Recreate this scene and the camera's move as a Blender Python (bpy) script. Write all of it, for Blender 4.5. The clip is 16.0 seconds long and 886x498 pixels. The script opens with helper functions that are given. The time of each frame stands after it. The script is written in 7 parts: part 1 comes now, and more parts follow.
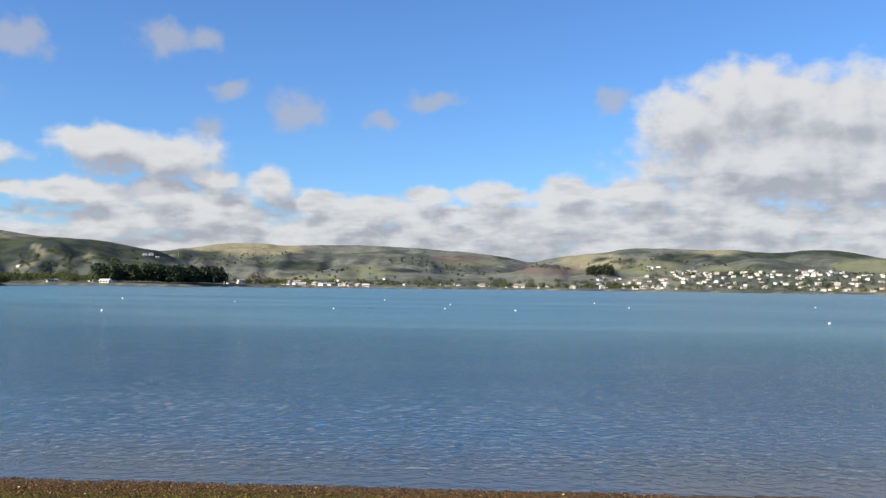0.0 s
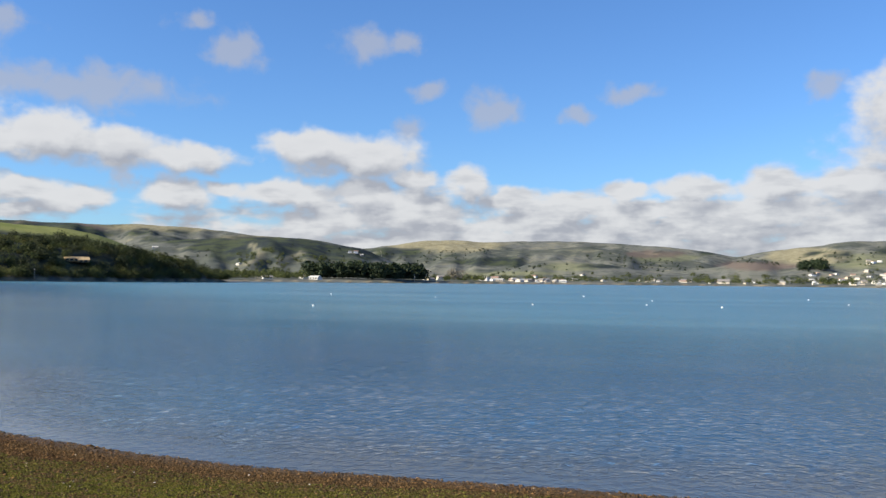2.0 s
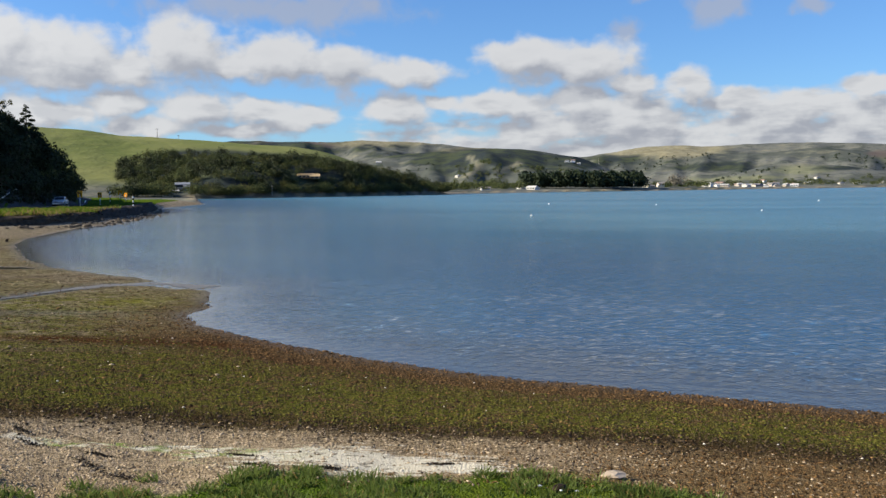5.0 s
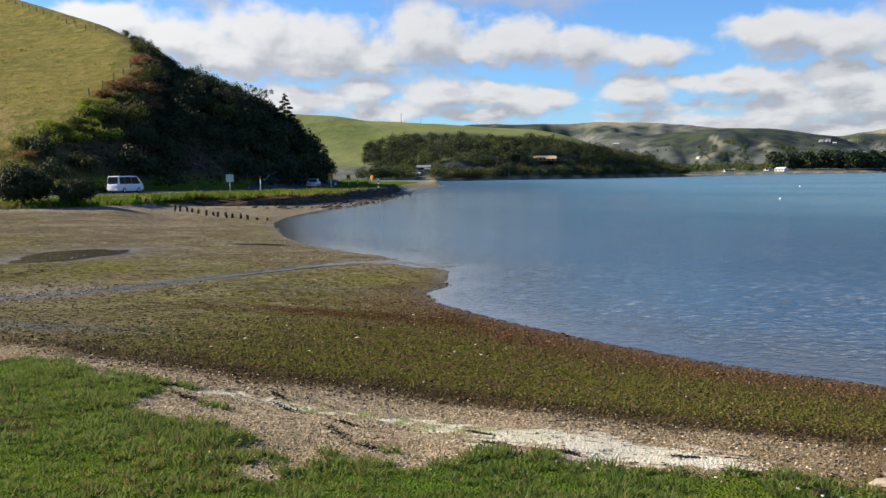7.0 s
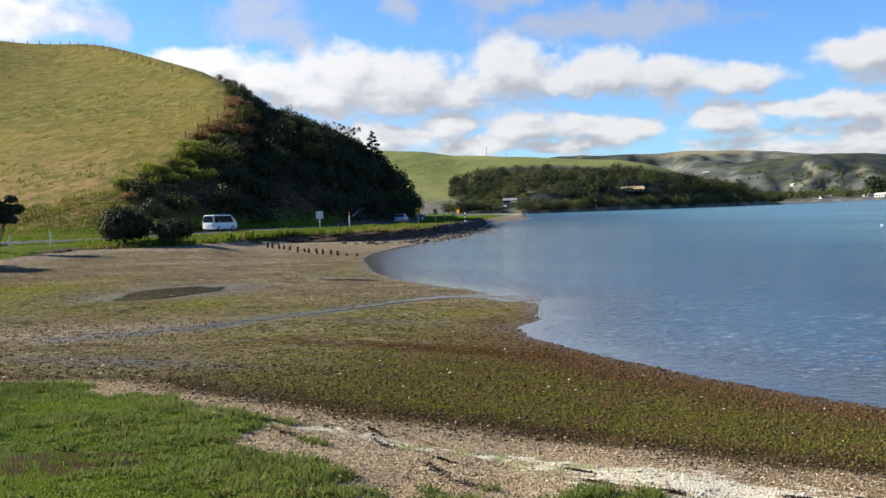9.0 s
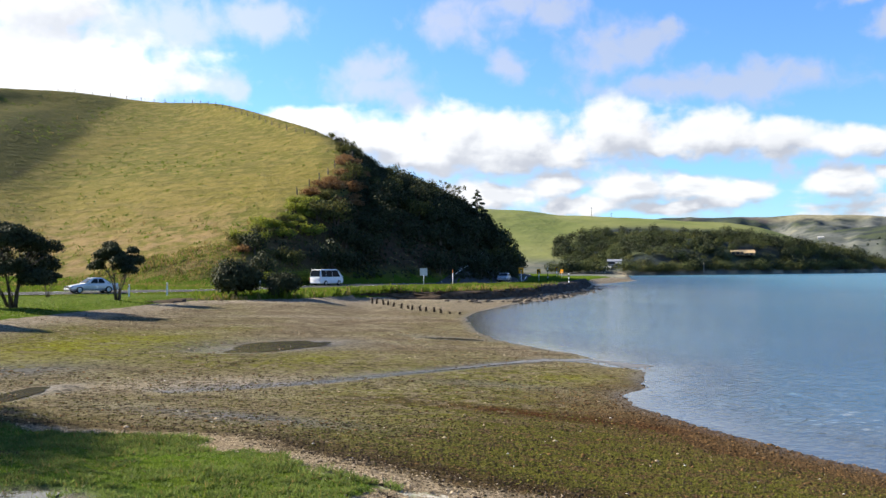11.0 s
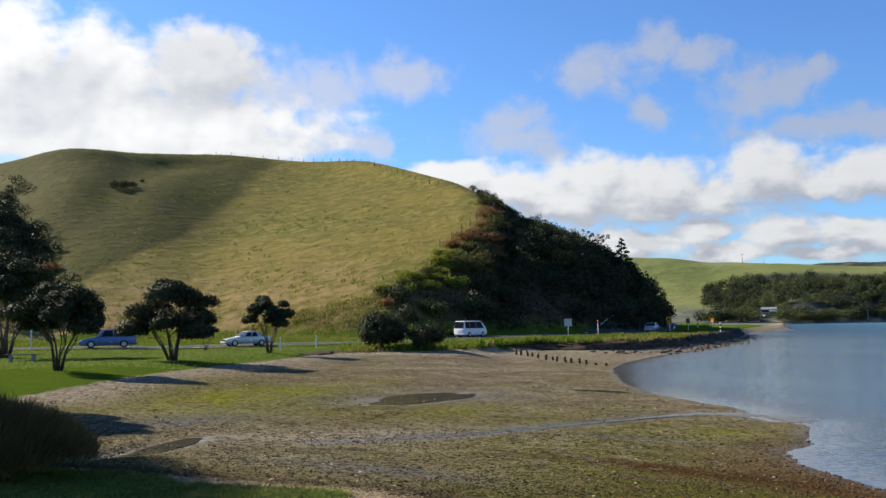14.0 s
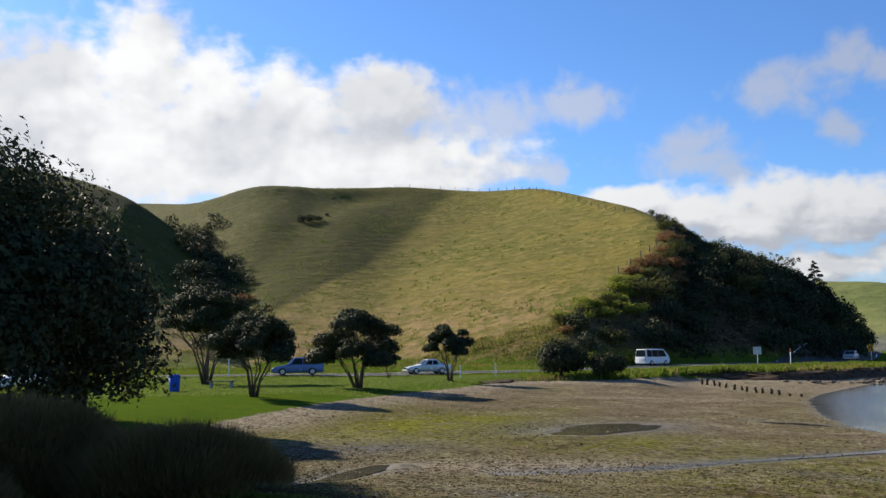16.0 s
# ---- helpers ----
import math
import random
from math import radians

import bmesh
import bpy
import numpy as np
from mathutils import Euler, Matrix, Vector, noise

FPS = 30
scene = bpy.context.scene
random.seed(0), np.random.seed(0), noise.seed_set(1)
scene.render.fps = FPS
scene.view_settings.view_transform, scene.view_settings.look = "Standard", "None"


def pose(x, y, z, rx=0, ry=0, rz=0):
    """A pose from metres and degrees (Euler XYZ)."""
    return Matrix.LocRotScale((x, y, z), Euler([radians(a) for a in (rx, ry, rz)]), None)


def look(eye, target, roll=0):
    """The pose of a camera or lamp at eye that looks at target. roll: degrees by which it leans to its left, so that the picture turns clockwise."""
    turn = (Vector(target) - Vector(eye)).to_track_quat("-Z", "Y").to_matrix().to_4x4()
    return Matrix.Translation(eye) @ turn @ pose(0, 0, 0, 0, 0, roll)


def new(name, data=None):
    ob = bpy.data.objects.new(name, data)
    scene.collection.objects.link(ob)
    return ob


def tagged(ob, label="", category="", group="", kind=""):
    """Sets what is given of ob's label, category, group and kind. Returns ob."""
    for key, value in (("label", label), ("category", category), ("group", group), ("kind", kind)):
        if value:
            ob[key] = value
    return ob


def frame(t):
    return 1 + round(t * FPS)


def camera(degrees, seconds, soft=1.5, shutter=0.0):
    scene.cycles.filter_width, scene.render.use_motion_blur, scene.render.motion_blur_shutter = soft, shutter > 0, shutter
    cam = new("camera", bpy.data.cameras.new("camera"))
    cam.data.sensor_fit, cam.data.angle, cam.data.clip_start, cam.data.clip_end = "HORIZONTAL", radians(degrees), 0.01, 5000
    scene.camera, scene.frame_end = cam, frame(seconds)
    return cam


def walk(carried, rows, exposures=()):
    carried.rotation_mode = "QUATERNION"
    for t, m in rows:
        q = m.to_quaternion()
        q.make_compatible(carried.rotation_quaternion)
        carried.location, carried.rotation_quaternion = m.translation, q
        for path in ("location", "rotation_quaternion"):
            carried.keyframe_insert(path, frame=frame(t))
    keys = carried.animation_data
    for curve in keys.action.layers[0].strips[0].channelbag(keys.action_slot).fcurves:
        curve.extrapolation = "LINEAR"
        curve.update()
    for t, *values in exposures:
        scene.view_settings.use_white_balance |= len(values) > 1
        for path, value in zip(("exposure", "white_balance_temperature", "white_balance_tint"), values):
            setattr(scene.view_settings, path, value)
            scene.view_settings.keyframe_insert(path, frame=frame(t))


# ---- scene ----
# ---- camera: a standing person pans from the inlet to the hill ----
cam = camera(51.25, 16.0)
# seconds, x, y, z, yaw, pitch, roll
ROWS = [
    (0.0, 0.000, -0.000, 3.000, 0.00, 2.37, -0.75),
    (0.5, -0.096, 0.073, 2.987, 3.71, 2.60, -0.72),
    (1.0, -0.182, 0.176, 2.993, 6.90, 2.42, -0.63),
    (1.5, -0.236, 0.288, 2.981, 9.82, 2.06, -0.66),
    (2.0, -0.319, 0.407, 2.987, 12.16, 1.98, -0.66),
    (2.5, -0.364, 0.500, 2.984, 14.42, 1.96, 0.15),
    (3.0, -0.393, 0.555, 2.971, 17.46, 1.04, 0.72),
    (5.5, -0.471, 0.741, 2.963, 28.65, -4.19, 0.63),
    (6.0, -0.489, 0.758, 2.957, 33.08, -3.90, 0.45),
    (6.5, -0.561, 0.801, 2.946, 37.45, -4.39, 0.58),
    (7.0, -0.592, 0.826, 2.937, 40.09, -4.50, 0.84),
    (7.5, -0.645, 0.830, 2.928, 41.85, -3.93, 0.50),
    (8.0, -0.688, 0.812, 2.923, 42.28, -3.17, 0.83),
    (8.5, -0.655, 0.806, 2.930, 43.92, -2.99, 1.72),
    (11.0, -0.643, 0.670, 3.067, 51.78, 1.43, 0.49),
    (11.5, -0.630, 0.724, 3.032, 54.58, 1.80, 0.71),
    (12.0, -0.746, 0.753, 3.035, 56.24, 2.02, 0.51),
    (12.5, -0.809, 0.798, 2.965, 57.65, 2.79, 0.44),
    (13.0, -0.906, 0.835, 3.017, 58.83, 3.66, 0.45),
    (13.5, -1.002, 0.876, 3.048, 59.70, 4.41, 0.73),
    (14.0, -0.917, 0.869, 3.055, 60.66, 4.71, 1.06),
    (14.5, -0.863, 0.885, 3.057, 62.96, 5.93, 1.21),
    (15.0, -0.893, 0.870, 3.090, 66.08, 6.95, 0.99),
    (15.5, -0.973, 0.864, 3.105, 68.98, 6.93, 1.01),
    (16.0, -1.037, 0.824, 3.084, 71.61, 6.63, 1.02),
]
EXPOSURES = [(0.0, 1.06), (3.0, 1.08), (5.5, 0.95), (7.0, 1.13), (8.5, 1.21), (11.0, 1.56), (12.0, 1.50), (12.6, 1.20), (14.5, 1.12), (16.0, 1.06)]
walk(cam, [(t, pose(x, y, z, 90 + pitch, roll, yaw)) for t, x, y, z, yaw, pitch, roll in ROWS], EXPOSURES)

# ---- sun and sky ----
SUN_AZ, SUN_EL = 118.0, 28.5    # degrees, azimuth counted from +y towards -x
sun = new("sun", bpy.data.lights.new("sun", "SUN"))
sun.data.energy, sun.data.angle, sun.data.color = 4.8, radians(0.55), (1.0, 0.90, 0.71)
sun_way = Vector((-math.sin(radians(SUN_AZ)) * math.cos(radians(SUN_EL)), math.cos(radians(SUN_AZ)) * math.cos(radians(SUN_EL)), math.sin(radians(SUN_EL))))
sun.matrix_world = look(tuple(sun_way * 300), (0, 0, 0))

SKY_STRENGTH = 0.064
world = bpy.data.worlds.new("sky")
scene.world = world
world.use_nodes = True


class Nodes:
    """Short-hand for building a node tree."""

    def __init__(self, tree):
        self.tree = tree
        tree.nodes.clear()

    def add(self, kind, ins=None, **props):
        n = self.tree.nodes.new(kind)
        for k, v in props.items():
            setattr(n, k, v)
        for k, v in (ins or {}).items():
            self.put(n.inputs[k], v)
        return n

    def put(self, socket, v):
        if isinstance(v, bpy.types.Node):
            v = v.outputs[0]
        if isinstance(v, bpy.types.NodeSocket):
            self.tree.links.new(v, socket)
        else:
            socket.default_value = v

    def math(self, op, a, b=0.0, c=0.0, clamp=False):
        return self.add("ShaderNodeMath", {0: a, 1: b, 2: c}, operation=op, use_clamp=clamp)

    def vec(self, op, a, b=(0, 0, 0)):
        return self.add("ShaderNodeVectorMath", {0: a, 1: b}, operation=op)

    def noise(self, at, scale, detail=4, rough=0.55, distort=0.0):
        return self.add("ShaderNodeTexNoise", {"Vector": at, "Scale": scale, "Detail": detail, "Roughness": rough, "Distortion": distort})

    def ramp(self, v, lo, hi, a=0.0, b=1.0, smooth=True):
        return self.add("ShaderNodeMapRange", {"Value": v, "From Min": lo, "From Max": hi, "To Min": a, "To Max": b},
                        interpolation_type="SMOOTHSTEP" if smooth else "LINEAR")

    def mix(self, f, a, b, blend="MIX"):
        n = self.add("ShaderNodeMix", None, data_type="RGBA", blend_type=blend)
        self.put(n.inputs[0], f)
        for s, v in ((n.inputs[6], a), (n.inputs[7], b)):
            self.put(s, (*v, 1) if isinstance(v, tuple) and len(v) == 3 else v)
        return n.outputs[2]

    def attr(self, name):
        return self.add("ShaderNodeAttribute", None, attribute_name=name).outputs["Fac"]


# cumulus heaps: azimuth, elevation of the base, half width, height in degrees
EAST_HEAPS = [(-18.8, 9.6, 3.9, 3.8), (-23.1, 8.9, 4.6, 3.5), (-14.7, 8.6, 3.0, 3.3), (-20.6, 5.6, 9.1, 4.2), (-27.7, 8.4, 5.3, 4.6), (-25.4, 5.3, 4.9, 3.2), (17.2, 4.4, 1.9, 2.2),
              (21.9, 4.8, 3.0, 1.3), (10.5, 5.3, 1.5, 1.6), (7.9, 4.6, 2.1, 1.1), (3.7, 4.3, 2.6, 1.2), (0.9, 5.2, 1.9, 1.1), (-3.0, 5.1, 2.5, 1.5), (-7.8, 5.2, 2.6, 1.5), (-11.9, 5.2, 2.8, 1.7), (-15.6, 4.4, 3.2, 1.8)]
ROW_HEAPS = [(20.9, 7.2, 2.6, 1.9), (17.1, 6.6, 3.9, 2.2), (13.9, 5.9, 1.8, 0.9), (51.4, 6.5, 3.3, 3.7), (47.6, 6.4, 3.5, 3.2), (44.3, 6.6, 2.4, 1.7), (41.0, 7.1, 3.1, 3.3), (38.0, 6.9, 2.2, 1.5), (35.3, 7.0, 2.8, 2.3), (31.8, 6.8, 2.8, 1.9), (28.0, 6.5, 2.8, 1.5),
             (59.7, 8.3, 3.3, 1.8), (56.4, 7.2, 3.0, 2.3), (53.3, 6.4, 3.2, 2.1)]
LOW_HEAPS = [(44.8, 4.7, 1.7, 1.8), (40.4, 4.5, 3.0, 1.6), (36.3, 4.5, 2.5, 1.1), (43.2, 3.6, 2.8, 1.0), (37.7, 3.6, 2.8, 0.7), (46.9, 4.5, 0.7, 0.7), (33.6, 4.2, 1.8, 1.1), (28.1, 4.4, 2.3, 1.5), (25.3, 5.2, 1.2, 0.8),
             (21.1, 4.6, 2.6, 1.5), (14.4, 3.9, 3.2, 1.8), (49.6, 4.1, 4.2, 1.4)]
TOWER_HEAPS = [(84.0, 10.5, 10.5, 5.6), (89.7, 14.4, 3.0, 6.5), (94.2, 12.4, 3.9, 6.3), (97.4, 10.9, 4.6, 6.7), (85.7, 13.2, 2.6, 5.6), (81.3, 13.4, 3.2, 4.4), (75.1, 13.8, 3.8, 4.2), (77.9, 10.0, 11.6, 4.2), (91.3, 9.6, 8.1, 5.3), (103.0, 10.5, 8.0, 9.0)]
HEAPS = [(a, b + 0.42 * h, w * 1.26, h * 0.80) for a, b, w, h in EAST_HEAPS + ROW_HEAPS + LOW_HEAPS + TOWER_HEAPS]
# thin torn scraps: azimuth, elevation, half width, half height
WEST_SCRAPS = [(70.6, 14.7, 3.2, 2.2), (67.6, 14.5, 3.4, 2.3), (69.0, 11.7, 3.8, 1.6), (62.9, 15.1, 3.5, 1.9), (64.1, 10.9, 1.3, 0.8), (55.7, 12.5, 2.6, 1.6), (54.0, 10.5, 2.1, 0.9), (50.8, 15.3, 3.2, 1.8), (47.3, 16.2, 2.8, 1.6), (47.6, 12.7, 1.8, 1.4), (44.6, 15.7, 1.9, 1.6), (39.5, 13.3, 2.1, 1.6),
               (37.8, 14.2, 1.8, 1.1), (33.1, 10.9, 3.0, 1.7), (36.1, 11.0, 10.0, 1.1), (65.8, 11.3, 3.3, 1.2), (56.0, 11.4, 4.9, 1.3)]
NORTH_SCRAPS = [(41.3, 13.3, 3.3, 2.0), (33.9, 11.0, 7.4, 1.4), (27.6, 15.2, 1.6, 0.8), (25.1, 13.6, 1.9, 1.6), (17.0, 14.3, 2.2, 1.2), (14.7, 14.6, 1.2, 0.9), (13.3, 11.7, 1.4, 0.8), (14.1, 9.2, 1.3, 1.0), (9.3, 10.6, 1.9, 1.5),
                (4.1, 10.3, 1.3, 0.6), (0.8, 11.5, 2.1, 0.7), (-10.4, 11.4, 1.2, 0.9), (31.3, 5.8, 0.9, 0.7), (28.4, 5.6, 1.4, 0.8)]


def build_sky():
    k = Nodes(world.node_tree)
    sky = k.add("ShaderNodeTexSky", None, sky_type="NISHITA", sun_disc=False, sun_elevation=radians(SUN_EL), sun_rotation=radians(-SUN_AZ),
                air_density=1.0, dust_density=0.3, ozone_density=2.5)
    way = k.vec("NORMALIZE", k.add("ShaderNodeTexCoord").outputs["Generated"])
    xyz = k.add("ShaderNodeSeparateXYZ", {0: way})
    az = k.math("MULTIPLY", k.math("ARCTAN2", k.math("MULTIPLY", xyz.outputs[0], -1.0), xyz.outputs[1]), 180 / math.pi)
    el = k.math("MULTIPLY", k.math("ARCSINE", xyz.outputs[2]), 180 / math.pi)
    flat = k.add("ShaderNodeCombineXYZ", {0: az, 1: el, 2: 0.0})

    def blobs(at, spots):
        total = None
        for a, e, w, h in spots:
            rel = k.add("ShaderNodeVectorMath", {0: at, 1: (1 / w, 1 / h, 0.0), 2: (-a / w, -e / h, 0.0)}, operation="MULTIPLY_ADD")
            gap = k.vec("LENGTH", rel).outputs["Value"]
            bit = k.math("SUBTRACT", 1.0, gap)
            total = bit if total is None else k.math("SMOOTH_MAX", total, bit, 0.40)
        return total

    def cover(at):
        """How thick the cloud is at a direction given in degrees."""
        warp = k.vec("SUBTRACT", k.add("ShaderNodeTexNoise", {"Vector": at, "Scale": 0.45, "Detail": 3.0, "Roughness": 0.5}).outputs["Color"], (0.5, 0.5, 0.5))
        bent = k.vec("ADD", at, k.vec("MULTIPLY", warp, (2.6, 1.5, 0.0)))
        heap = blobs(bent, HEAPS)
        puff = k.noise(k.vec("MULTIPLY", at, (0.8, 1.05, 1.0)), 0.85, 5, 0.50, 0.15)
        p = k.math("SUBTRACT", puff.outputs[0], 0.5)
        rows = k.noise(k.vec("MULTIPLY", at, (0.24, 0.80, 1.0)), 1.0, 4, 0.5)
        e = k.add("ShaderNodeSeparateXYZ", {0: at}).outputs[1]
        bank = k.math("ADD", k.math("SUBTRACT", k.ramp(e, 7.6, 4.4, -0.7, 0.62, False), k.math("MULTIPLY", k.ramp(k.add("ShaderNodeSeparateXYZ", {0: at}).outputs[0], 17.0, 30.0), 0.45)), k.math("MULTIPLY", k.math("SUBTRACT", rows.outputs[0], 0.5), 1.6))
        return k.math("ADD", k.math("SMOOTH_MAX", heap, bank, 0.3), k.math("MULTIPLY", p, 0.80))

    here = cover(flat)
    sunward = cover(k.vec("ADD", flat, (0.55, 1.15, 0.0)))
    body = k.ramp(here, 0.0, 0.50)
    lit = k.ramp(k.math("SUBTRACT", here, sunward), -0.50, 0.42)
    deep = k.ramp(here, 0.2, 1.0)
    under = k.noise(k.vec("MULTIPLY", flat, (0.35, 1.15, 1.0)), 0.85, 4, 0.52)
    shine = k.math("SUBTRACT", k.math("ADD", lit, 0.06), k.math("ADD", k.math("MULTIPLY", deep, 0.10), k.math("MULTIPLY", k.ramp(under.outputs[0], 0.46, 0.64, 0.0, 0.40), k.ramp(el, 9.0, 6.0))), clamp=True)
    sunny = k.ramp(az, 36.0, 84.0)
    broad = k.noise(flat, 0.16, 3, 0.5)
    shine = k.mix(k.math("MULTIPLY", k.ramp(az, 62.0, 76.0), 0.55), shine, k.ramp(broad.outputs[0], 0.40, 0.58))
    bright = k.mix(sunny, (5.5, 5.55, 5.65), (7.6, 7.55, 7.4))
    dim = k.mix(sunny, (3.05, 3.2, 3.6), (4.5, 4.65, 4.95))
    cloud = k.mix(shine, dim, bright)
    torn = k.noise(flat, 0.55, 4, 0.55, 0.3)
    drift = k.vec("SUBTRACT", k.add("ShaderNodeTexNoise", {"Vector": flat, "Scale": 0.42, "Detail": 4.0, "Roughness": 0.55}).outputs["Color"], (0.5, 0.5, 0.5))
    ragged = k.vec("ADD", flat, k.vec("MULTIPLY", drift, (3.2, 2.2, 0.0)))
    wisp = k.math("ADD", blobs(ragged, WEST_SCRAPS + NORTH_SCRAPS), k.math("MULTIPLY", k.math("SUBTRACT", torn.outputs[0], 0.5), 1.5))
    thin = k.math("MULTIPLY", k.ramp(wisp, -0.10, 0.80), 0.70)
    blue = k.mix(1.0, sky.outputs[0], (0.61, 0.90, 1.29), "MULTIPLY")
    colour = k.mix(thin, blue, k.mix(sunny, (3.4, 3.6, 4.2), (5.4, 5.5, 5.9)))
    colour = k.mix(k.math("MULTIPLY", body, 0.97), colour, cloud)
    bg = k.add("ShaderNodeBackground", {"Color": colour, "Strength": SKY_STRENGTH})
    k.add("ShaderNodeOutputWorld", {"Surface": bg})


build_sky()

# ---- materials ----
def material(name):
    m = bpy.data.materials.new(name)
    m.use_nodes = True
    return m, Nodes(m.node_tree)


def finish(k, colour, rough=0.9, bump=None, strength=0.3, distance=0.02, **more):
    ins = {"Specular IOR Level": 0.04 if not isinstance(rough, (int, float)) or rough > 0.8 else 0.5, "Base Color": (*colour, 1) if isinstance(colour, tuple) and len(colour) == 3 else colour, "Roughness": rough}
    ins.update(more)
    if bump is not None:
        ins["Normal"] = k.add("ShaderNodeBump", {"Height": bump, "Strength": strength, "Distance": distance})
    b = k.add("ShaderNodeBsdfPrincipled", ins)
    k.add("ShaderNodeOutputMaterial", {"Surface": b})


def place_of(k):
    return k.add("ShaderNodeNewGeometry").outputs["Position"]


def plain(name, colour, rough=0.6, vary=0.12, scale=6.0, metal=0.0, bump=0.15):
    """A painted or weathered surface with two scales of variation."""
    m, k = material(name)
    at = k.add("ShaderNodeTexCoord").outputs["Object"]
    n1, n2 = k.noise(at, scale, 4), k.noise(at, scale * 9, 3)
    f = k.math("ADD", k.math("MULTIPLY", n1.outputs[0], 0.7), k.math("MULTIPLY", n2.outputs[0], 0.3))
    dark = tuple(c * (1 - 2 * vary) for c in colour)
    light = tuple(min(1, c * (1 + vary)) for c in colour)
    finish(k, k.mix(k.ramp(f, 0.3, 0.7), dark, light), k.ramp(n1.outputs[0], 0.3, 0.7, rough * 0.85, min(1, rough * 1.1)), n2.outputs[0], bump, 0.01, Metallic=metal)
    return m
def shore_material():
    """Shell beach, algae, mud and lawn, blended by the way from the water's edge (0) to the turf (1)."""
    m, k = material("shore")
    at = place_of(k)
    w, turf, mud, green, wet = k.attr("way"), k.attr("turf"), k.attr("mud"), k.attr("algae"), k.attr("wet")
    big, mid = k.noise(at, 0.45, 5, 0.6), k.noise(at, 2.2, 5, 0.62)
    grit, peb = k.noise(at, 26.0, 3, 0.7), k.add("ShaderNodeTexVoronoi", {"Vector": at, "Scale": 62.0})
    cell = k.add("ShaderNodeSeparateXYZ", {0: peb.outputs["Color"]}).outputs[0]
    ww = k.math("ADD", w, k.math("ADD", k.math("MULTIPLY", k.math("SUBTRACT", big.outputs[0], 0.5), 0.16), k.math("MULTIPLY", k.math("SUBTRACT", mid.outputs[0], 0.5), 0.14)))
    fray = k.noise(at, 6.5, 4, 0.75)
    ww = k.math("ADD", ww, k.math("MULTIPLY", k.math("SUBTRACT", fray.outputs[0], 0.5), 0.20))
    nup = k.math("ADD", k.attr("up"), k.math("ADD", k.math("MULTIPLY", k.math("SUBTRACT", mid.outputs[0], 0.5), 1.1), k.math("MULTIPLY", k.math("SUBTRACT", fray.outputs[0], 0.5), 1.3)))
    stone = k.mix(cell, (0.028, 0.018, 0.009), (0.17, 0.108, 0.052))           # brown shell gravel
    tan = k.mix(cell, (0.14, 0.104, 0.064), (0.48, 0.38, 0.25))
    dark = k.mix(cell, (0.013, 0.009, 0.005), (0.07, 0.046, 0.024))
    weed = k.mix(cell, (0.038, 0.041, 0.009), (0.152, 0.146, 0.026))
    sand = k.mix(k.math("MULTIPLY", k.ramp(mid.outputs[0], 0.42, 0.6), k.attr("slimy")), k.mix(grit.outputs[0], (0.46, 0.41, 0.31), (0.74, 0.69, 0.56)), (0.20, 0.25, 0.07))
    c = k.mix(k.math("MULTIPLY", k.ramp(mid.outputs[0], 0.36, 0.54), k.math("MULTIPLY", k.ramp(ww, 0.14, 0.34), 0.95)), stone, weed)
    c = k.mix(k.math("MULTIPLY", k.ramp(nup, -1.9, -0.7), k.ramp(mid.outputs[0], 0.3, 0.55)), c, dark)
    band = k.noise(k.vec("MULTIPLY", at, (0.5, 1.5, 1.0)), 1.3, 5, 0.65)
    tan = k.mix(k.math("MULTIPLY", k.ramp(band.outputs[0], 0.46, 0.62), 0.55), tan, k.mix(cell, (0.085, 0.060, 0.034), (0.32, 0.235, 0.135)))
    tan = k.mix(k.math("MULTIPLY", k.attr("brownish"), k.ramp(mid.outputs[0], 0.25, 0.5, 0.6, 1.0)), tan, k.mix(cell, (0.050, 0.031, 0.014), (0.26, 0.175, 0.085)))
    c = k.mix(k.ramp(nup, -0.55, 0.35), c, tan)
    torn = k.noise(k.vec("MULTIPLY", at, (0.9, 2.2, 1.0)), 3.0, 7, 0.72)
    shell = k.ramp(k.math("ADD", k.math("SUBTRACT", k.attr("strip"), k.math("MULTIPLY", k.attr("slimy"), 0.28)), k.math("MULTIPLY", k.math("SUBTRACT", torn.outputs[0], 0.5), 3.4)), 0.30, 0.62)
    c = k.mix(k.math("MULTIPLY", shell, k.ramp(k.attr("strip"), -0.5, -0.1)), c, sand)
    # the mud flat
    silt = k.mix(k.ramp(grit.outputs[0], 0.35, 0.7), (0.098, 0.078, 0.052), (0.25, 0.20, 0.135))
    flat = k.mix(k.ramp(big.outputs[0], 0.42, 0.66), silt, k.mix(cell, (0.115, 0.096, 0.060), (0.33, 0.28, 0.185)))
    slime = k.math("MULTIPLY", green, k.ramp(mid.outputs[0], 0.33, 0.62))
    flat = k.mix(slime, flat, k.mix(grit.outputs[0], (0.058, 0.060, 0.014), (0.18, 0.175, 0.036)))
    patch = k.noise(at, 0.95, 6, 0.72)
    flat = k.mix(k.math("MULTIPLY", k.ramp(patch.outputs[0], 0.52, 0.62), 0.6), flat, k.mix(cell, (0.026, 0.021, 0.013), (0.085, 0.068, 0.042)))
    lime = k.math("MULTIPLY", k.attr("lime"), k.ramp(patch.outputs[0], 0.36, 0.54))
    flat = k.mix(k.math("MULTIPLY", lime, 0.85), flat, k.mix(grit.outputs[0], (0.100, 0.108, 0.010), (0.24, 0.235, 0.024)))
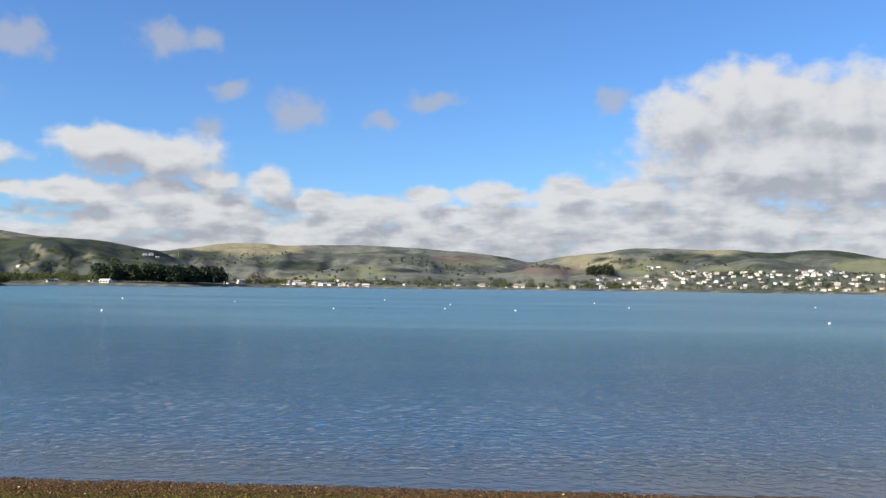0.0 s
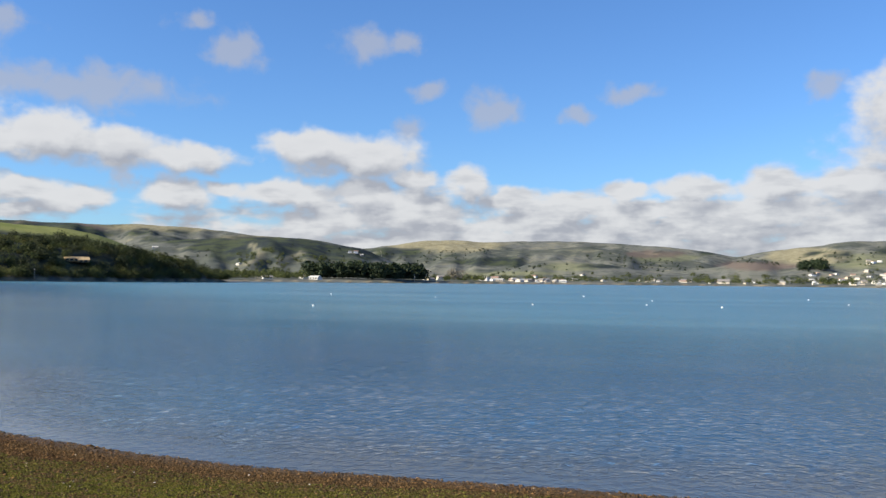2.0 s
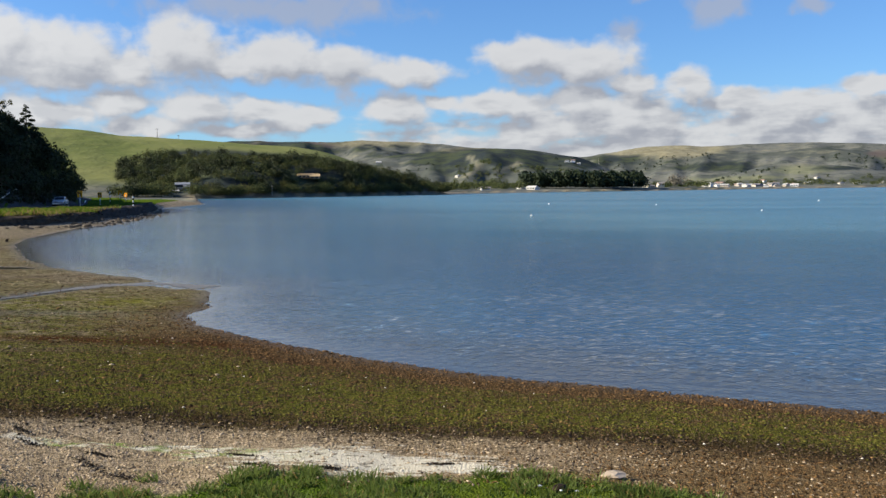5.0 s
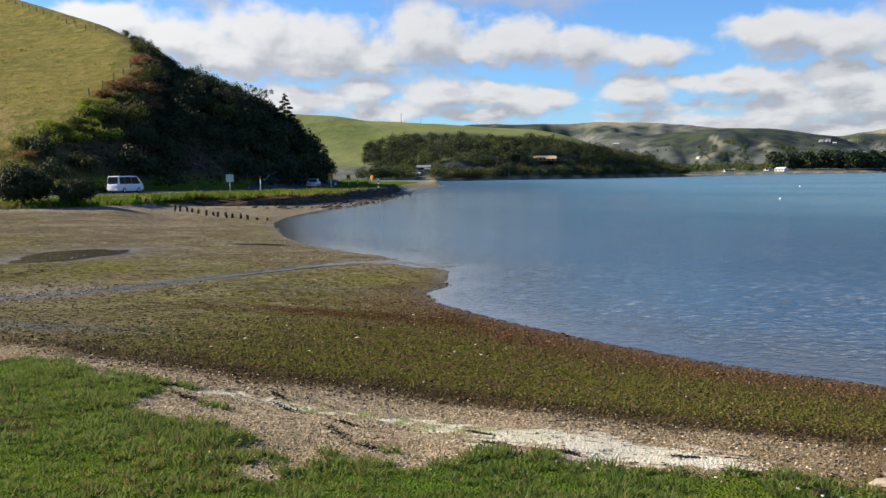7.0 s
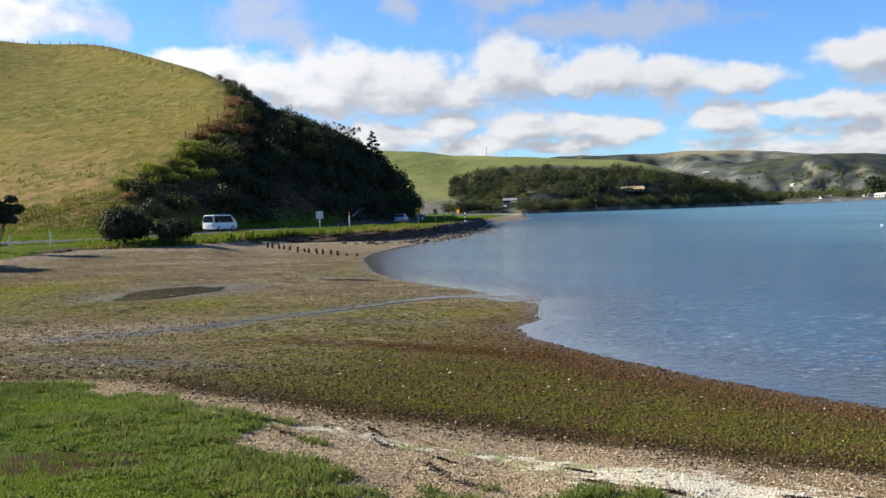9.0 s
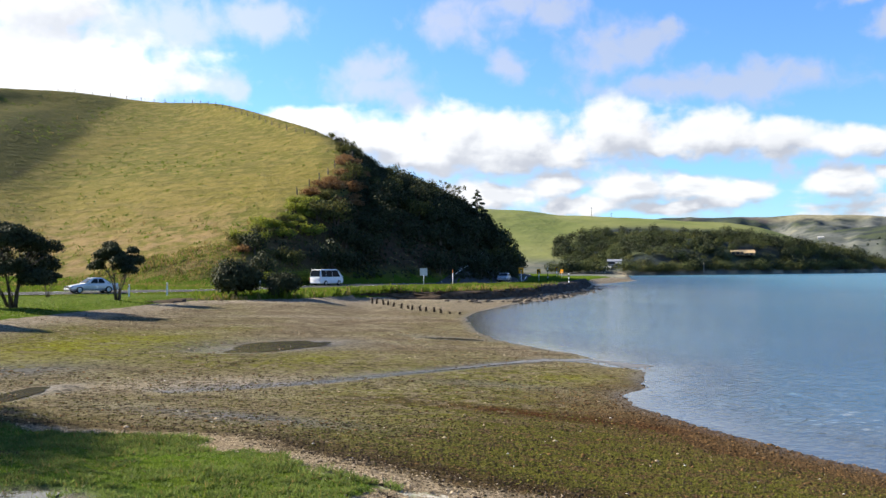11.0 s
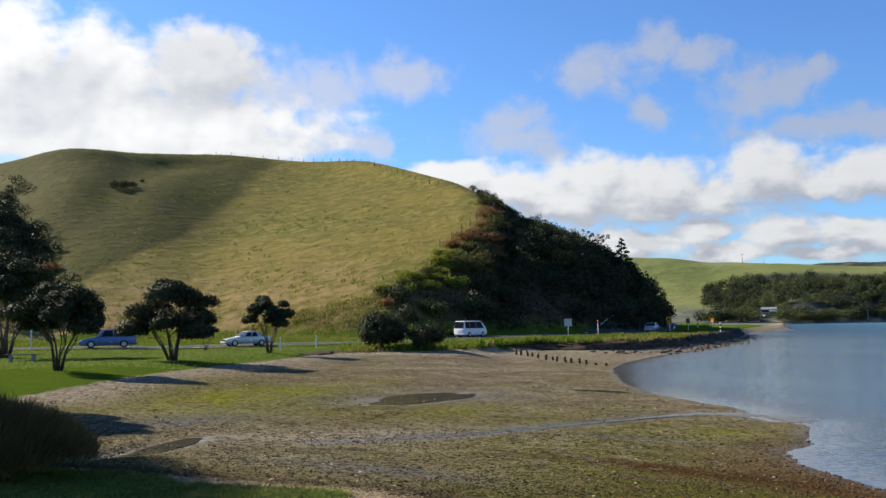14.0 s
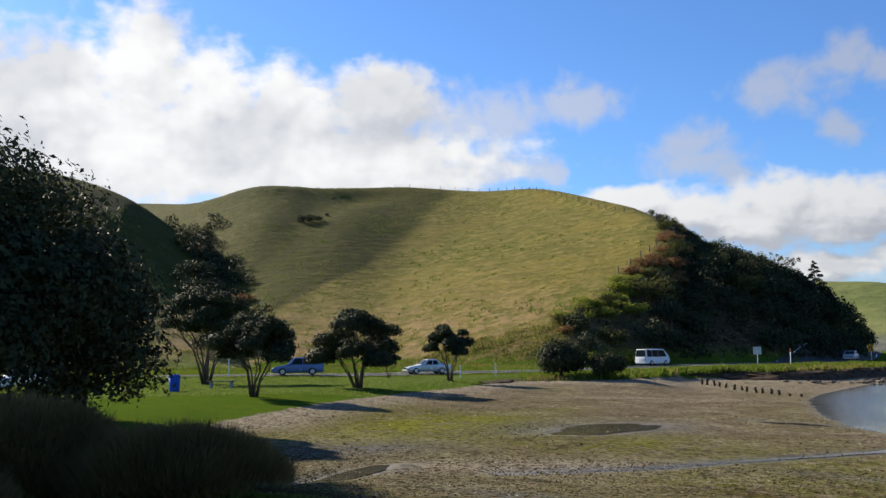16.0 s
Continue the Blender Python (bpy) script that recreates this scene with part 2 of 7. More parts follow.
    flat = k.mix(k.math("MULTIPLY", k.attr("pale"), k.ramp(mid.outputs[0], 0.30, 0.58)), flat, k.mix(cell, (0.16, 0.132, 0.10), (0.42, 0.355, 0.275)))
    speck = k.noise(at, 5.5, 4, 0.75)
    flat = k.mix(k.math("MULTIPLY", k.ramp(speck.outputs[0], 0.54, 0.62), 0.5), flat, (0.04, 0.034, 0.024))
    flat = k.mix(k.math("MULTIPLY", k.ramp(speck.outputs[0], 0.40, 0.33), 0.5), flat, (0.25, 0.205, 0.135))
    flat = k.mix(k.math("MULTIPLY", k.attr("slick"), k.ramp(mid.outputs[0], 0.34, 0.5)), flat, k.mix(grit.outputs[0], (0.075, 0.075, 0.078), (0.17, 0.168, 0.168)))
    c = k.mix(mud, c, flat)
    c = k.mix(k.math("MULTIPLY", k.attr("red"), k.ramp(mid.outputs[0], 0.34, 0.5)), c, k.mix(grit.outputs[0], (0.026, 0.012, 0.006), (0.10, 0.045, 0.02)))
    c = k.mix(k.math("MULTIPLY", k.ramp(speck.outputs[0], 0.55, 0.63), 0.6), c, (0.025, 0.019, 0.011))
    c = k.mix(k.math("MULTIPLY", wet, 0.45), c, (0.03, 0.026, 0.018))
    # turf
    blade = k.noise(k.vec("MULTIPLY", at, (1.0, 1.0, 0.3)), 34.0, 3, 0.7)
    lawn = k.mix(k.ramp(blade.outputs[0], 0.3, 0.7), (0.030, 0.055, 0.007), (0.095, 0.145, 0.018))
    lawn = k.mix(k.math("MULTIPLY", k.ramp(big.outputs[0], 0.48, 0.7), 0.35), lawn, (0.12, 0.135, 0.015))
    lawn = k.mix(k.math("MULTIPLY", k.math("MULTIPLY", k.attr("worn"), k.ramp(fray.outputs[0], 0.36, 0.56)), 0.95), lawn, k.mix(grit.outputs[0], (0.026, 0.017, 0.010), (0.10, 0.070, 0.042)))
    g = k.math("ADD", turf, k.math("MULTIPLY", k.math("SUBTRACT", mid.outputs[0], 0.5), 0.5))
    gmask = k.ramp(g, -0.12, 0.12)
    c = k.mix(gmask, c, lawn)
    clod = k.add("ShaderNodeTexVoronoi", {"Vector": k.vec("ADD", at, k.vec("MULTIPLY", mid.outputs[1], (0.15, 0.15, 0.0))), "Scale": 10.0})
    clump = k.add("ShaderNodeSeparateXYZ", {0: clod.outputs["Color"]}).outputs[1]
    open_ = k.math("SUBTRACT", 1.0, gmask)
    open_ = k.math("MULTIPLY", open_, k.math("ADD", 0.2, k.math("MULTIPLY", mud, 0.8)))
    c = k.mix(k.math("MULTIPLY", open_, k.math("MULTIPLY", k.ramp(clump, 0.74, 0.86), 0.7)), c, (0.022, 0.018, 0.011))
    c = k.mix(k.math("MULTIPLY", open_, k.math("MULTIPLY", k.math("MULTIPLY", k.ramp(clump, 0.16, 0.05), k.ramp(clod.outputs["Distance"], 0.5, 0.25)), 0.6)), c, (0.33, 0.28, 0.19))
    h = k.math("ADD", k.math("MULTIPLY", peb.outputs["Distance"], 0.6), k.math("ADD", k.math("MULTIPLY", grit.outputs[0], 0.5), mid.outputs[0]))
    finish(k, c, k.math("SUBTRACT", 0.95, k.math("MULTIPLY", k.math("MAXIMUM", wet, k.math("MULTIPLY", k.attr("slick"), 0.6)), 0.7)), h, 0.8, 0.04, **{"Specular IOR Level": k.math("MULTIPLY", wet, 0.4)})
    return m


def pasture_material():
    m, k = material("hill_pasture")
    at = place_of(k)
    step = k.noise(k.vec("MULTIPLY", at, (0.12, 0.12, 1.1)), 1.0, 4, 0.6)      # sheep terraces follow the contour
    big, mid, fine = k.noise(at, 0.035, 4), k.noise(at, 0.35, 5, 0.62), k.noise(at, 3.0, 4, 0.7)
    c = k.mix(k.ramp(big.outputs[0], 0.38, 0.62), (0.150, 0.126, 0.027), (0.104, 0.102, 0.020))
    c = k.mix(k.ramp(mid.outputs[0], 0.4, 0.68), c, (0.205, 0.160, 0.048))
    c = k.mix(k.math("MULTIPLY", k.ramp(step.outputs[0], 0.52, 0.62), 0.6), c, (0.115, 0.10, 0.028))
    c = k.mix(k.math("MULTIPLY", k.ramp(fine.outputs[0], 0.55, 0.75), 0.5), c, (0.09, 0.088, 0.02))
    c = k.mix(k.attr("earth"), c, k.mix(fine.outputs[0], (0.030, 0.019, 0.011), (0.09, 0.06, 0.038)))
    c = k.mix(k.math("MULTIPLY", k.attr("rank"), k.ramp(mid.outputs[0], 0.38, 0.6)), c, k.mix(fine.outputs[0], (0.16, 0.10, 0.045), (0.33, 0.235, 0.11)))
    c = k.mix(k.math("MULTIPLY", k.attr("lush"), 0.85), c, k.mix(fine.outputs[0], (0.03, 0.06, 0.004), (0.085, 0.135, 0.010)))
    tuft = k.noise(at, 1.1, 4, 0.7)
    c = k.mix(k.math("MULTIPLY", k.ramp(tuft.outputs[0], 0.54, 0.66), 0.65), c, (0.07, 0.075, 0.018))
    c = k.mix(k.math("MULTIPLY", k.ramp(tuft.outputs[0], 0.44, 0.34), 0.5), c, (0.235, 0.195, 0.070))
    # Darker green grass colour stands in for shade on the hill's left face.
    shaded_grass = k.mix(k.ramp(fine.outputs[0], 0.3, 0.7), (0.026, 0.030, 0.007), (0.066, 0.066, 0.015))
    c = k.mix(k.math("MULTIPLY", k.attr("hill_shade"), 0.93), c, k.mix(k.math("MULTIPLY", k.ramp(mid.outputs[0], 0.48, 0.66), 0.35), shaded_grass, (0.095, 0.085, 0.022)))
    h = k.math("ADD", k.math("ADD", step.outputs[0], k.math("MULTIPLY", mid.outputs[0], 1.2)), k.math("MULTIPLY", fine.outputs[0], 0.35))
    finish(k, c, 0.95, h, 0.7, 0.8)
    return m


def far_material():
    """Distant farmland: fields, scrub, gorse and felled ground, with blue-grey haze mixed into the colours."""
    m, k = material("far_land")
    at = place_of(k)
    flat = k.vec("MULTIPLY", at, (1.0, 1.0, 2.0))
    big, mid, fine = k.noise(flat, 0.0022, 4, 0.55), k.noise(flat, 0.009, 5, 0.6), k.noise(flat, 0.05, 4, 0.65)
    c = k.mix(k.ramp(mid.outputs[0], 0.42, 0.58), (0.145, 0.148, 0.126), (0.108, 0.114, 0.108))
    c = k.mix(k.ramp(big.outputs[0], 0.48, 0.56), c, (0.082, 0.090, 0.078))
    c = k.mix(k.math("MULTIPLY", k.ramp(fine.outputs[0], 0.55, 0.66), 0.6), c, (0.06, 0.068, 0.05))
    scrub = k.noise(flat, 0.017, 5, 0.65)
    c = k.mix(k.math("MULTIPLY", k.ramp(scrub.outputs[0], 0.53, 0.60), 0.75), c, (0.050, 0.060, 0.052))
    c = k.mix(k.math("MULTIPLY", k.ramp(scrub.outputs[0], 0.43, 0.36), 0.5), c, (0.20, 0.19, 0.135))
    c = k.mix(k.math("MULTIPLY", k.attr("pasture"), 0.75), c, k.mix(k.ramp(fine.outputs[0], 0.3, 0.7), (0.130, 0.142, 0.080), (0.185, 0.19, 0.115)))
    c = k.mix(k.attr("meadow"), c, k.mix(k.ramp(mid.outputs[0], 0.3, 0.7), k.mix(fine.outputs[0], (0.095, 0.125, 0.034), (0.158, 0.178, 0.058)), (0.195, 0.20, 0.075)))
    c = k.mix(k.math("MULTIPLY", k.attr("brown"), 0.8), c, k.mix(fine.outputs[0], (0.10, 0.074, 0.066), (0.16, 0.125, 0.105)))
    c = k.mix(k.attr("dry"), c, k.mix(k.ramp(fine.outputs[0], 0.3, 0.7), (0.17, 0.155, 0.10), (0.26, 0.24, 0.16)))
    # The woods' dark colour also paints cloud shadows on the far hills.
    c = k.mix(k.attr("wood_and_shadow"), c, k.mix(k.ramp(scrub.outputs[0], 0.40, 0.60), k.mix(fine.outputs[0], (0.036, 0.046, 0.026), (0.070, 0.082, 0.048)), (0.026, 0.034, 0.036)))
    c = k.mix(k.attr("bare"), c, (0.36, 0.29, 0.18))
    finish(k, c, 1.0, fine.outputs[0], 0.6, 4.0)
    return m


def water_material():
    m, k = material("water")
    at = place_of(k)
    far = k.attr("far")
    ripple = k.noise(k.vec("MULTIPLY", at, (1.15, 0.9, 1.0)), 3.6, 3, 0.55)
    chop = k.noise(k.vec("MULTIPLY", at, (1.3, 0.8, 1.0)), 0.5, 5, 0.55)
    gust = k.noise(k.vec("MULTIPLY", at, (0.006, 0.03, 1.0)), 1.0, 4, 0.6)
    h = k.math("ADD", k.math("MULTIPLY", ripple.outputs[0], 0.10), k.math("MULTIPLY", chop.outputs[0], k.ramp(k.attr("depth"), 4.0, 40.0, 0.06, 0.40)))
    rough_sea = k.math("MULTIPLY", k.ramp(gust.outputs[0], 0.32, 0.68, 0.6, 1.15), k.math("MULTIPLY", k.attr("calm"), k.ramp(k.attr("depth"), 0.0, 2.2, 0.35, 1.0)))
    bump = k.add("ShaderNodeBump", {"Height": h, "Strength": 1.0, "Distance": rough_sea})
    deep = k.mix(far, (0.026, 0.066, 0.122), (0.052, 0.145, 0.190))
    deep = k.mix(k.math("MULTIPLY", k.ramp(gust.outputs[0], 0.35, 0.65), 0.4), deep, (0.024, 0.070, 0.124))
    deep = k.mix(k.ramp(k.attr("calm"), 0.95, 0.55, 0.0, 0.85), deep, (0.072, 0.132, 0.168))
    c = k.mix(k.ramp(k.attr("depth"), 0.0, 6.0), (0.056, 0.066, 0.078), deep)
    gloss = k.add("ShaderNodeBsdfGlossy", {"Color": (1, 1, 1, 1), "Roughness": k.math("ADD", 0.07, k.math("MULTIPLY", k.ramp(k.attr("depth"), 3.0, 80.0, 0.0, 0.14), k.ramp(k.attr("calm"), 0.0, 0.8))), "Normal": bump})
    fresnel = k.add("ShaderNodeFresnel", {"IOR": 1.33, "Normal": bump})
    body = k.add("ShaderNodeBsdfDiffuse", {"Color": c})
    mirror = k.math("MINIMUM", k.math("MULTIPLY", fresnel, k.math("ADD", k.ramp(k.attr("depth"), 2.0, 30.0, 0.66, 0.50), k.ramp(k.attr("calm"), 0.92, 0.62, 0.0, 0.38))), 0.75)
    k.add("ShaderNodeOutputMaterial", {"Surface": k.add("ShaderNodeMixShader", {0: mirror, 1: body, 2: gloss})})
    return m


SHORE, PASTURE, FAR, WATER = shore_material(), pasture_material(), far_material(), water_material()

# ---- the lie of the land ----
# water's edge, from the beach round the point and the headland to the far side of the inlet (x, y)
EDGE = [(3000, -400), (400, -60), (60, 9), (8, 13.6), (0, 13.9), (-3, 14.1), (-6.3, 14.3), (-9, 14.9), (-12.1, 16), (-14.3, 17), (-15.9, 18.3), (-16.3, 19.8), (-17.6, 21.2),
        (-19.6, 23.9), (-20.6, 23.2), (-24, 25.6), (-27.6, 26.7), (-32.3, 28.7), (-37, 31.6), (-41.8, 35.2), (-48, 40), (-54, 46), (-63.5, 58), (-76, 78), (-91, 97), (-107, 116),
        (-141, 154), (-152, 172), (-180, 215), (-240, 280), (-335, 350), (-395, 392), (-374, 430), (-343, 500), (-322, 560), (-316, 620), (-309, 655), (-335, 700), (-360, 770),
        (-385, 860), (-330, 960), (-220, 1120), (-100, 1330), (130, 1540), (400, 1570), (720, 1550), (1500, 1400), (3000, 1100)]
# edge of the turf and of the bank under the road
TURF = [(400, -75), (60, -2), (10, 4), (3, 5.6), (0, 6.4), (-1.4, 6.5), (-2.3, 6.55), (-2.79, 6.43), (-3.32, 5.98), (-3.68, 5.84), (-4.13, 5.93), (-4.51, 5.61), (-4.62, 5.22), (-5.2, 5.06), (-5.14, 4.6), (-5.14, 4.42), (-5.47, 4.6), (-5.97, 4.69), (-5.9, 4.93), (-6.31, 4.99), (-7.04, 4.92), (-7.7, 5.12), (-7.99, 5.6), (-9.96, 5.63), (-11.05, 5.11), (-10.96, 5.54), (-11.51, 5.23), (-11.94, 4.98), (-12.51, 4.54), (-13.47, 3.97), (-14.06, 3.81), (-15.24, 2.95),
        (-17.5, 2.2), (-20, 0.5), (-27, 0.8), (-35.9, 5.0), (-41, 7.7), (-46.7, 11.2), (-51.7, 15.3), (-57, 20.1), (-63, 24.4), (-66.5, 27.6), (-68.5, 29.6), (-66.3, 33), (-65.8, 37.5), (-69.5, 42.5),
        (-77, 50.5), (-75, 54), (-72, 57.3), (-72.8, 65.6), (-80.6, 78), (-91, 93), (-110, 116.5), (-128, 137), (-158, 172), (-190, 215), (-250, 278), (-420, 330), (-700, 0), (-100, -600), (400, -600)]


# upper edge of the weed-covered stones, below the clean tan gravel
TIDE = [(400, -50), (60, 4), (8, 8.6), (0, 9.1), (-1.5, 8.9), (-3.02, 8.4), (-4.02, 8.0), (-4.9, 7.8), (-5.99, 7.7), (-7.02, 7.21), (-7.88, 6.5), (-8.97, 6.24), (-10.55, 5.94), (-12, 6.0), (-13.5, 4.6), (-20, -2), (-20, -60)]


def bend(a, table, column):
    """Smooth value of a table's column at the azimuth a."""
    t = np.array(table, float)
    xs = t[:, 0]
    i = np.clip(np.searchsorted(xs, a) - 1, 0, len(xs) - 2)
    x0, x1 = xs[i], xs[i + 1]
    ys = t[:, column]
    slope = np.gradient(ys, xs)
    h = x1 - x0
    u = np.clip((a - x0) / h, 0, 1)
    return (ys[i] * (1 + 2 * u) * (1 - u) ** 2 + slope[i] * h * u * (1 - u) ** 2 + ys[i + 1] * u * u * (3 - 2 * u) + slope[i + 1] * h * u * u * (u - 1))


def step(lo, hi, v):
    u = np.clip((v - lo) / (hi - lo), 0, 1)
    return u * u * (3 - 2 * u)


def side(px, py, line):
    """Distance to a closed line, and whether the points lie inside it."""
    near = np.full(px.shape, 1e9)
    inside = np.zeros(px.shape, bool)
    for (x0, y0), (x1, y1) in zip(line, line[1:] + line[:1]):
        ex, ey = x1 - x0, y1 - y0
        u = np.clip(((px - x0) * ex + (py - y0) * ey) / (ex * ex + ey * ey), 0, 1)
        near = np.minimum(near, np.hypot(px - x0 - u * ex, py - y0 - u * ey))
        if ey:
            inside ^= ((y0 > py) != (y1 > py)) & (px < ex * (py - y0) / ey + x0)
    return near, inside


_rng = np.random.RandomState(7)
_grid = _rng.rand(256, 256)


def lump(x, y, octaves=4):
    """Value noise of unit period, from -1 to 1."""
    out, amp, tot = np.zeros(np.shape(x)), 1.0, 0.0
    for o in range(octaves):
        fx, fy = np.floor(x), np.floor(y)
        u, v = x - fx, y - fy
        u, v = u * u * (3 - 2 * u), v * v * (3 - 2 * v)
        i, j = fx.astype(int) & 255, fy.astype(int) & 255
        i1, j1 = (i + 1) & 255, (j + 1) & 255
        out = out + amp * ((_grid[i, j] * (1 - u) + _grid[i1, j] * u) * (1 - v) + (_grid[i, j1] * (1 - u) + _grid[i1, j1] * u) * v - 0.5) * 2
        tot += amp
        amp *= 0.5
        x, y = x * 2.03 + 17.3, y * 2.03 + 5.1
    return out / tot


# the near hill: azimuth, slope up to the crest (degrees), distance of the crest, distance of the foot
HILL = [(44.5, -0.7, 215, 205), (46.5, -0.3, 205, 180), (48, 0.9, 192, 158), (50, 2.9, 195, 146), (52.6, 4.6, 198, 138), (55, 5.7, 204, 133), (57, 7.3, 208, 129), (58.7, 8.3, 214, 124), (62, 9.45, 242, 114),
        (65, 10.15, 285, 109), (69, 10.15, 325, 111), (74, 10.5, 334, 118), (79, 10.45, 306, 121), (83, 10.5, 292, 122), (86.7, 9.45, 324, 124), (89.8, 9.3, 420, 122),
        (94, 9.0, 400, 120), (98, 9.0, 380, 120), (108, 9, 340, 118), (130, 8, 300, 118), (160, 5, 300, 130), (180, 3, 300, 140)]
# a spur in front of it on the left: azimuth, slope up to its back
SPUR = [(60, 0), (82, 0.0), (83.3, 2.0), (84.5, 4.8), (86, 6.6), (88, 8.0), (90, 9.35), (94, 10.75), (98, 11.1), (110, 11.5), (130, 9), (180, 4)]
# the far ranges and the pasture hill behind the headland: azimuth, slope up to the skyline
RANGE = [(-70, 1.5), (-40, 2.2), (-30, 2.2), (-25.6, 2.02), (-23.6, 2.44), (-21.9, 2.51), (-20, 2.35), (-17.8, 2.52), (-15.9, 2.5), (-12.6, 2.65), (-9.2, 2.32), (-6.8, 2.0), (-5.4, 1.7), (-4, 2.0),
         (-0.5, 2.4), (3, 2.6), (6.5, 2.66), (9.2, 2.53), (12.1, 2.64), (15.6, 2.27), (17.2, 2.05), (20, 2.48), (22.5, 2.65), (25.7, 3.0), (29.2, 3.3), (34.3, 3.26), (38.4, 3.33), (40.2, 3.12),
         (44.7, 3.6), (48, 3.8), (56, 4.0), (80, 3.5)]
# nearer ridges: azimuth and slope up to the crest
WOODED_SPUR = [(13.5, 0.0), (15.6, 1.25), (17.7, 2.05), (19.8, 2.4), (21.5, 2.55), (23.2, 2.5), (26, 2.3), (28.7, 2.15), (31, 1.85), (34, 1.2), (38, 0.6), (44, 0.0)]
PALE_HILLS = [(-7, 0.0), (-5, 0.8), (-3, 1.35), (0, 1.75), (3, 2.15), (6, 1.95), (9, 2.0), (12, 2.3), (14.5, 2.05), (16.9, 1.8), (19, 0.9), (22, 0.0)]
EAST_HILLS = [(-45, 1.4), (-30, 1.7), (-25, 1.95), (-22, 1.5), (-19, 2.0), (-16, 1.6), (-13, 2.1), (-10, 1.85), (-8, 1.2), (-6, 1.45), (-4, 0.7), (-2, 0.0)]
FOOTHILLS = [(-45, 0.8), (-30, 0.9), (-25, 1.0), (-21, 1.2), (-18, 1.1), (-15, 1.1), (-12.6, 1.35), (-10.3, 1.2), (-8.2, 1.0), (-5.8, 1.35), (-4, 0.95), (-1.5, 0.65), (1.2, 0.9), (3.6, 1.28), (6.4, 1.2), (7.5, 0.85), (10, 0.3), (13, 0.0)]
# crest line, its distance, length of its near and its far slope
RIDGES = [(WOODED_SPUR, 2250, 900, 420), (PALE_HILLS, 2900, 800, 500), (EAST_HILLS, 2700, 800, 500), (FOOTHILLS, 2000, 420, 350)]
GREEN = [(22, 0.0), (27, 0.0), (30.9, 1.66), (32.6, 2.26), (37.7, 2.85), (41.6, 3.15), (44.7, 3.32), (46.4, 3.55), (49.1, 3.73), (54, 3.9), (60, 3.8), (70, 3.0)]
HEAD = [(20, 0.0), (23.0, 0.0), (24.0, 0.12), (25.5, 0.45), (28, 0.9), (30, 1.15), (33, 1.5), (36, 1.8), (38.6, 1.9), (40.7, 1.35), (42, 0.7), (43.4, 0.2), (44.8, 0.05), (47, 0.0), (52, 0.0)]


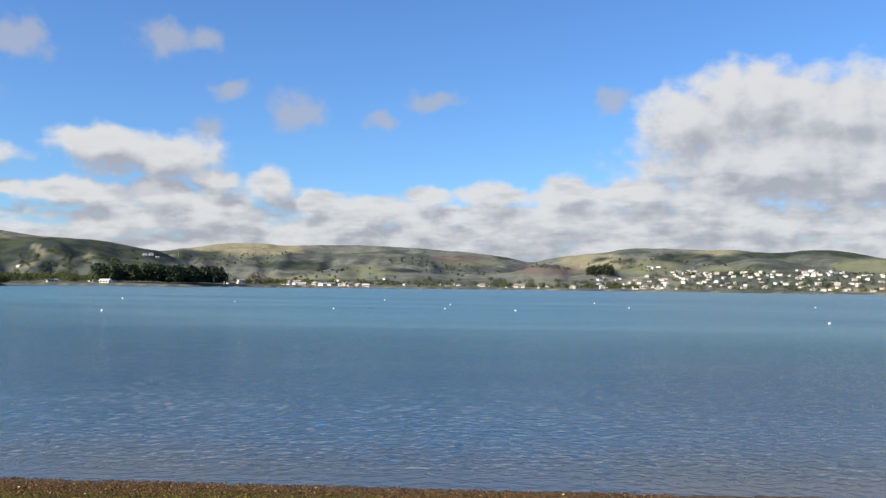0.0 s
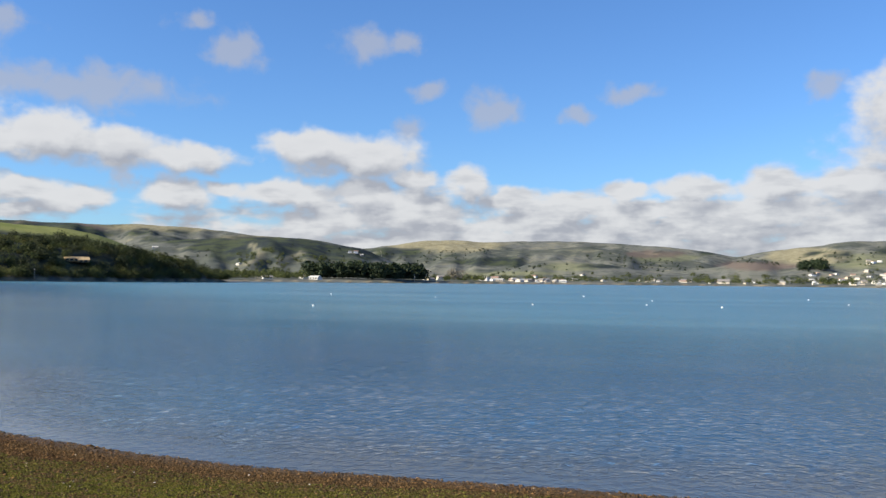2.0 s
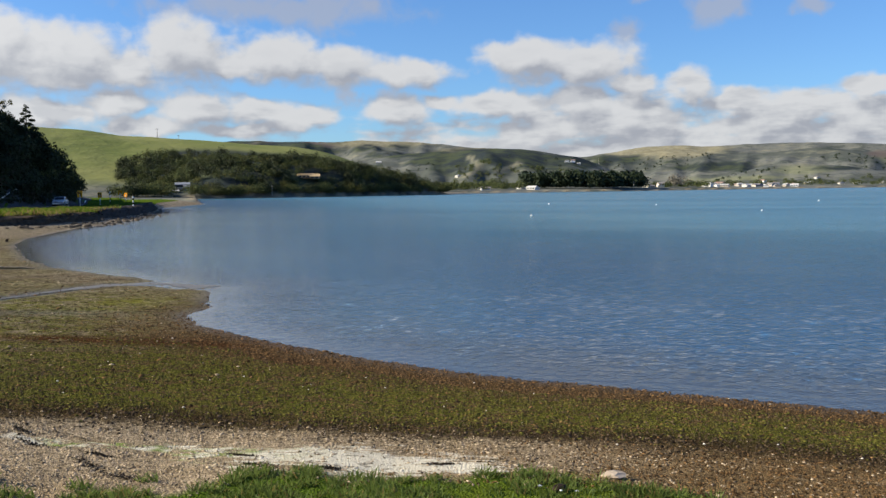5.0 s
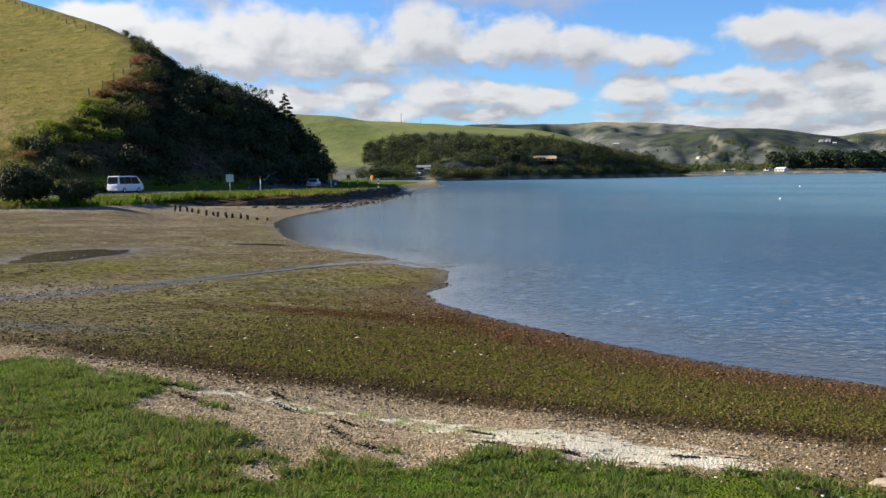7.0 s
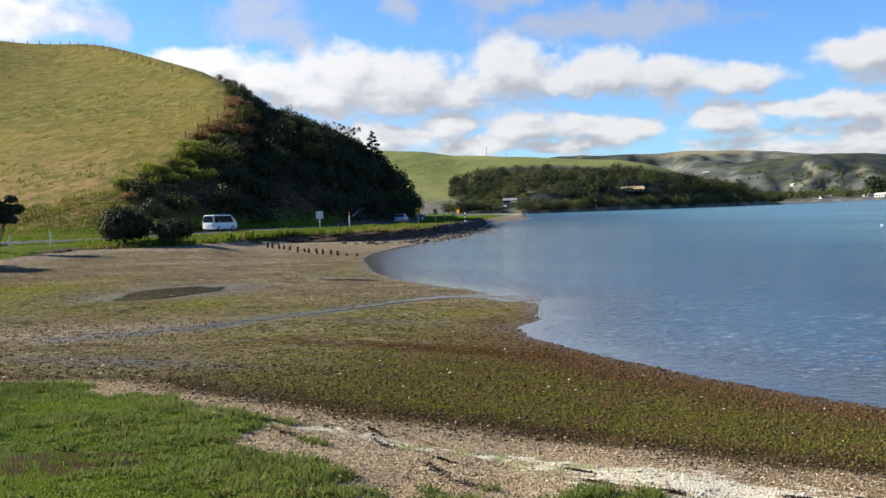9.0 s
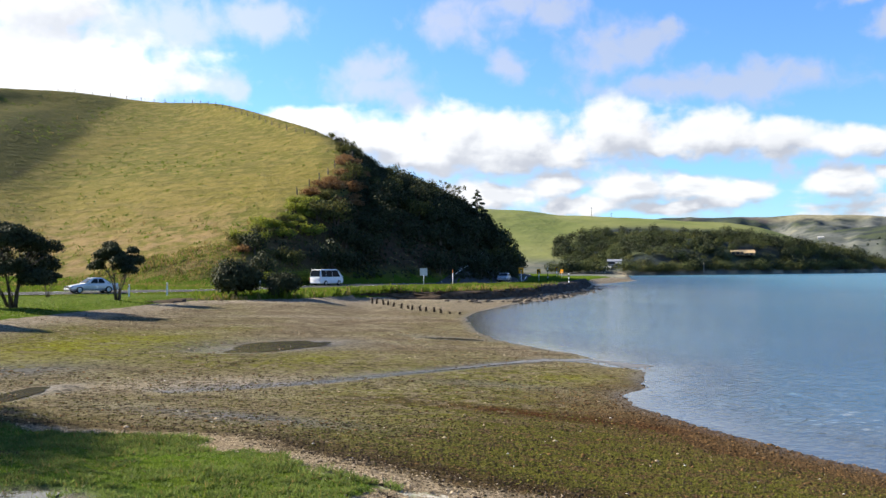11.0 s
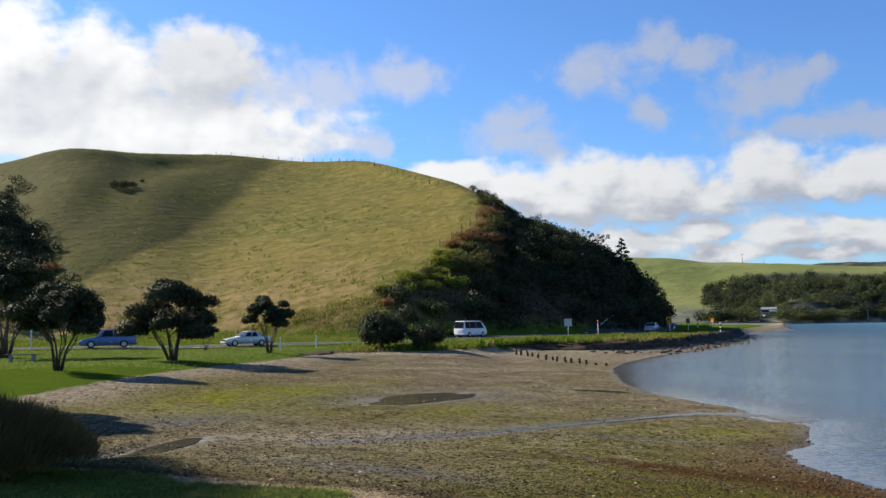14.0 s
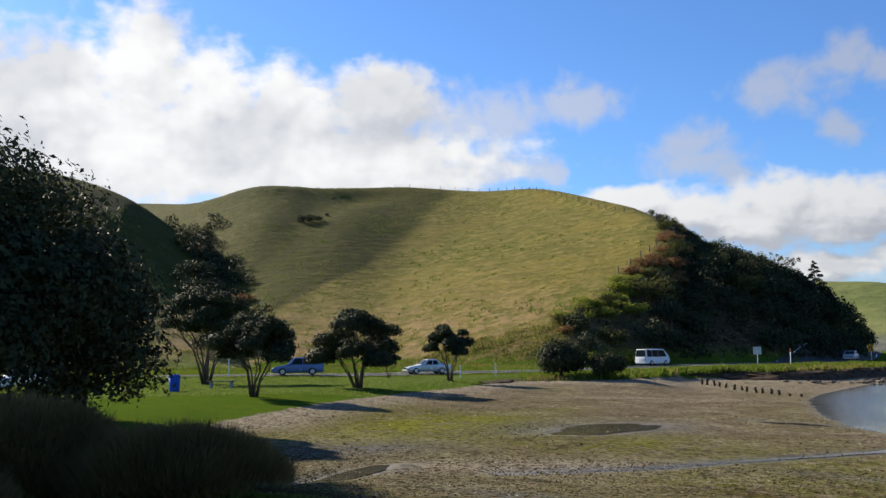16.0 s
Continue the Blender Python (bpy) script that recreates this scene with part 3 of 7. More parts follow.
def land(px, py):
    """Height of the ground and its make-up at the points px, py."""
    px, py = np.asarray(px, float), np.asarray(py, float)
    d = np.hypot(px + 0.9, py - 0.85) + 1e-6
    a = np.degrees(np.arctan2(-px - 0.9, py - 0.85))
    s, wet = side(px, py, EDGE)
    g, high = side(px, py, TURF)
    shore_s = np.where(wet, -s, s)
    way = np.where(high, 1.0, s / (s + g + 1e-6))
    turf = np.where(high, g, -g)
    n1 = lump(px * 0.22, py * 0.22)
    n2 = lump(px * 1.3 + 40, py * 1.3)
    beach = 1.05 * way ** 1.25 + 0.03 * n1 * np.clip(s / 4, 0, 1) * (1 - way) + 0.012 * n2
    beach = beach * (1 - 0.55 * step(60, 56, a) * step(50, 60, d) * step(220, 180, d) * (a > 38))
    near_land = 1.05 + 0.25 * step(0, 3.5, turf) + 0.35 * step(14, 34, turf) + 0.05 * n1 + 0.02 * n2
    z = np.where(high, near_land, np.minimum(beach, 1.05))
    z = np.where(wet, -np.minimum(0.06 * s, 2.5) - 0.012 + 0.015 * n2 * np.exp(-s / 0.6), z)
    # near hill
    er, dr, db = bend(a, HILL, 1), bend(a, HILL, 2), bend(a, HILL, 3)
    top = 3.0 + dr * np.tan(np.radians(er))
    u = np.clip((d - db) / (dr - db), 0, 1)
    steep = step(59, 54, a)
    toe = step(0, 0.12, u)
    face = (0.62 * u + 0.38 * (1 - (1 - u) ** 1.7)) * (0.75 + 0.25 * toe) * (1 - steep) + (1 - (1 - u) ** 2.4) * steep
    face = face * (1 - step(59.0, 61.5, a)) + u ** ((1.0 + 0.25 * (1 - u) + 0.5 * step(70, 62, a)) * (1 - 0.09 * step(73, 79, a) * step(88, 84, a))) * step(59.0, 61.5, a)
    face = face * (1 - step(0.8, 1.0, u)) + step(0.8, 1.0, u) * (face + (1 - face) * step(0.8, 1.0, u))
    rise = np.maximum(top - 1.7, 0) * face * np.where((a > 44.5) & (d < 900), 1, 0) * np.where(a < 0, 0, 1)
    fall = step(0, 260, d - dr)
    rise = rise * (1 - 0.85 * fall)
    body = np.sin(np.pi * np.clip(u, 0, 1))
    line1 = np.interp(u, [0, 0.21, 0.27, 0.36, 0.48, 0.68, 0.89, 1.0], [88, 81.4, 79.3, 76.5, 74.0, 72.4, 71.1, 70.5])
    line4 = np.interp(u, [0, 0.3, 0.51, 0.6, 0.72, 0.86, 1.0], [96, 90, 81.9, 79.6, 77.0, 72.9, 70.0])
    # the broad sunny flank: one plane that falls towards the left, and meets the face beside it in a gully
    up = d * np.cos(np.radians(a - 30.0))
    edge = np.interp(d, [118, 124, 137, 147, 160, 200, 215], [65, 63.9, 60.3, 58.5, 56.8, 57.2, 58.3])
    flank = np.maximum(0.345 * (up - 86.0), 0) * step(edge - 5.0 - 1.5 * step(170, 135, d), edge + 1.6, a) * step(86, 83, a) * (a < 100) * step(0.0, 0.05, u)
    hill_on = (a > 44.5) & (d < 900)
    rise = np.where(hill_on, np.maximum(rise, flank * (1 - 0.85 * fall)) + 0.8 * np.exp(-np.abs(rise - flank) / 1.6) * step(0.0, 0.1, u), rise)
    line2 = 85.0 - 4.5 * u - 5.3 * u * u
    line3 = 85.0 + 2.2 * u
    rise = rise - 2.5 * body * np.exp(-((a - line3) / 3.2) ** 2) - 1.7 * body ** 0.6 * np.exp(-((a - line2) / 2.3) ** 2) * step(0.22, 0.45, u)
    rough = lump(px * 0.02, py * 0.02, 2) * 1.5 * body + lump(px * 0.13, py * 0.13, 3) * 0.26 * np.sqrt(body)
    on_hill = (rise > 0.02)
    hill_z = np.maximum(rise + rough * step(0.0, 4.0, rise), 0)
    brow = 1.9 + np.minimum(d, dr) * np.tan(np.radians(np.maximum(er - 0.5 * (1 - u), 0.02))) + 0.3 * rough * step(0, 4, rise) * (1 - u)
    over = hill_z - brow
    hill_z = np.where(rise > 0.5, brow - 0.9 * np.log1p(np.exp(np.clip(-over / 0.9, -40, 40))), hill_z)
    es = bend(a, SPUR, 1)
    us = np.clip((d - 122) / 95.0, 0, 1)
    spur = np.maximum(1.4 + 217 * np.tan(np.radians(np.maximum(es, 0))) + 0.0, 0) * (0.75 * us + 0.25 * us * us * (3 - 2 * us)) * (1 - 0.6 * step(217, 300, d)) * step(82.5, 84, a) * (a < 178)
    hill_z = np.maximum(hill_z, spur + (0.5 * rough * np.sin(np.pi * us)) * step(0, 4, spur))
    rise = np.maximum(rise, spur)
    on_hill = rise > 0.02
    hill_z = np.maximum(hill_z, 0)
    z = np.where(on_hill & (turf > 0), z + hill_z, z)
    # far land
    shore_d = np.where(wet, 0, s)
    away = (a > -75) & (a < 62) & (py > 250) & ~wet
    crest = 3.0 + 3500 * np.tan(np.radians(bend(a, RANGE, 1))) + 5.0 * lump(px * 0.006, py * 0.006 + 11, 4)

    def ridge(top, d0, near, beyond, seed):
        """A range of hills whose near slope is cut into spurs and gullies."""
        t = np.where(d < d0, (d0 - d) / near, (d - d0) / beyond)
        fall = np.clip(1 - t, 0, 1)
        fall = fall * (0.65 + 0.35 * fall)
        spurs = 0.8 * lump(a * 0.42 + seed, d * 0.0014 + seed, 3) + 0.30 * lump(a * 1.3 + seed + d * 0.0007, d * 0.0026, 3)
        return np.maximum(top, 0) * fall * np.clip(1 + 1.15 * spurs * (1 - fall), 0.35, 1.7)

    slope = 1.0 + np.minimum(shore_d * 0.02, 4.0) + 4 * lump(px * 0.012, py * 0.012) * step(60, 500, shore_d)
    slope = np.maximum(slope, ridge(crest, 3650, 1300, 900, 1.7))
    for i, (line_, d0, near, beyond) in enumerate(RIDGES):
        up_to = np.where((a > line_[0][0]) & (a < line_[-1][0]), bend(a, line_, 1), 0)
        slope = np.maximum(slope, ridge(np.where(up_to > 0.02, 3.0 + d0 * np.tan(np.radians(up_to)) + 5 * lump(px * 0.01, py * 0.01 + i, 3), 0), d0, near, beyond, 4.3 * i + 9) * step(0, 260, shore_d))
    limit = 3.0 + d * np.tan(np.radians(np.maximum(bend(a, RANGE, 1) - 0.10, 0.1)))
    slope = np.where(d < 3400, np.minimum(slope, limit), slope)
    gh = np.maximum(bend(a, GREEN, 1), 0)
    green = np.where((a > 26) & (a < 70), (3.0 + 960 * np.tan(np.radians(gh))) * np.exp(-((d - 960) / 230.0) ** 2) * step(0, 90, shore_d) * step(26, 31, a), 0)
    hh = np.maximum(bend(a, HEAD, 1), 0)
    head = np.where((a > 20) & (a < 52), (700 * np.tan(np.radians(hh)) + 1.0) * np.exp(-((d - 690) / 95.0) ** 2) * step(0, 28, shore_d), 0)
    far = np.maximum(slope * step(500, 1100, d) + 1.5 * step(0, 10, shore_d), np.maximum(green + 1.5, head + 1.5 * step(0, 6, shore_d)))
    far = far + 1.2 * lump(px * 0.03, py * 0.03) * step(15, 80, shore_d)
    z = np.where(away, far, z)
    info = dict(way=way, turf=turf, shore=shore_s, d=d, a=a, u=u, hill=np.where(on_hill & (turf > 0) & ~away, step(0.3, 2.5, rise), 0), away=away, wetland=wet, rise=rise,
                green=np.where(away, step(4, 14, green), 0), head=np.where(away, step(1.0, 3.0, head), 0), line1=line1, line4=line4, edge=edge)
    return z, info


def height(x, y):
    return float(land([x], [y])[0][0])


def mesh_of(name, verts, faces, mats=()):
    me = bpy.data.meshes.new(name)
    me.from_pydata(verts, [], faces)
    for m in mats:
        me.materials.append(m)
    return me


def give(me, name, values):
    me.attributes.new(name, "FLOAT", "POINT").data.foreach_set("value", np.asarray(values, np.float32))


def polar(azimuths, radii):
    A, R = np.meshgrid(np.radians(azimuths), radii)
    x, y = (-np.sin(A) * R).ravel(), (np.cos(A) * R).ravel()
    n, m = len(radii), len(azimuths)
    i, j = np.meshgrid(np.arange(n - 1), np.arange(m), indexing="ij")
    j1 = (j + 1) % m
    quads = np.stack([i * m + j, i * m + j1, (i + 1) * m + j1, (i + 1) * m + j], -1).reshape(-1, 4)[:, ::-1]
    return x, y, quads


def blot(x, y, cx, cy, rx, ry, turn=0.0):
    c, s = math.cos(radians(turn)), math.sin(radians(turn))
    u, v = (x - cx) * c + (y - cy) * s, -(x - cx) * s + (y - cy) * c
    return np.exp(-((u / rx) ** 2 + (v / ry) ** 2))


# pools and the runnel on the mud flat: x, y, half length, half width, turn
POOLS = [(-31.8, 17.3, 2.8, 1.5, 112), (-19.5, 4.9, 1.8, 0.35, 137), (-33.6, 27.0, 1.6, 0.5, 15), (-8.7, 2.45, 0.55, 0.30, 62)]
# bleached shell band along the top of the beach: x, y, half width
STRIP = [(-8.86, 5.35, 0.06), (-7.86, 5.69, 0.09), (-7.21, 6.1, 0.12), (-6.59, 6.36, 0.16), (-5.8, 6.67, 0.2), (-4.82, 6.56, 0.34), (-4.12, 6.64, 0.42), (-3.49, 6.72, 0.3), (-2.85, 6.53, 0.1)]
RUNNEL = [(-19.8, 23.8), (-22.2, 24.2), (-23.5, 23.3), (-23.1, 20.7), (-22.2, 17.6), (-21.9, 15.2), (-21.1, 12.9), (-20.8, 11.1), (-20.2, 8.5)]


def runnel_gap(x, y):
    near = np.full(np.shape(x), 1e9)
    for (x0, y0), (x1, y1) in zip(RUNNEL, RUNNEL[1:]):
        ex, ey = x1 - x0, y1 - y0
        u = np.clip(((x - x0) * ex + (y - y0) * ey) / (ex * ex + ey * ey), 0, 1)
        near = np.minimum(near, np.hypot(x - x0 - u * ex, y - y0 - u * ey))
    return near


def turf_at(x, y, turf):
    """The ragged edge of the turf."""
    return turf + 0.26 * lump(x * 1.5, y * 1.5, 3) * step(40, 15, np.hypot(x, y)) + 0.20 * lump(x * 3.4, y * 3.4, 3)


def brownish_at(x, y):
    """Where the upper beach turns from tan to brown gravel."""
    return step(-4.3, -1.5, x + 0.8 * lump(x * 0.8, y * 0.8, 3))


def worn_at(x, y):
    """Worn, muddy spots in the near turf."""
    spots = step(0.3, 0.5, blot(x, y, -8.7, 2.45, 0.75, 0.5, 62))
    for cx, cy, rx, ry in ((-7.6, 3.6, 0.85, 0.42), (-11.2, 2.9, 0.6, 0.35)):
        spots = np.maximum(spots, step(0.25, 0.6, blot(x, y, cx, cy, rx, ry, 62) + 0.35 * lump(x * 2.3, y * 2.3, 3)))
    return spots


def build_ground():
    az = np.concatenate([np.arange(-32, 102, 0.25), np.arange(102, 328, 2.0)])
    rad = np.concatenate([[0.05, 0.4, 0.9, 1.6], np.geomspace(2.4, 4900, 480)])
    x, y, quads = polar(az, rad)
    z, q = land(x, y)
    pool = np.zeros(len(x))
    for cx, cy, rx, ry, turn in POOLS:
        pool = np.maximum(pool, blot(x, y, cx, cy, rx * 1.25, ry * 1.25, turn))
    run = np.exp(-(runnel_gap(x, y) / 0.45) ** 2) * ~q["wetland"]
    for cx, cy, rx, ry, turn in POOLS:
        w = step(0.12, 0.55, blot(x, y, cx, cy, rx * 1.5, ry * 1.5, turn))
        z = z * (1 - w) + (height(cx, cy) - 0.05) * w
    z = z - 0.06 * run
    me = bpy.data.meshes.new("ground")
    me.vertices.add(len(x))
    me.vertices.foreach_set("co", np.stack([x, y, z], -1).astype(np.float32).ravel())
    me.loops.add(quads.size)
    me.polygons.add(len(quads))
    me.loops.foreach_set("vertex_index", quads.ravel().astype(np.int32))
    me.polygons.foreach_set("loop_start", np.arange(0, quads.size, 4, dtype=np.int32))
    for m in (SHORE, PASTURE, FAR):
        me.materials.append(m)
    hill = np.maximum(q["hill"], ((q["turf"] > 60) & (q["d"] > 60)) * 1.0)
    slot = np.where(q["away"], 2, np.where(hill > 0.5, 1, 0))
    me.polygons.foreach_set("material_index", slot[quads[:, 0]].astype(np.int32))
    me.polygons.foreach_set("use_smooth", np.ones(len(quads), bool))
    me.update(calc_edges=True)
    d, a, u = q["d"], q["a"], q["u"]
    mud = step(-10.5, -17, x + 0.35 * (y - 12))
    give(me, "way", np.where(q["wetland"], 0.0, q["way"]))
    give(me, "turf", turf_at(x, y, q["turf"]))
    give(me, "mud", mud * np.maximum(step(1.0, 0.8, q["way"]), step(22, 32, d)))
    give(me, "algae", np.clip(blot(x, y, -37, 12, 9, 5, 30) + 0.8 * blot(x, y, -30, 12, 8, 3, 20) + 0.9 * blot(x, y, -16, 14, 7, 3.4, -30) + 0.6 * blot(x, y, -18.5, 20, 4, 2.4, 40) + 0.35 * (lump(x * 0.12, y * 0.12) > 0.05), 0, 1))
    give(me, "worn", worn_at(x, y))
    give(me, "red", np.clip(blot(x, y, -13.8, 13.9, 2.9, 0.62, 26) * 1.4 + 0.5 * blot(x, y, -9.5, 13.6, 2.6, 0.35, -18), 0, 1))
    give(me, "wet", np.clip(np.maximum(pool * 1.2, run) + step(0.8, 0.0, q["shore"]) * 0.6, 0, 1))
    strip = np.full(len(x), -2.0)
    for (x0, y0, w0), (x1, y1, w1) in zip(STRIP, STRIP[1:]):
        t = np.clip(((x - x0) * (x1 - x0) + (y - y0) * (y1 - y0)) / ((x1 - x0) ** 2 + (y1 - y0) ** 2), 0, 1)
        strip = np.maximum(strip, 1 - np.hypot(x - x0 - t * (x1 - x0), y - y0 - t * (y1 - y0)) / (2.5 * (w0 + (w1 - w0) * t)))
    give(me, "strip", strip)
    far_up, above = side(x, y, TIDE + [(400, -600)])
    give(me, "up", np.where(above, far_up, -far_up))
    give(me, "slick", np.clip(blot(x, y, -14.7, 7.7, 2.6, 0.75, 27) + 0.9 * blot(x, y, -25.4, 6.4, 2.8, 1.4, 120) + 0.5 * blot(x, y, -18.6, 16.6, 2.0, 0.6, 40), 0, 1))
    give(me, "slimy", step(-4.2, -5.4, x))
    give(me, "brownish", brownish_at(x, y))
    give(me, "lime", np.clip(1.2 * blot(x, y, -33.2, 11.0, 7.0, 1.9, 133) + 0.7 * blot(x, y, -27.0, 8.0, 2.6, 1.0, 120) + 0.6 * blot(x, y, -27.2, 16.5, 2.4, 0.9, 130) + 0.75 * blot(x, y, -18.7, 19.2, 1.7, 0.9, 110) + 0.4 * blot(x, y, -41, 20, 3.0, 1.4, 120), 0, 1))
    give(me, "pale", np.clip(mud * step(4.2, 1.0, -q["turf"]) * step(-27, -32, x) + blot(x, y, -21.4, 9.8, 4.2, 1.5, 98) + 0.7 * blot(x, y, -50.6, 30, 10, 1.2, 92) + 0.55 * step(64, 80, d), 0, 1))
    give(me, "earth", np.clip(np.maximum(step(58.5, 56.5, a) * step(0.98, 0.5, u), 0.9 * step(q["edge"] + 0.3, q["edge"] - 1.0, a) * (u < 0.97)) * q["hill"] + np.exp(-((a - q["line1"] - 0.35) / 0.30) ** 2) * step(0.20, 0.26, u) * step(0.44, 0.38, u) * (0.5 + 0.5 * (lump(x * 0.2, y * 0.2) > -0.2)), 0, 1))
    # Mask for shade put into the pasture's colour, left of the gully line.
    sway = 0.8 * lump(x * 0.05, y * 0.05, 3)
    give(me, "hill_shade", step(-0.5, 0.9, a - q["line1"] + sway) * (1 - 0.30 * step(-1.0, 1.2, a - q["line4"] + sway) * step(84, 79, a)) * step(0.05, 0.2, u))
    give(me, "rank", step(0.28, 0.05, u) * step(60, 66, a))
    give(me, "lush", step(0.05, 0.0, u))
    
    el = np.degrees(np.arctan2(z - 3.0, d)) + 0.10 * lump(x * 0.004, y * 0.004)
    aw = a + 0.8 * lump(x * 0.006 + 9, y * 0.006)

    def area(spots):
        out = np.zeros(len(x))
        for ca, ce, ra, re in spots:
            out = np.maximum(out, step(1.15, 0.85, np.hypot((aw - ca) / ra, (el - ce) / re)))
        return out

    # Real woods, and cloud shadows painted in the same dark tone.
    wood_and_shadow = area([(18.5, 1.75, 3.4, 0.7), (24.5, 1.35, 1.6, 0.45), (21.8, 0.95, 2.6, 0.35), (27.5, 2.3, 2.6, 0.35), (-9.5, 0.85, 0.8, 0.22), (-11.3, 0.8, 0.9, 0.12), (-14.8, 1.95, 1.8, 0.35),
                 (-19.0, 1.75, 2.6, 0.55), (-22.5, 2.3, 2.4, 0.28), (-3.2, 1.95, 2.4, 0.28), (8.5, 1.2, 3.0, 0.28), (40, 3.2, 9.0, 0.42), (30, 2.75, 4.0, 0.2), (49, 3.7, 4.0, 0.3), (34, 2.7, 4.0, 0.3), (26, 1.9, 3.0, 0.35), (-17.5, 1.0, 1.6, 0.16), (2.5, 1.0, 1.6, 0.12), (-10.6, 1.75, 1.2, 0.2), (-14.9, 2.0, 1.7, 0.28), (-18.8, 1.7, 2.2, 0.32), (-23.0, 2.15, 1.9, 0.28), (-2.3, 1.95, 2.2, 0.16), (22.0, 2.0, 4.5, 0.6), (13.3, 1.7, 2.5, 0.25)])
    brown = area([(-6.8, 1.1, 2.4, 0.26), (-1.0, 1.75, 1.8, 0.2), (35, 2.9, 4.0, 0.25)])
    dry = area([(12.0, 2.25, 3.6, 0.45), (23.5, 2.35, 2.4, 0.3), (-9.5, 1.7, 2.0, 0.5), (29, 3.05, 4.0, 0.25), (-16.5, 2.25, 1.2, 0.2)])
    pasture = area([(4.5, 0.95, 1.9, 0.26), (23.0, 0.32, 1.0, 0.16), (-12.5, 1.35, 2.5, 0.4), (-17, 1.2, 1.6, 0.2), (-1.5, 1.55, 2.0, 0.25), (8.0, 0.5, 3.0, 0.15), (-24.5, 1.5, 2.0, 0.4)])
    slips = np.zeros(len(x))
    for a0, e0, a1, e1 in ((24.3, 0.85, 23.4, 1.2), (23.4, 1.2, 23.3, 1.6), (23.3, 1.6, 23.9, 2.0), (22.1, 1.2, 20.9, 1.62)):
        t = np.clip(((a - a0) * (a1 - a0) + (el - e0) * (e1 - e0) * 9) / ((a1 - a0) ** 2 + 9 * (e1 - e0) ** 2), 0, 1)
        slips = np.maximum(slips, step(0.34, 0.14, np.hypot(a - a0 - t * (a1 - a0), 2.2 * (el - e0 - t * (e1 - e0)))))
    give(me, "meadow", np.clip(q["green"], 0, 1))
    give(me, "pasture", pasture * (1 - q["green"]))
    give(me, "brown", brown * q["away"] * (1 - q["green"]))
    give(me, "dry", np.maximum(dry * (1 - q["green"]), slips * 0.5) * q["away"])
    wood_and_shadow = wood_and_shadow * step(-0.30, 0.05, lump(x * 0.007 + 3, y * 0.007, 4))
    give(me, "wood_and_shadow", np.clip(np.maximum(q["head"], wood_and_shadow * (1 - slips) * (1 - q["green"])), 0, 1))
    give(me, "bare", np.clip(step(5, 1.5, q["shore"]) * q["away"] * 0.7 + 0.9 * blot(a, el, -23.8, 0.12, 1.1, 0.12), 0, 1))
    return tagged(new("ground", me), "shell beach, mud flat, turf and farmed hills round an inlet", "ground", kind="structure")


def build_water():
    """The inlet's surface, with wind waves in the nearer part."""
    az = np.concatenate([np.arange(-31, 60, 0.2), np.arange(60, 329, 4.0)])
    rad = np.concatenate([np.geomspace(11.5, 75, 240), np.geomspace(76, 165, 60), np.geomspace(170, 4850, 120)])
    x, y, quads = polar(az, rad)
    s, wet = side(x, y, EDGE)
    keep = (wet | (s < 2.5))[quads].any(1)
    rng = np.random.RandomState(12)
    z = np.zeros(len(x))
    for i in range(54):
        length = 0.17 * (0.42 / 0.17) ** rng.rand()
        way = radians(-90 + 25 + 30 * rng.normal())
        kx, ky = math.cos(way) * 2 * math.pi / length, math.sin(way) * 2 * math.pi / length
        fine_enough = step(0.55, 0.25, np.hypot(x, y) * 0.0040 / length)
        z += fine_enough * 0.0026 * length * np.sin(kx * x + ky * y + rng.rand() * 6.28)
    calm = step(0.0, 1.8, np.where(wet, s, 0)) * (0.95 + 0.6 * lump(x * 0.03, y * 0.07))
    sheltered = 1 - 0.45 * step(16, 30, np.degrees(np.arctan2(-x, y))) - 0.42 * step(30, 44, np.degrees(np.arctan2(-x, y)))
    z = z * calm * (0.2 + 0.8 * sheltered)
    out = np.hypot(x, y)
    sheltered = 1 - (1 - sheltered) * step(300, 90, out)
    me = mesh_of("water", np.stack([x, y, z], -1).tolist(), quads[keep].tolist(), (WATER,))
    smooth_all(me)
    give(me, "depth", np.where(wet, np.maximum(s, 30 * step(120, 320, out)), 0))
    give(me, "calm", 0.55 + 0.45 * sheltered)
    give(me, "far", step(5, 60, s))
    return tagged(new("water", me), "wind-rippled blue-green water of the inlet", "water", kind="structure")


def smooth_all(me):
    me.polygons.foreach_set("use_smooth", np.ones(len(me.polygons), bool))


def pool_material(name="pool_water", colour=(0.07, 0.064, 0.05), rough=0.07):
    m, k = material(name)
    n = k.noise(place_of(k), 3.0, 3)
    finish(k, colour, rough, n.outputs[0], 0.5, 0.015, IOR=1.33)
    return m


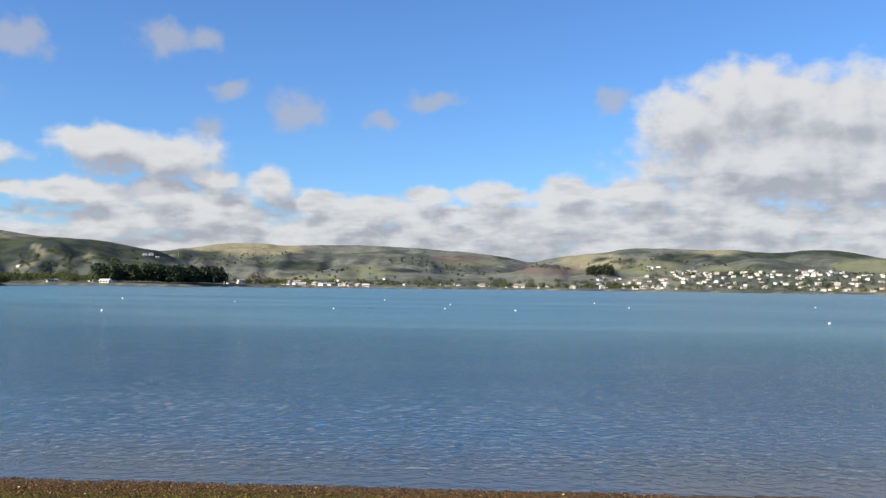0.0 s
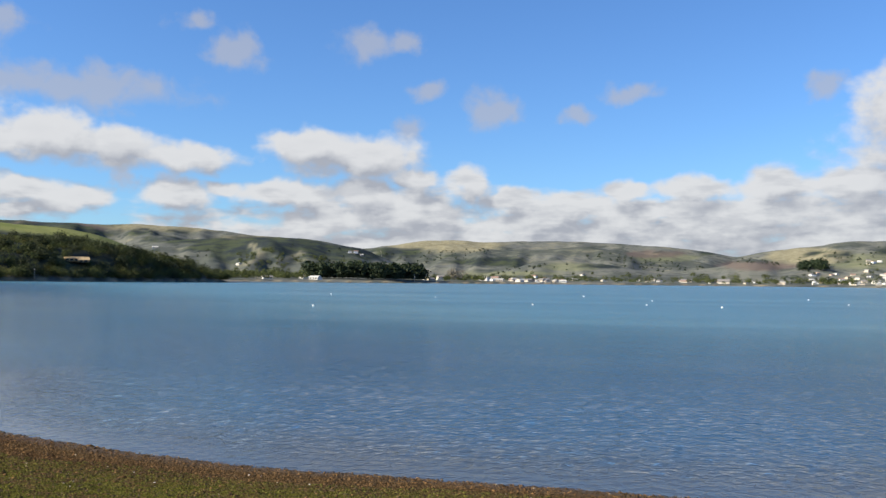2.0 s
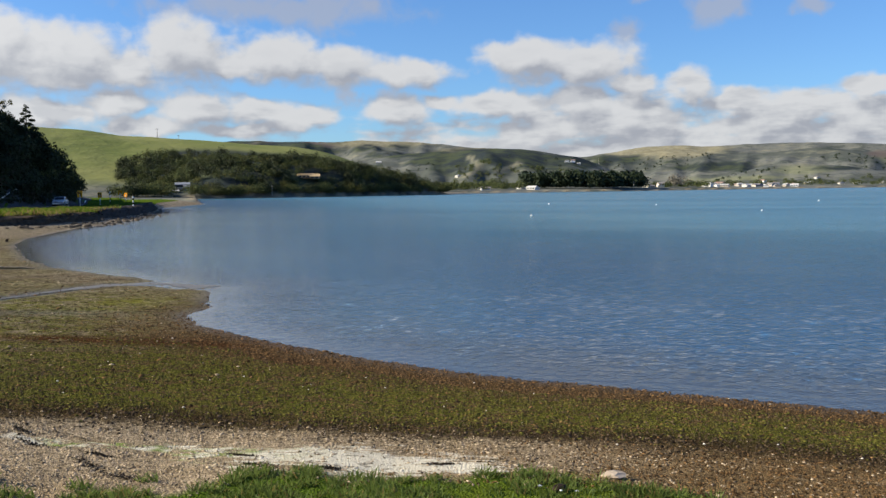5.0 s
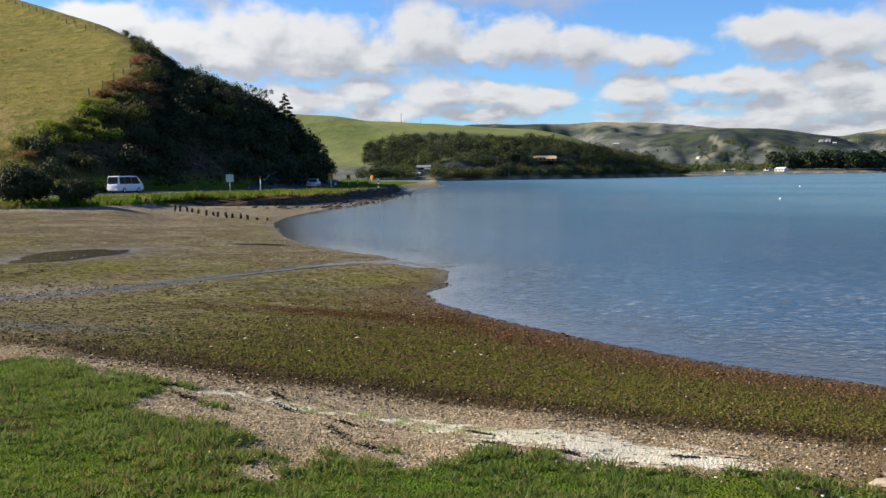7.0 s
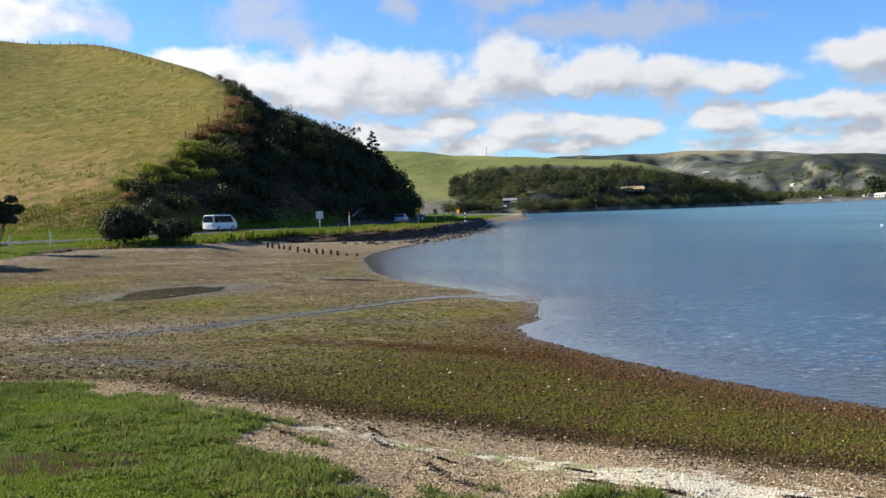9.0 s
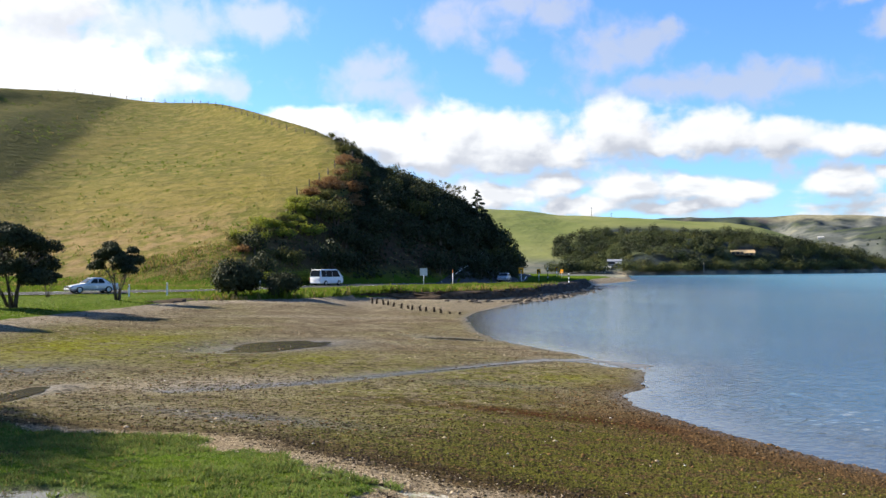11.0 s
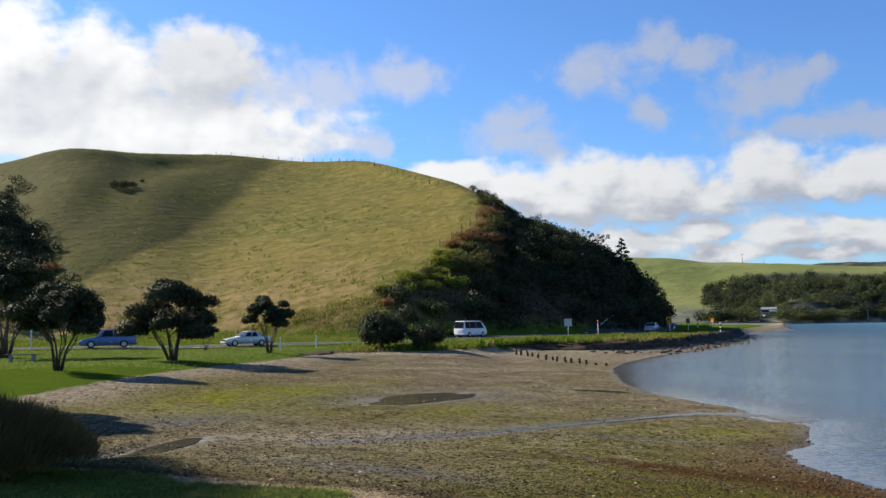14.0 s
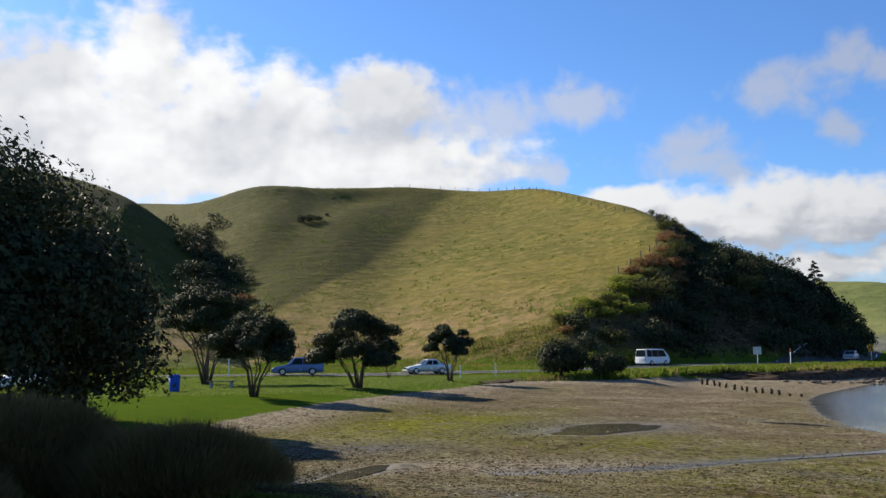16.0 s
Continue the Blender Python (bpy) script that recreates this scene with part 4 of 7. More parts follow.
def build_pools():
    mat = pool_material()
    rng = np.random.RandomState(77)
    for cx, cy, rx, ry, turn in POOLS:
        n = 40
        v = []
        c, s_ = math.cos(radians(turn)), math.sin(radians(turn))
        wob = rng.rand(4) * 6.28
        for i in range(n):
            w = 2 * math.pi * i / n
            r = 1 + 0.16 * math.sin(2 * w + wob[0]) + 0.12 * math.sin(3 * w + wob[1]) + 0.06 * math.sin(7 * w + wob[2])
            u, q = rx * r * math.cos(w), ry * r * math.sin(w)
            v.append((u * c - q * s_, u * s_ + q * c, 0.0))
        z = height(cx, cy) - 0.035
        ob = new("pool", mesh_of("pool", v, [tuple(range(n))], (mat,)))
        ob.matrix_basis = pose(cx, cy, z)
        tagged(ob, "shallow still pool left on the mud flat by the tide", "pool", "tide pools", "structure")


def build_rivulet():
    """The thread of water that drains the flat, following the runnel's bed."""
    p = np.array(RUNNEL, float)
    seg = np.linalg.norm(np.diff(p, axis=0), axis=1)
    run = np.concatenate([[0], np.cumsum(seg)])
    s = np.arange(0, run[-1] * 0.62, 0.12)
    x, y = np.interp(s, run, p[:, 0]), np.interp(s, run, p[:, 1])
    for _ in range(30):
        x[1:-1], y[1:-1] = (x[:-2] + x[1:-1] * 2 + x[2:]) / 4, (y[:-2] + y[1:-1] * 2 + y[2:]) / 4
    tx, ty = np.gradient(x), np.gradient(y)
    n = np.hypot(tx, ty)
    half = 0.40 * (1 - 0.97 * s / s[-1]) * (1 + 0.9 * lump(s * 0.6, s * 0 + 3.0))
    V = []
    for side_ in (-1, 1):
        half_ = half * (1 + 0.8 * lump(s * 1.7 + 9 * side_, s * 0 + 1.0, 3))
        V.append(np.stack([x - side_ * ty / n * half_, y + side_ * tx / n * half_, np.maximum(land(x, y)[0] - 0.03, 0.006)], -1))
    v = np.stack(V, 1).reshape(-1, 3)
    f = [(2 * i, 2 * i + 1, 2 * i + 3, 2 * i + 2) for i in range(len(s) - 1)]
    tagged(new("rivulet", mesh_of("rivulet", v.tolist(), f, (pool_material("running_water", (0.135, 0.122, 0.098), 0.42),))), "thin shining rivulet draining across the mud flat", "water", kind="structure")


build_ground()
build_water()
build_pools()
build_rivulet()

# ---- plants ----
def leaf_material(name, dark, light, rough=0.45, through_light=0.25, grain=0.9):
    m, k = material(name)
    isle = k.add("ShaderNodeNewGeometry").outputs["Random Per Island"]
    spot = k.noise(place_of(k), grain, 3)
    c = k.mix(k.math("ADD", k.math("MULTIPLY", isle, 0.5), k.math("MULTIPLY", k.ramp(spot.outputs[0], 0.3, 0.7), 0.45), clamp=True), dark, light)
    b = k.add("ShaderNodeBsdfPrincipled", {"Base Color": c, "Roughness": rough, "Specular IOR Level": 0.14})
    t = k.add("ShaderNodeBsdfTranslucent", {"Color": k.mix(0.5, c, light)})
    mix = k.add("ShaderNodeMixShader", {0: through_light, 1: b, 2: t})
    k.add("ShaderNodeOutputMaterial", {"Surface": mix})
    return m


LEAF_DARK = leaf_material("coastal_leaves", (0.009, 0.015, 0.006), (0.058, 0.068, 0.028), 0.7, 0.08)
LEAF_BUSH = leaf_material("scrub_leaves", (0.014, 0.020, 0.006), (0.150, 0.148, 0.044), 0.8)
LEAF_LIME = leaf_material("bright_leaves", (0.08, 0.11, 0.012), (0.26, 0.28, 0.04), 0.7, 0.4)
LEAF_RUST = leaf_material("bracken", (0.08, 0.042, 0.018), (0.30, 0.17, 0.075), 0.85, 0.35)
LEAF_PALE = leaf_material("grey_leaves", (0.12, 0.11, 0.085), (0.27, 0.25, 0.20), 0.8)
LEAF_PINE = leaf_material("needles", (0.010, 0.019, 0.010), (0.035, 0.050, 0.022), 0.6, 0.1)
LEAF_WOOD = leaf_material("woodland_leaves", (0.016, 0.026, 0.009), (0.125, 0.142, 0.052), 0.95, 0.2, 0.09)
LEAF_MOSS = leaf_material("yellow_scrub_leaves", (0.05, 0.055, 0.016), (0.175, 0.172, 0.06), 0.9, 0.25, 0.2)
TWIG = leaf_material("fine_twigs", (0.050, 0.036, 0.014), (0.20, 0.145, 0.055), 0.7, 0.3)
BLADE = leaf_material("grass_blades", (0.028, 0.054, 0.010), (0.190, 0.245, 0.058), 0.6, 0.4, 3.0)
RANK = leaf_material("rank_grass", (0.036, 0.070, 0.006), (0.14, 0.195, 0.020), 0.75, 0.4)
STRAW = leaf_material("dry_grass", (0.12, 0.085, 0.03), (0.32, 0.24, 0.09), 0.8, 0.35)
BARK = plain("grey_bark", (0.11, 0.088, 0.066), 0.9, 0.3, 9.0, bump=0.6)


def part(name, me, parent=None, label=""):
    ob = new(name, me)
    if parent:
        ob.parent = parent
    if label:
        ob["label"] = label
    return ob


def thing(name, label, category, at=(0, 0, 0), turn=0.0, group=""):
    ob = new(name)
    ob.empty_display_size = 0.2
    ob.matrix_basis = pose(*at, 0, 0, turn)
    return tagged(ob, label, category, group)


def leaves(rng, centres, radii, count, size, shape=0.5, hollow=0.55, up=0.3, flat_base=-0.6):
    """Leaf blades spread through ellipsoids: verts and faces."""
    centres, radii = np.asarray(centres, float), np.asarray(radii, float)
    weight = (radii[:, 0] * radii[:, 2])
    pick = rng.choice(len(centres), count, p=weight / weight.sum())
    way = rng.normal(size=(count, 3))
    way /= np.linalg.norm(way, axis=1)[:, None]
    way[:, 2] = np.where(way[:, 2] < flat_base, -way[:, 2] * 0.3, way[:, 2])
    r = hollow + (1 - hollow) * rng.rand(count) ** 0.6
    r *= 1 + 0.09 * rng.normal(size=count)
    at = centres[pick] + way * r[:, None] * radii[pick]
    face = way + rng.normal(size=(count, 3)) * 0.55 + np.array([0, 0, up])
    face /= np.linalg.norm(face, axis=1)[:, None]
    side_ = np.cross(face, rng.normal(size=(count, 3)))
    side_ /= np.linalg.norm(side_, axis=1)[:, None]
    along = np.cross(face, side_)
    s = size * (0.65 + 0.7 * rng.rand(count))[:, None]
    droop = face * s * 0.12
    v = np.stack([at - along * s * 0.5, at + side_ * s * shape * 0.5 + droop, at + along * s * 0.5, at - side_ * s * shape * 0.5 + droop], 1).reshape(-1, 3)
    return v, np.arange(count * 4).reshape(-1, 4)


def tubes(paths, sides=6):
    """Tapered round limbs. paths: lists of (x, y, z, radius)."""
    V, F = [], []
    for p in paths:
        p = np.asarray(p, float)
        base = len(V)
        for i in range(len(p)):
            t = p[min(i + 1, len(p) - 1), :3] - p[max(i - 1, 0), :3]
            t /= np.linalg.norm(t) + 1e-9
            a = np.cross(t, (0.31, 0.9, 0.2))
            a /= np.linalg.norm(a) + 1e-9
            b = np.cross(t, a)
            for s in range(sides):
                w = 2 * math.pi * s / sides
                V.append(p[i, :3] + p[i, 3] * (math.cos(w) * a + math.sin(w) * b))
        for i in range(len(p) - 1):
            for s in range(sides):
                q, r = base + i * sides + s, base + i * sides + (s + 1) % sides
                F.append((q, r, r + sides, q + sides))
        F.append(tuple(base + s for s in reversed(range(sides))))
        F.append(tuple(base + (len(p) - 1) * sides + s for s in range(sides)))
    return V, F


def smooth(me):
    me.polygons.foreach_set("use_smooth", np.ones(len(me.polygons), bool))
    return me


def leaf_mesh(name, v, f, mat):
    me = bpy.data.meshes.new(name)
    me.vertices.add(len(v))
    me.vertices.foreach_set("co", np.asarray(v, np.float32).ravel())
    me.loops.add(f.size)
    me.polygons.add(len(f))
    me.loops.foreach_set("vertex_index", f.ravel().astype(np.int32))
    me.polygons.foreach_set("loop_start", np.arange(0, f.size, f.shape[1], dtype=np.int32))
    me.materials.append(mat)
    me.update(calc_edges=True)
    return me


def coastal_tree(x, y, tall, wide, seed, stems=6, count=9000, size=0.26, bare=0.42, label="", lean=0.0, low=False, group="trees along the shore"):
    """A many-stemmed, dome-headed evergreen."""
    rng = np.random.RandomState(seed)
    tree = thing("coastal_tree", label, "tree", (x, y, height(x, y) - 0.05), 0, group)
    paths, centres, radii = [], [], []
    n = stems
    for i in range(n):
        w = 2 * math.pi * (i + 0.5 * rng.rand()) / n
        reach = wide * 0.5 * (0.35 + 0.45 * rng.rand())
        ex, ey = reach * math.cos(w) + lean * tall * 0.2, reach * math.sin(w)
        top = tall * (0.55 + 0.22 * rng.rand())
        r0 = 0.0098 * tall * (0.7 + 0.6 * rng.rand())
        pts = []
        for j in range(6):
            u = j / 5
            bow = u ** 0.85
            pts.append((ex * bow + 0.16 * rng.normal() * u, ey * bow + 0.16 * rng.normal() * u, top * (u ** 0.85), r0 * (1.25 - u)))
        pts[0] = (0.17 * math.cos(w) * tall / 6, 0.17 * math.sin(w) * tall / 6, -0.1, r0 * 1.8)
        paths.append(pts)
        for _ in range(2):
            j = rng.randint(2, 4)
            bx, by, bz, br = pts[j]
            w2 = w + rng.normal() * 0.9
            L = wide * 0.22
            paths.append([(bx, by, bz, br * 0.8), (bx + L * 0.5 * math.cos(w2), by + L * 0.5 * math.sin(w2), bz + L * 0.55, br * 0.5), (bx + L * math.cos(w2), by + L * math.sin(w2), bz + L * 0.9, br * 0.22)])
    clumps = 30 if low else 22
    for i in range(clumps):
        w = 2.4 * i + 0.6 * rng.rand()
        q = math.sqrt((i + 0.5) / clumps)
        rr = wide * 0.5 * q * 0.80
        crown = tall * (1 - bare)
        roof = tall - crown * 0.45 * q ** 2.2 - wide * 0.10
        floor_ = tall * bare + crown * (0.30 - 0.22 * q)
        h = roof - (roof - floor_) * rng.rand() ** (1.6 if i % 3 else 0.7)
        centres.append((rr * math.cos(w) + lean * tall * 0.2, rr * math.sin(w), h))
        k = wide * (0.085 + 0.065 * rng.rand()) * (1.65 if low else 1.0)
        radii.append((k * (1.0 + 0.4 * rng.rand()), k * (1.0 + 0.4 * rng.rand()), k * 0.78))
    if low:
        for i in range(20):
            w = 2.4 * i
            rr = wide * 0.42 * (0.8 + 0.3 * rng.rand())
            centres.append((rr * math.cos(w), rr * math.sin(w), tall * (0.08 + 0.5 * rng.rand())))
            k = wide * (0.14 + 0.06 * rng.rand())
            radii.append((k, k, k * 0.85))
    v, f = tubes(paths)
    part("trunk", smooth(mesh_of("trunk", v, f, (BARK,))), tree, "several grey-brown stems spreading from the base")
    v, f = leaves(rng, centres, radii, count, size)
    part("crown", leaf_mesh("crown", v, f, LEAF_DARK), tree)
    return tree


TREE_A, TREE_B, TREE_C, TREE_D, TREE_E = (-71.0, 5.9), (-46.4, 6.3), (-55.6, 13.6), (-65.6, 22.8), (-80.0, 22.0)
DARK_TREE = "dark evergreen coastal tree with several spreading stems on turf"
coastal_tree(*TREE_A, 7.6, 6.8, 11, 7, 20000, 0.19, 0.40, "tall dark evergreen tree with long bare stems on the lawn", 0.2)
coastal_tree(*TREE_B, 4.5, 4.5, 12, 8, 19000, 0.155, 0.30, DARK_TREE)
coastal_tree(*TREE_C, 5.3, 5.8, 13, 9, 25000, 0.17, 0.24, "broad dark evergreen tree forking low at the lawn's edge")
coastal_tree(*TREE_D, 4.5, 3.6, 14, 6, 13000, 0.165, 0.36, "small dark evergreen tree beside the creek mouth")
coastal_tree(*TREE_E, 2.8, 2.4, 15, 4, 2500, 0.24, 0.40, "low young evergreen tree beside the road")
coastal_tree(-22.0, -3.25, 6.9, 8.6, 16, 7, 110000, 0.14, 0.12, "large shadowed evergreen tree with leathery leaves hanging low", 0.0, True)
# Mostly hidden tree, added for the shadow it throws on the flat.
coastal_tree(-33.2, -0.9, 6.6, 5.0, 17, 6, 22000, 0.19, 0.22, "evergreen tree mostly hidden behind the big tree, added for its shadow")


def dense_bush(x, y, tall, wide, seed, mat, label, count=7000, size=0.22, boxy=False):
    rng = np.random.RandomState(seed)
    bush = thing("bush", label, "bush", (x, y, height(x, y) - 0.05), 0, "bushes on the bank")
    c, r = [], []
    for i in range(12):
        w, q = 2.4 * i, math.sqrt((i + 0.5) / 12)
        rr = wide * 0.34 * q
        h = tall * (0.30 + (0.42 if boxy else 0.45) * (1 - (0.4 if boxy else 0.9) * q) * rng.rand() ** 0.4)
        c.append((rr * math.cos(w), rr * math.sin(w), h))
        r.append((wide * 0.24, wide * 0.24, tall * 0.28))
    v, f = leaves(rng, c, r, count, size, hollow=0.5, flat_base=-0.95)
    v[:, 2] = np.maximum(v[:, 2], 0.0)
    part("foliage", leaf_mesh("foliage", v, f, mat), bush)
    paths = [[(0.05 * math.cos(i), 0.05 * math.sin(i), -0.05, 0.05), (wide * 0.12 * math.cos(2.2 * i), wide * 0.12 * math.sin(2.2 * i), tall * 0.4, 0.03), (wide * 0.25 * math.cos(2.2 * i), wide * 0.25 * math.sin(2.2 * i), tall * 0.7, 0.01)] for i in range(6)]
    v, f = tubes(paths, 5)
    part("stem", mesh_of("stem", v, f, (BARK,)), bush)
    return bush


dense_bush(-69.4, 33.6, 3.9, 4.0, 21, LEAF_DARK, "dense dark green bush reaching the ground on the bank", 9000)
dense_bush(-66.9, 36.4, 2.5, 2.9, 22, LEAF_DARK, "squat dark clipped-looking bush on the bank", 8000, 0.18, True)


def twiggy_bush(x, y, tall, wide, seed, label, count=26000):
    rng = np.random.RandomState(seed)
    bush = thing("twiggy_bush", label, "bush", (x, y, height(x, y) - 0.03), 0, "bushes at the turf's edge")
    w, q = rng.rand(count) * 2 * math.pi, np.sqrt(rng.rand(count))
    rx = wide * 0.5 * q * (1 + 0.08 * np.sin(3 * w + seed) + 0.06 * np.sin(7 * w))
    bx, by = rx * np.cos(w), rx * np.sin(w)
    dome = tall * np.sqrt(np.maximum(1 - 0.88 * q ** 2.4, 0.02)) * (1 + 0.10 * lump(bx * 2 + seed, by * 2) + 0.05 * rng.normal(size=count))
    bz = dome * (0.35 + 0.65 * rng.rand(count) ** 0.35)
    out = np.stack([np.cos(w) * q * 0.6 + rng.normal(size=count) * 0.25, np.sin(w) * q * 0.6 + rng.normal(size=count) * 0.25, 0.8 + 0 * w], 1)
    out /= np.linalg.norm(out, axis=1)[:, None]
    L = (0.10 + 0.14 * rng.rand(count))[:, None]
    b = np.stack([bx, by, bz], 1)
    s = np.cross(out, rng.normal(size=(count, 3)))
    s /= np.linalg.norm(s, axis=1)[:, None]
    v = np.stack([b - s * 0.008, b + s * 0.008, b + out * L], 1).reshape(-1, 3)
    part("foliage", leaf_mesh("foliage", v, np.arange(count * 3).reshape(-1, 3), TWIG), bush)
    inner, r = [], []
    for i in range(10):
        a_ = 2.4 * i
        k = wide * 0.30 * math.sqrt((i + 0.5) / 10)
        inner.append((k * math.cos(a_), k * math.sin(a_), tall * 0.40))
        r.append((wide * 0.2, wide * 0.2, tall * 0.42))
    v, f = leaves(rng, inner, r, 5000, 0.12, 0.5, 0.2)
    v[:, 2] = np.maximum(v[:, 2], 0)
    part("inner_foliage", leaf_mesh("inner_foliage", v, f, TWIG), bush)
    return bush


twiggy_bush(-15.0, 1.35, 0.95, 3.3, 31, "rounded fine-twigged bush in deep shade at the beach", 34000)
twiggy_bush(-16.2, -1.0, 1.25, 3.6, 32, "dark mounded fine-twigged bush beneath the big tree", 30000)
twiggy_bush(-16.8, -3.6, 1.3, 3.4, 33, "dark mounded fine-twigged bush beneath the big tree", 26000)
twiggy_bush(-12.6, -1.7, 0.7, 2.4, 34, "low dark fine-twigged bush at the turf's edge", 18000)


# -- scrub on the bluff: shrubs of a few kinds, set where the ground is steep
def shrub_kind(seed, mat, count, size, tall=1.0, spread=1.0):
    rng = np.random.RandomState(seed)
    c = [(0.42 * spread * math.cos(2.4 * i) * math.sqrt((i + .5) / 7), 0.42 * spread * math.sin(2.4 * i) * math.sqrt((i + .5) / 7), tall * (0.35 + 0.30 * rng.rand())) for i in range(7)]
    r = [(0.32, 0.32, 0.30 * tall)] * 7
    v, f = leaves(rng, c, r, count, size, 0.6, 0.4, flat_base=-0.9)
    stem = tubes([[(0, 0, -0.5, 0.06), (0.1 * math.cos(i * 2), 0.1 * math.sin(i * 2), 0.25 * tall, 0.035), (0.3 * math.cos(i * 2), 0.3 * math.sin(i * 2), 0.6 * tall, 0.012)] for i in range(3)], 5)
    return leaf_mesh("foliage", v, f, mat), mesh_of("stem", *stem, (BARK,))


KINDS = {n: shrub_kind(*a) for n, a in {"scrub": (41, LEAF_BUSH, 900, 0.095, 1.0), "scrub_b": (42, LEAF_BUSH, 900, 0.09, 1.25), "lime": (43, LEAF_LIME, 900, 0.085, 0.8), "rust": (44, LEAF_RUST, 800, 0.085, 0.7),
                                        "dark": (45, LEAF_DARK, 900, 0.09, 1.1), "pale": (46, LEAF_PALE, 420, 0.085, 1.2)}.items()}
SHRUB_LABEL = {"scrub": "dense olive-green coastal shrub on the steep bluff", "scrub_b": "tall olive-green coastal shrub on the steep bluff", "lime": "bright yellow-green shrub low on the bluff",
               "rust": "rusty brown bracken clump at the bluff's edge", "dark": "dark green shrub, leaf colour also standing in for the bluff's shade", "pale": "pale grey half-dead shrub on the bluff's skyline"}


def shrub(kind, x, y, scale, turn, stretch=1.0, sink=0.1):
    ob = thing("shrub", SHRUB_LABEL[kind], "shrub", (x, y, height(x, y) - sink * scale), turn, "scrub on the bluff")
    ob.scale = (scale, scale, scale * stretch)
    leafy, stem = KINDS[kind]
    part("foliage", leafy, ob)
    part("stem", stem, ob)
    return ob


# the wooded part of the bluff as azimuth and slope from the beach
BLUFF = [(47.0, -0.8), (47.4, 0.6), (48.4, 2.0), (50, 2.9), (52.6, 4.7), (55.1, 5.9), (57.1, 7.3), (58.6, 8.25), (57.4, 6.8), (56.9, 6.1), (58.3, 5.1), (60.3, 4.2), (62.2, 3.2), (63.9, 2.2), (64.6, 0.9), (63.0, -0.2), (58, -0.6)]


def plant_bluff():
    rng = np.random.RandomState(5)
    n = 9000
    a, d = 46.5 + 18.5 * rng.rand(n), 125 + 125 * rng.rand(n)
    x, y = -0.9 - np.sin(np.radians(a)) * d, 0.85 + np.cos(np.radians(a)) * d
    z, q = land(x, y)
    el = np.degrees(np.arctan2(z - 3.0, d))
    _, inside = side(a, el, BLUFF)
    _, deep_in = side(a, el + 1.0, BLUFF)
    keep = inside & (q["u"] > 0.03) & (q["u"] <= 1.02)
    got = []
    for i in np.nonzero(keep)[0]:
        bare = (51.2 < a[i] < 56.3) and (-0.2 < el[i] < 2.6 + 0.5 * math.sin(a[i] * 3)) and rng.rand() < 0.88
        if bare:
            continue
        gap = 2.8 if deep_in[i] else 2.0
        if len(got) > 215 or any((x[i] - gx) ** 2 + (y[i] - gy) ** 2 < gap * gap for gx, gy in got):
            continue
        got.append((x[i], y[i]))
        rustic = math.hypot((a[i] - 58.5) / 1.7, (el[i] - 4.4) / 1.0) < 1.0
        limey = math.hypot((a[i] - 60.9) / 2.7, (el[i] - 2.0) / 1.5) < 1.0
        edge = el[i] > 4.0 + (a[i] - 52) * 0.5
        # Darker leaves right of azimuth 57.5 put the face's shade into the colour.
        kind = "rust" if rustic and rng.rand() < 0.9 else "lime" if limey and rng.rand() < 0.55 else "dark" if rng.rand() < (0.8 if a[i] < 57.5 else 0.3) else ("scrub" if rng.rand() < 0.6 else "scrub_b")
        s = (2.9 + 1.9 * rng.rand()) * (0.8 if kind in ("rust", "lime") else 1.0) * (0.85 if a[i] > 60 else 1.0) * (1.0 if deep_in[i] or a[i] < 55 else 0.5)
        shrub(kind, x[i], y[i], s, 360 * rng.rand(), 0.8 + 0.35 * rng.rand())
    return len(got)


plant_bluff()


def undergrowth():
    """Leafy cover between the shrubs of the bluff."""
    rng = np.random.RandomState(6)
    n = 60000
    a, d = 46.8 + 18 * rng.rand(n), 125 + 120 * rng.rand(n)
    x, y = -0.9 - np.sin(np.radians(a)) * d, 0.85 + np.cos(np.radians(a)) * d
    z, q = land(x, y)
    el = np.degrees(np.arctan2(z - 3.0, d))
    _, inside = side(a, el, BLUFF)
    bare = (a > 51.4) & (a < 55.8) & (el < 1.7 + 0.5 * np.sin(a * 3)) & (rng.rand(n) < 0.75)
    keep = inside & (q["u"] > 0.01) & (q["u"] < 1) & ~bare & (rng.rand(n) > step(56.5, 58, a) * 0.9)
    x, y, z = x[keep], y[keep], z[keep]
    v, f = leaves(rng, np.stack([x, y, z + 0.35], 1), np.full((len(x), 3), 0.45), len(x) * 2, 0.5, 0.6)
    # The dark leaf colour carries the shade between the shrubs.
    tagged(new("undergrowth", leaf_mesh("undergrowth", v, f, LEAF_DARK)), "leafy undergrowth clothing the bluff, leaf colour darkened for shade", "undergrowth", kind="stuff")


undergrowth()


def polar_spot(a, d):
    return -0.9 - math.sin(radians(a)) * d, 0.85 + math.cos(radians(a)) * d


def plant_shoulder():
    """Sunlit bracken and bright shrubs along the pasture's edge above the bluff."""
    rng = np.random.RandomState(12)
    for i in range(58):
        d = 123 + 44 * rng.rand()
        a = float(np.interp(d, [118, 124, 137, 147, 160, 200], [65, 63.9, 60.3, 58.5, 56.8, 57.2])) - 0.9 + 2.0 * rng.rand()
        kind = ("rust" if rng.rand() < 0.8 else "scrub") if d > 143 else ("lime" if rng.rand() < 0.65 else "scrub")
        shrub(kind, *polar_spot(a, d), 1.7 + 1.5 * rng.rand(), 360 * rng.rand(), 0.75 + 0.3 * rng.rand())


plant_shoulder()

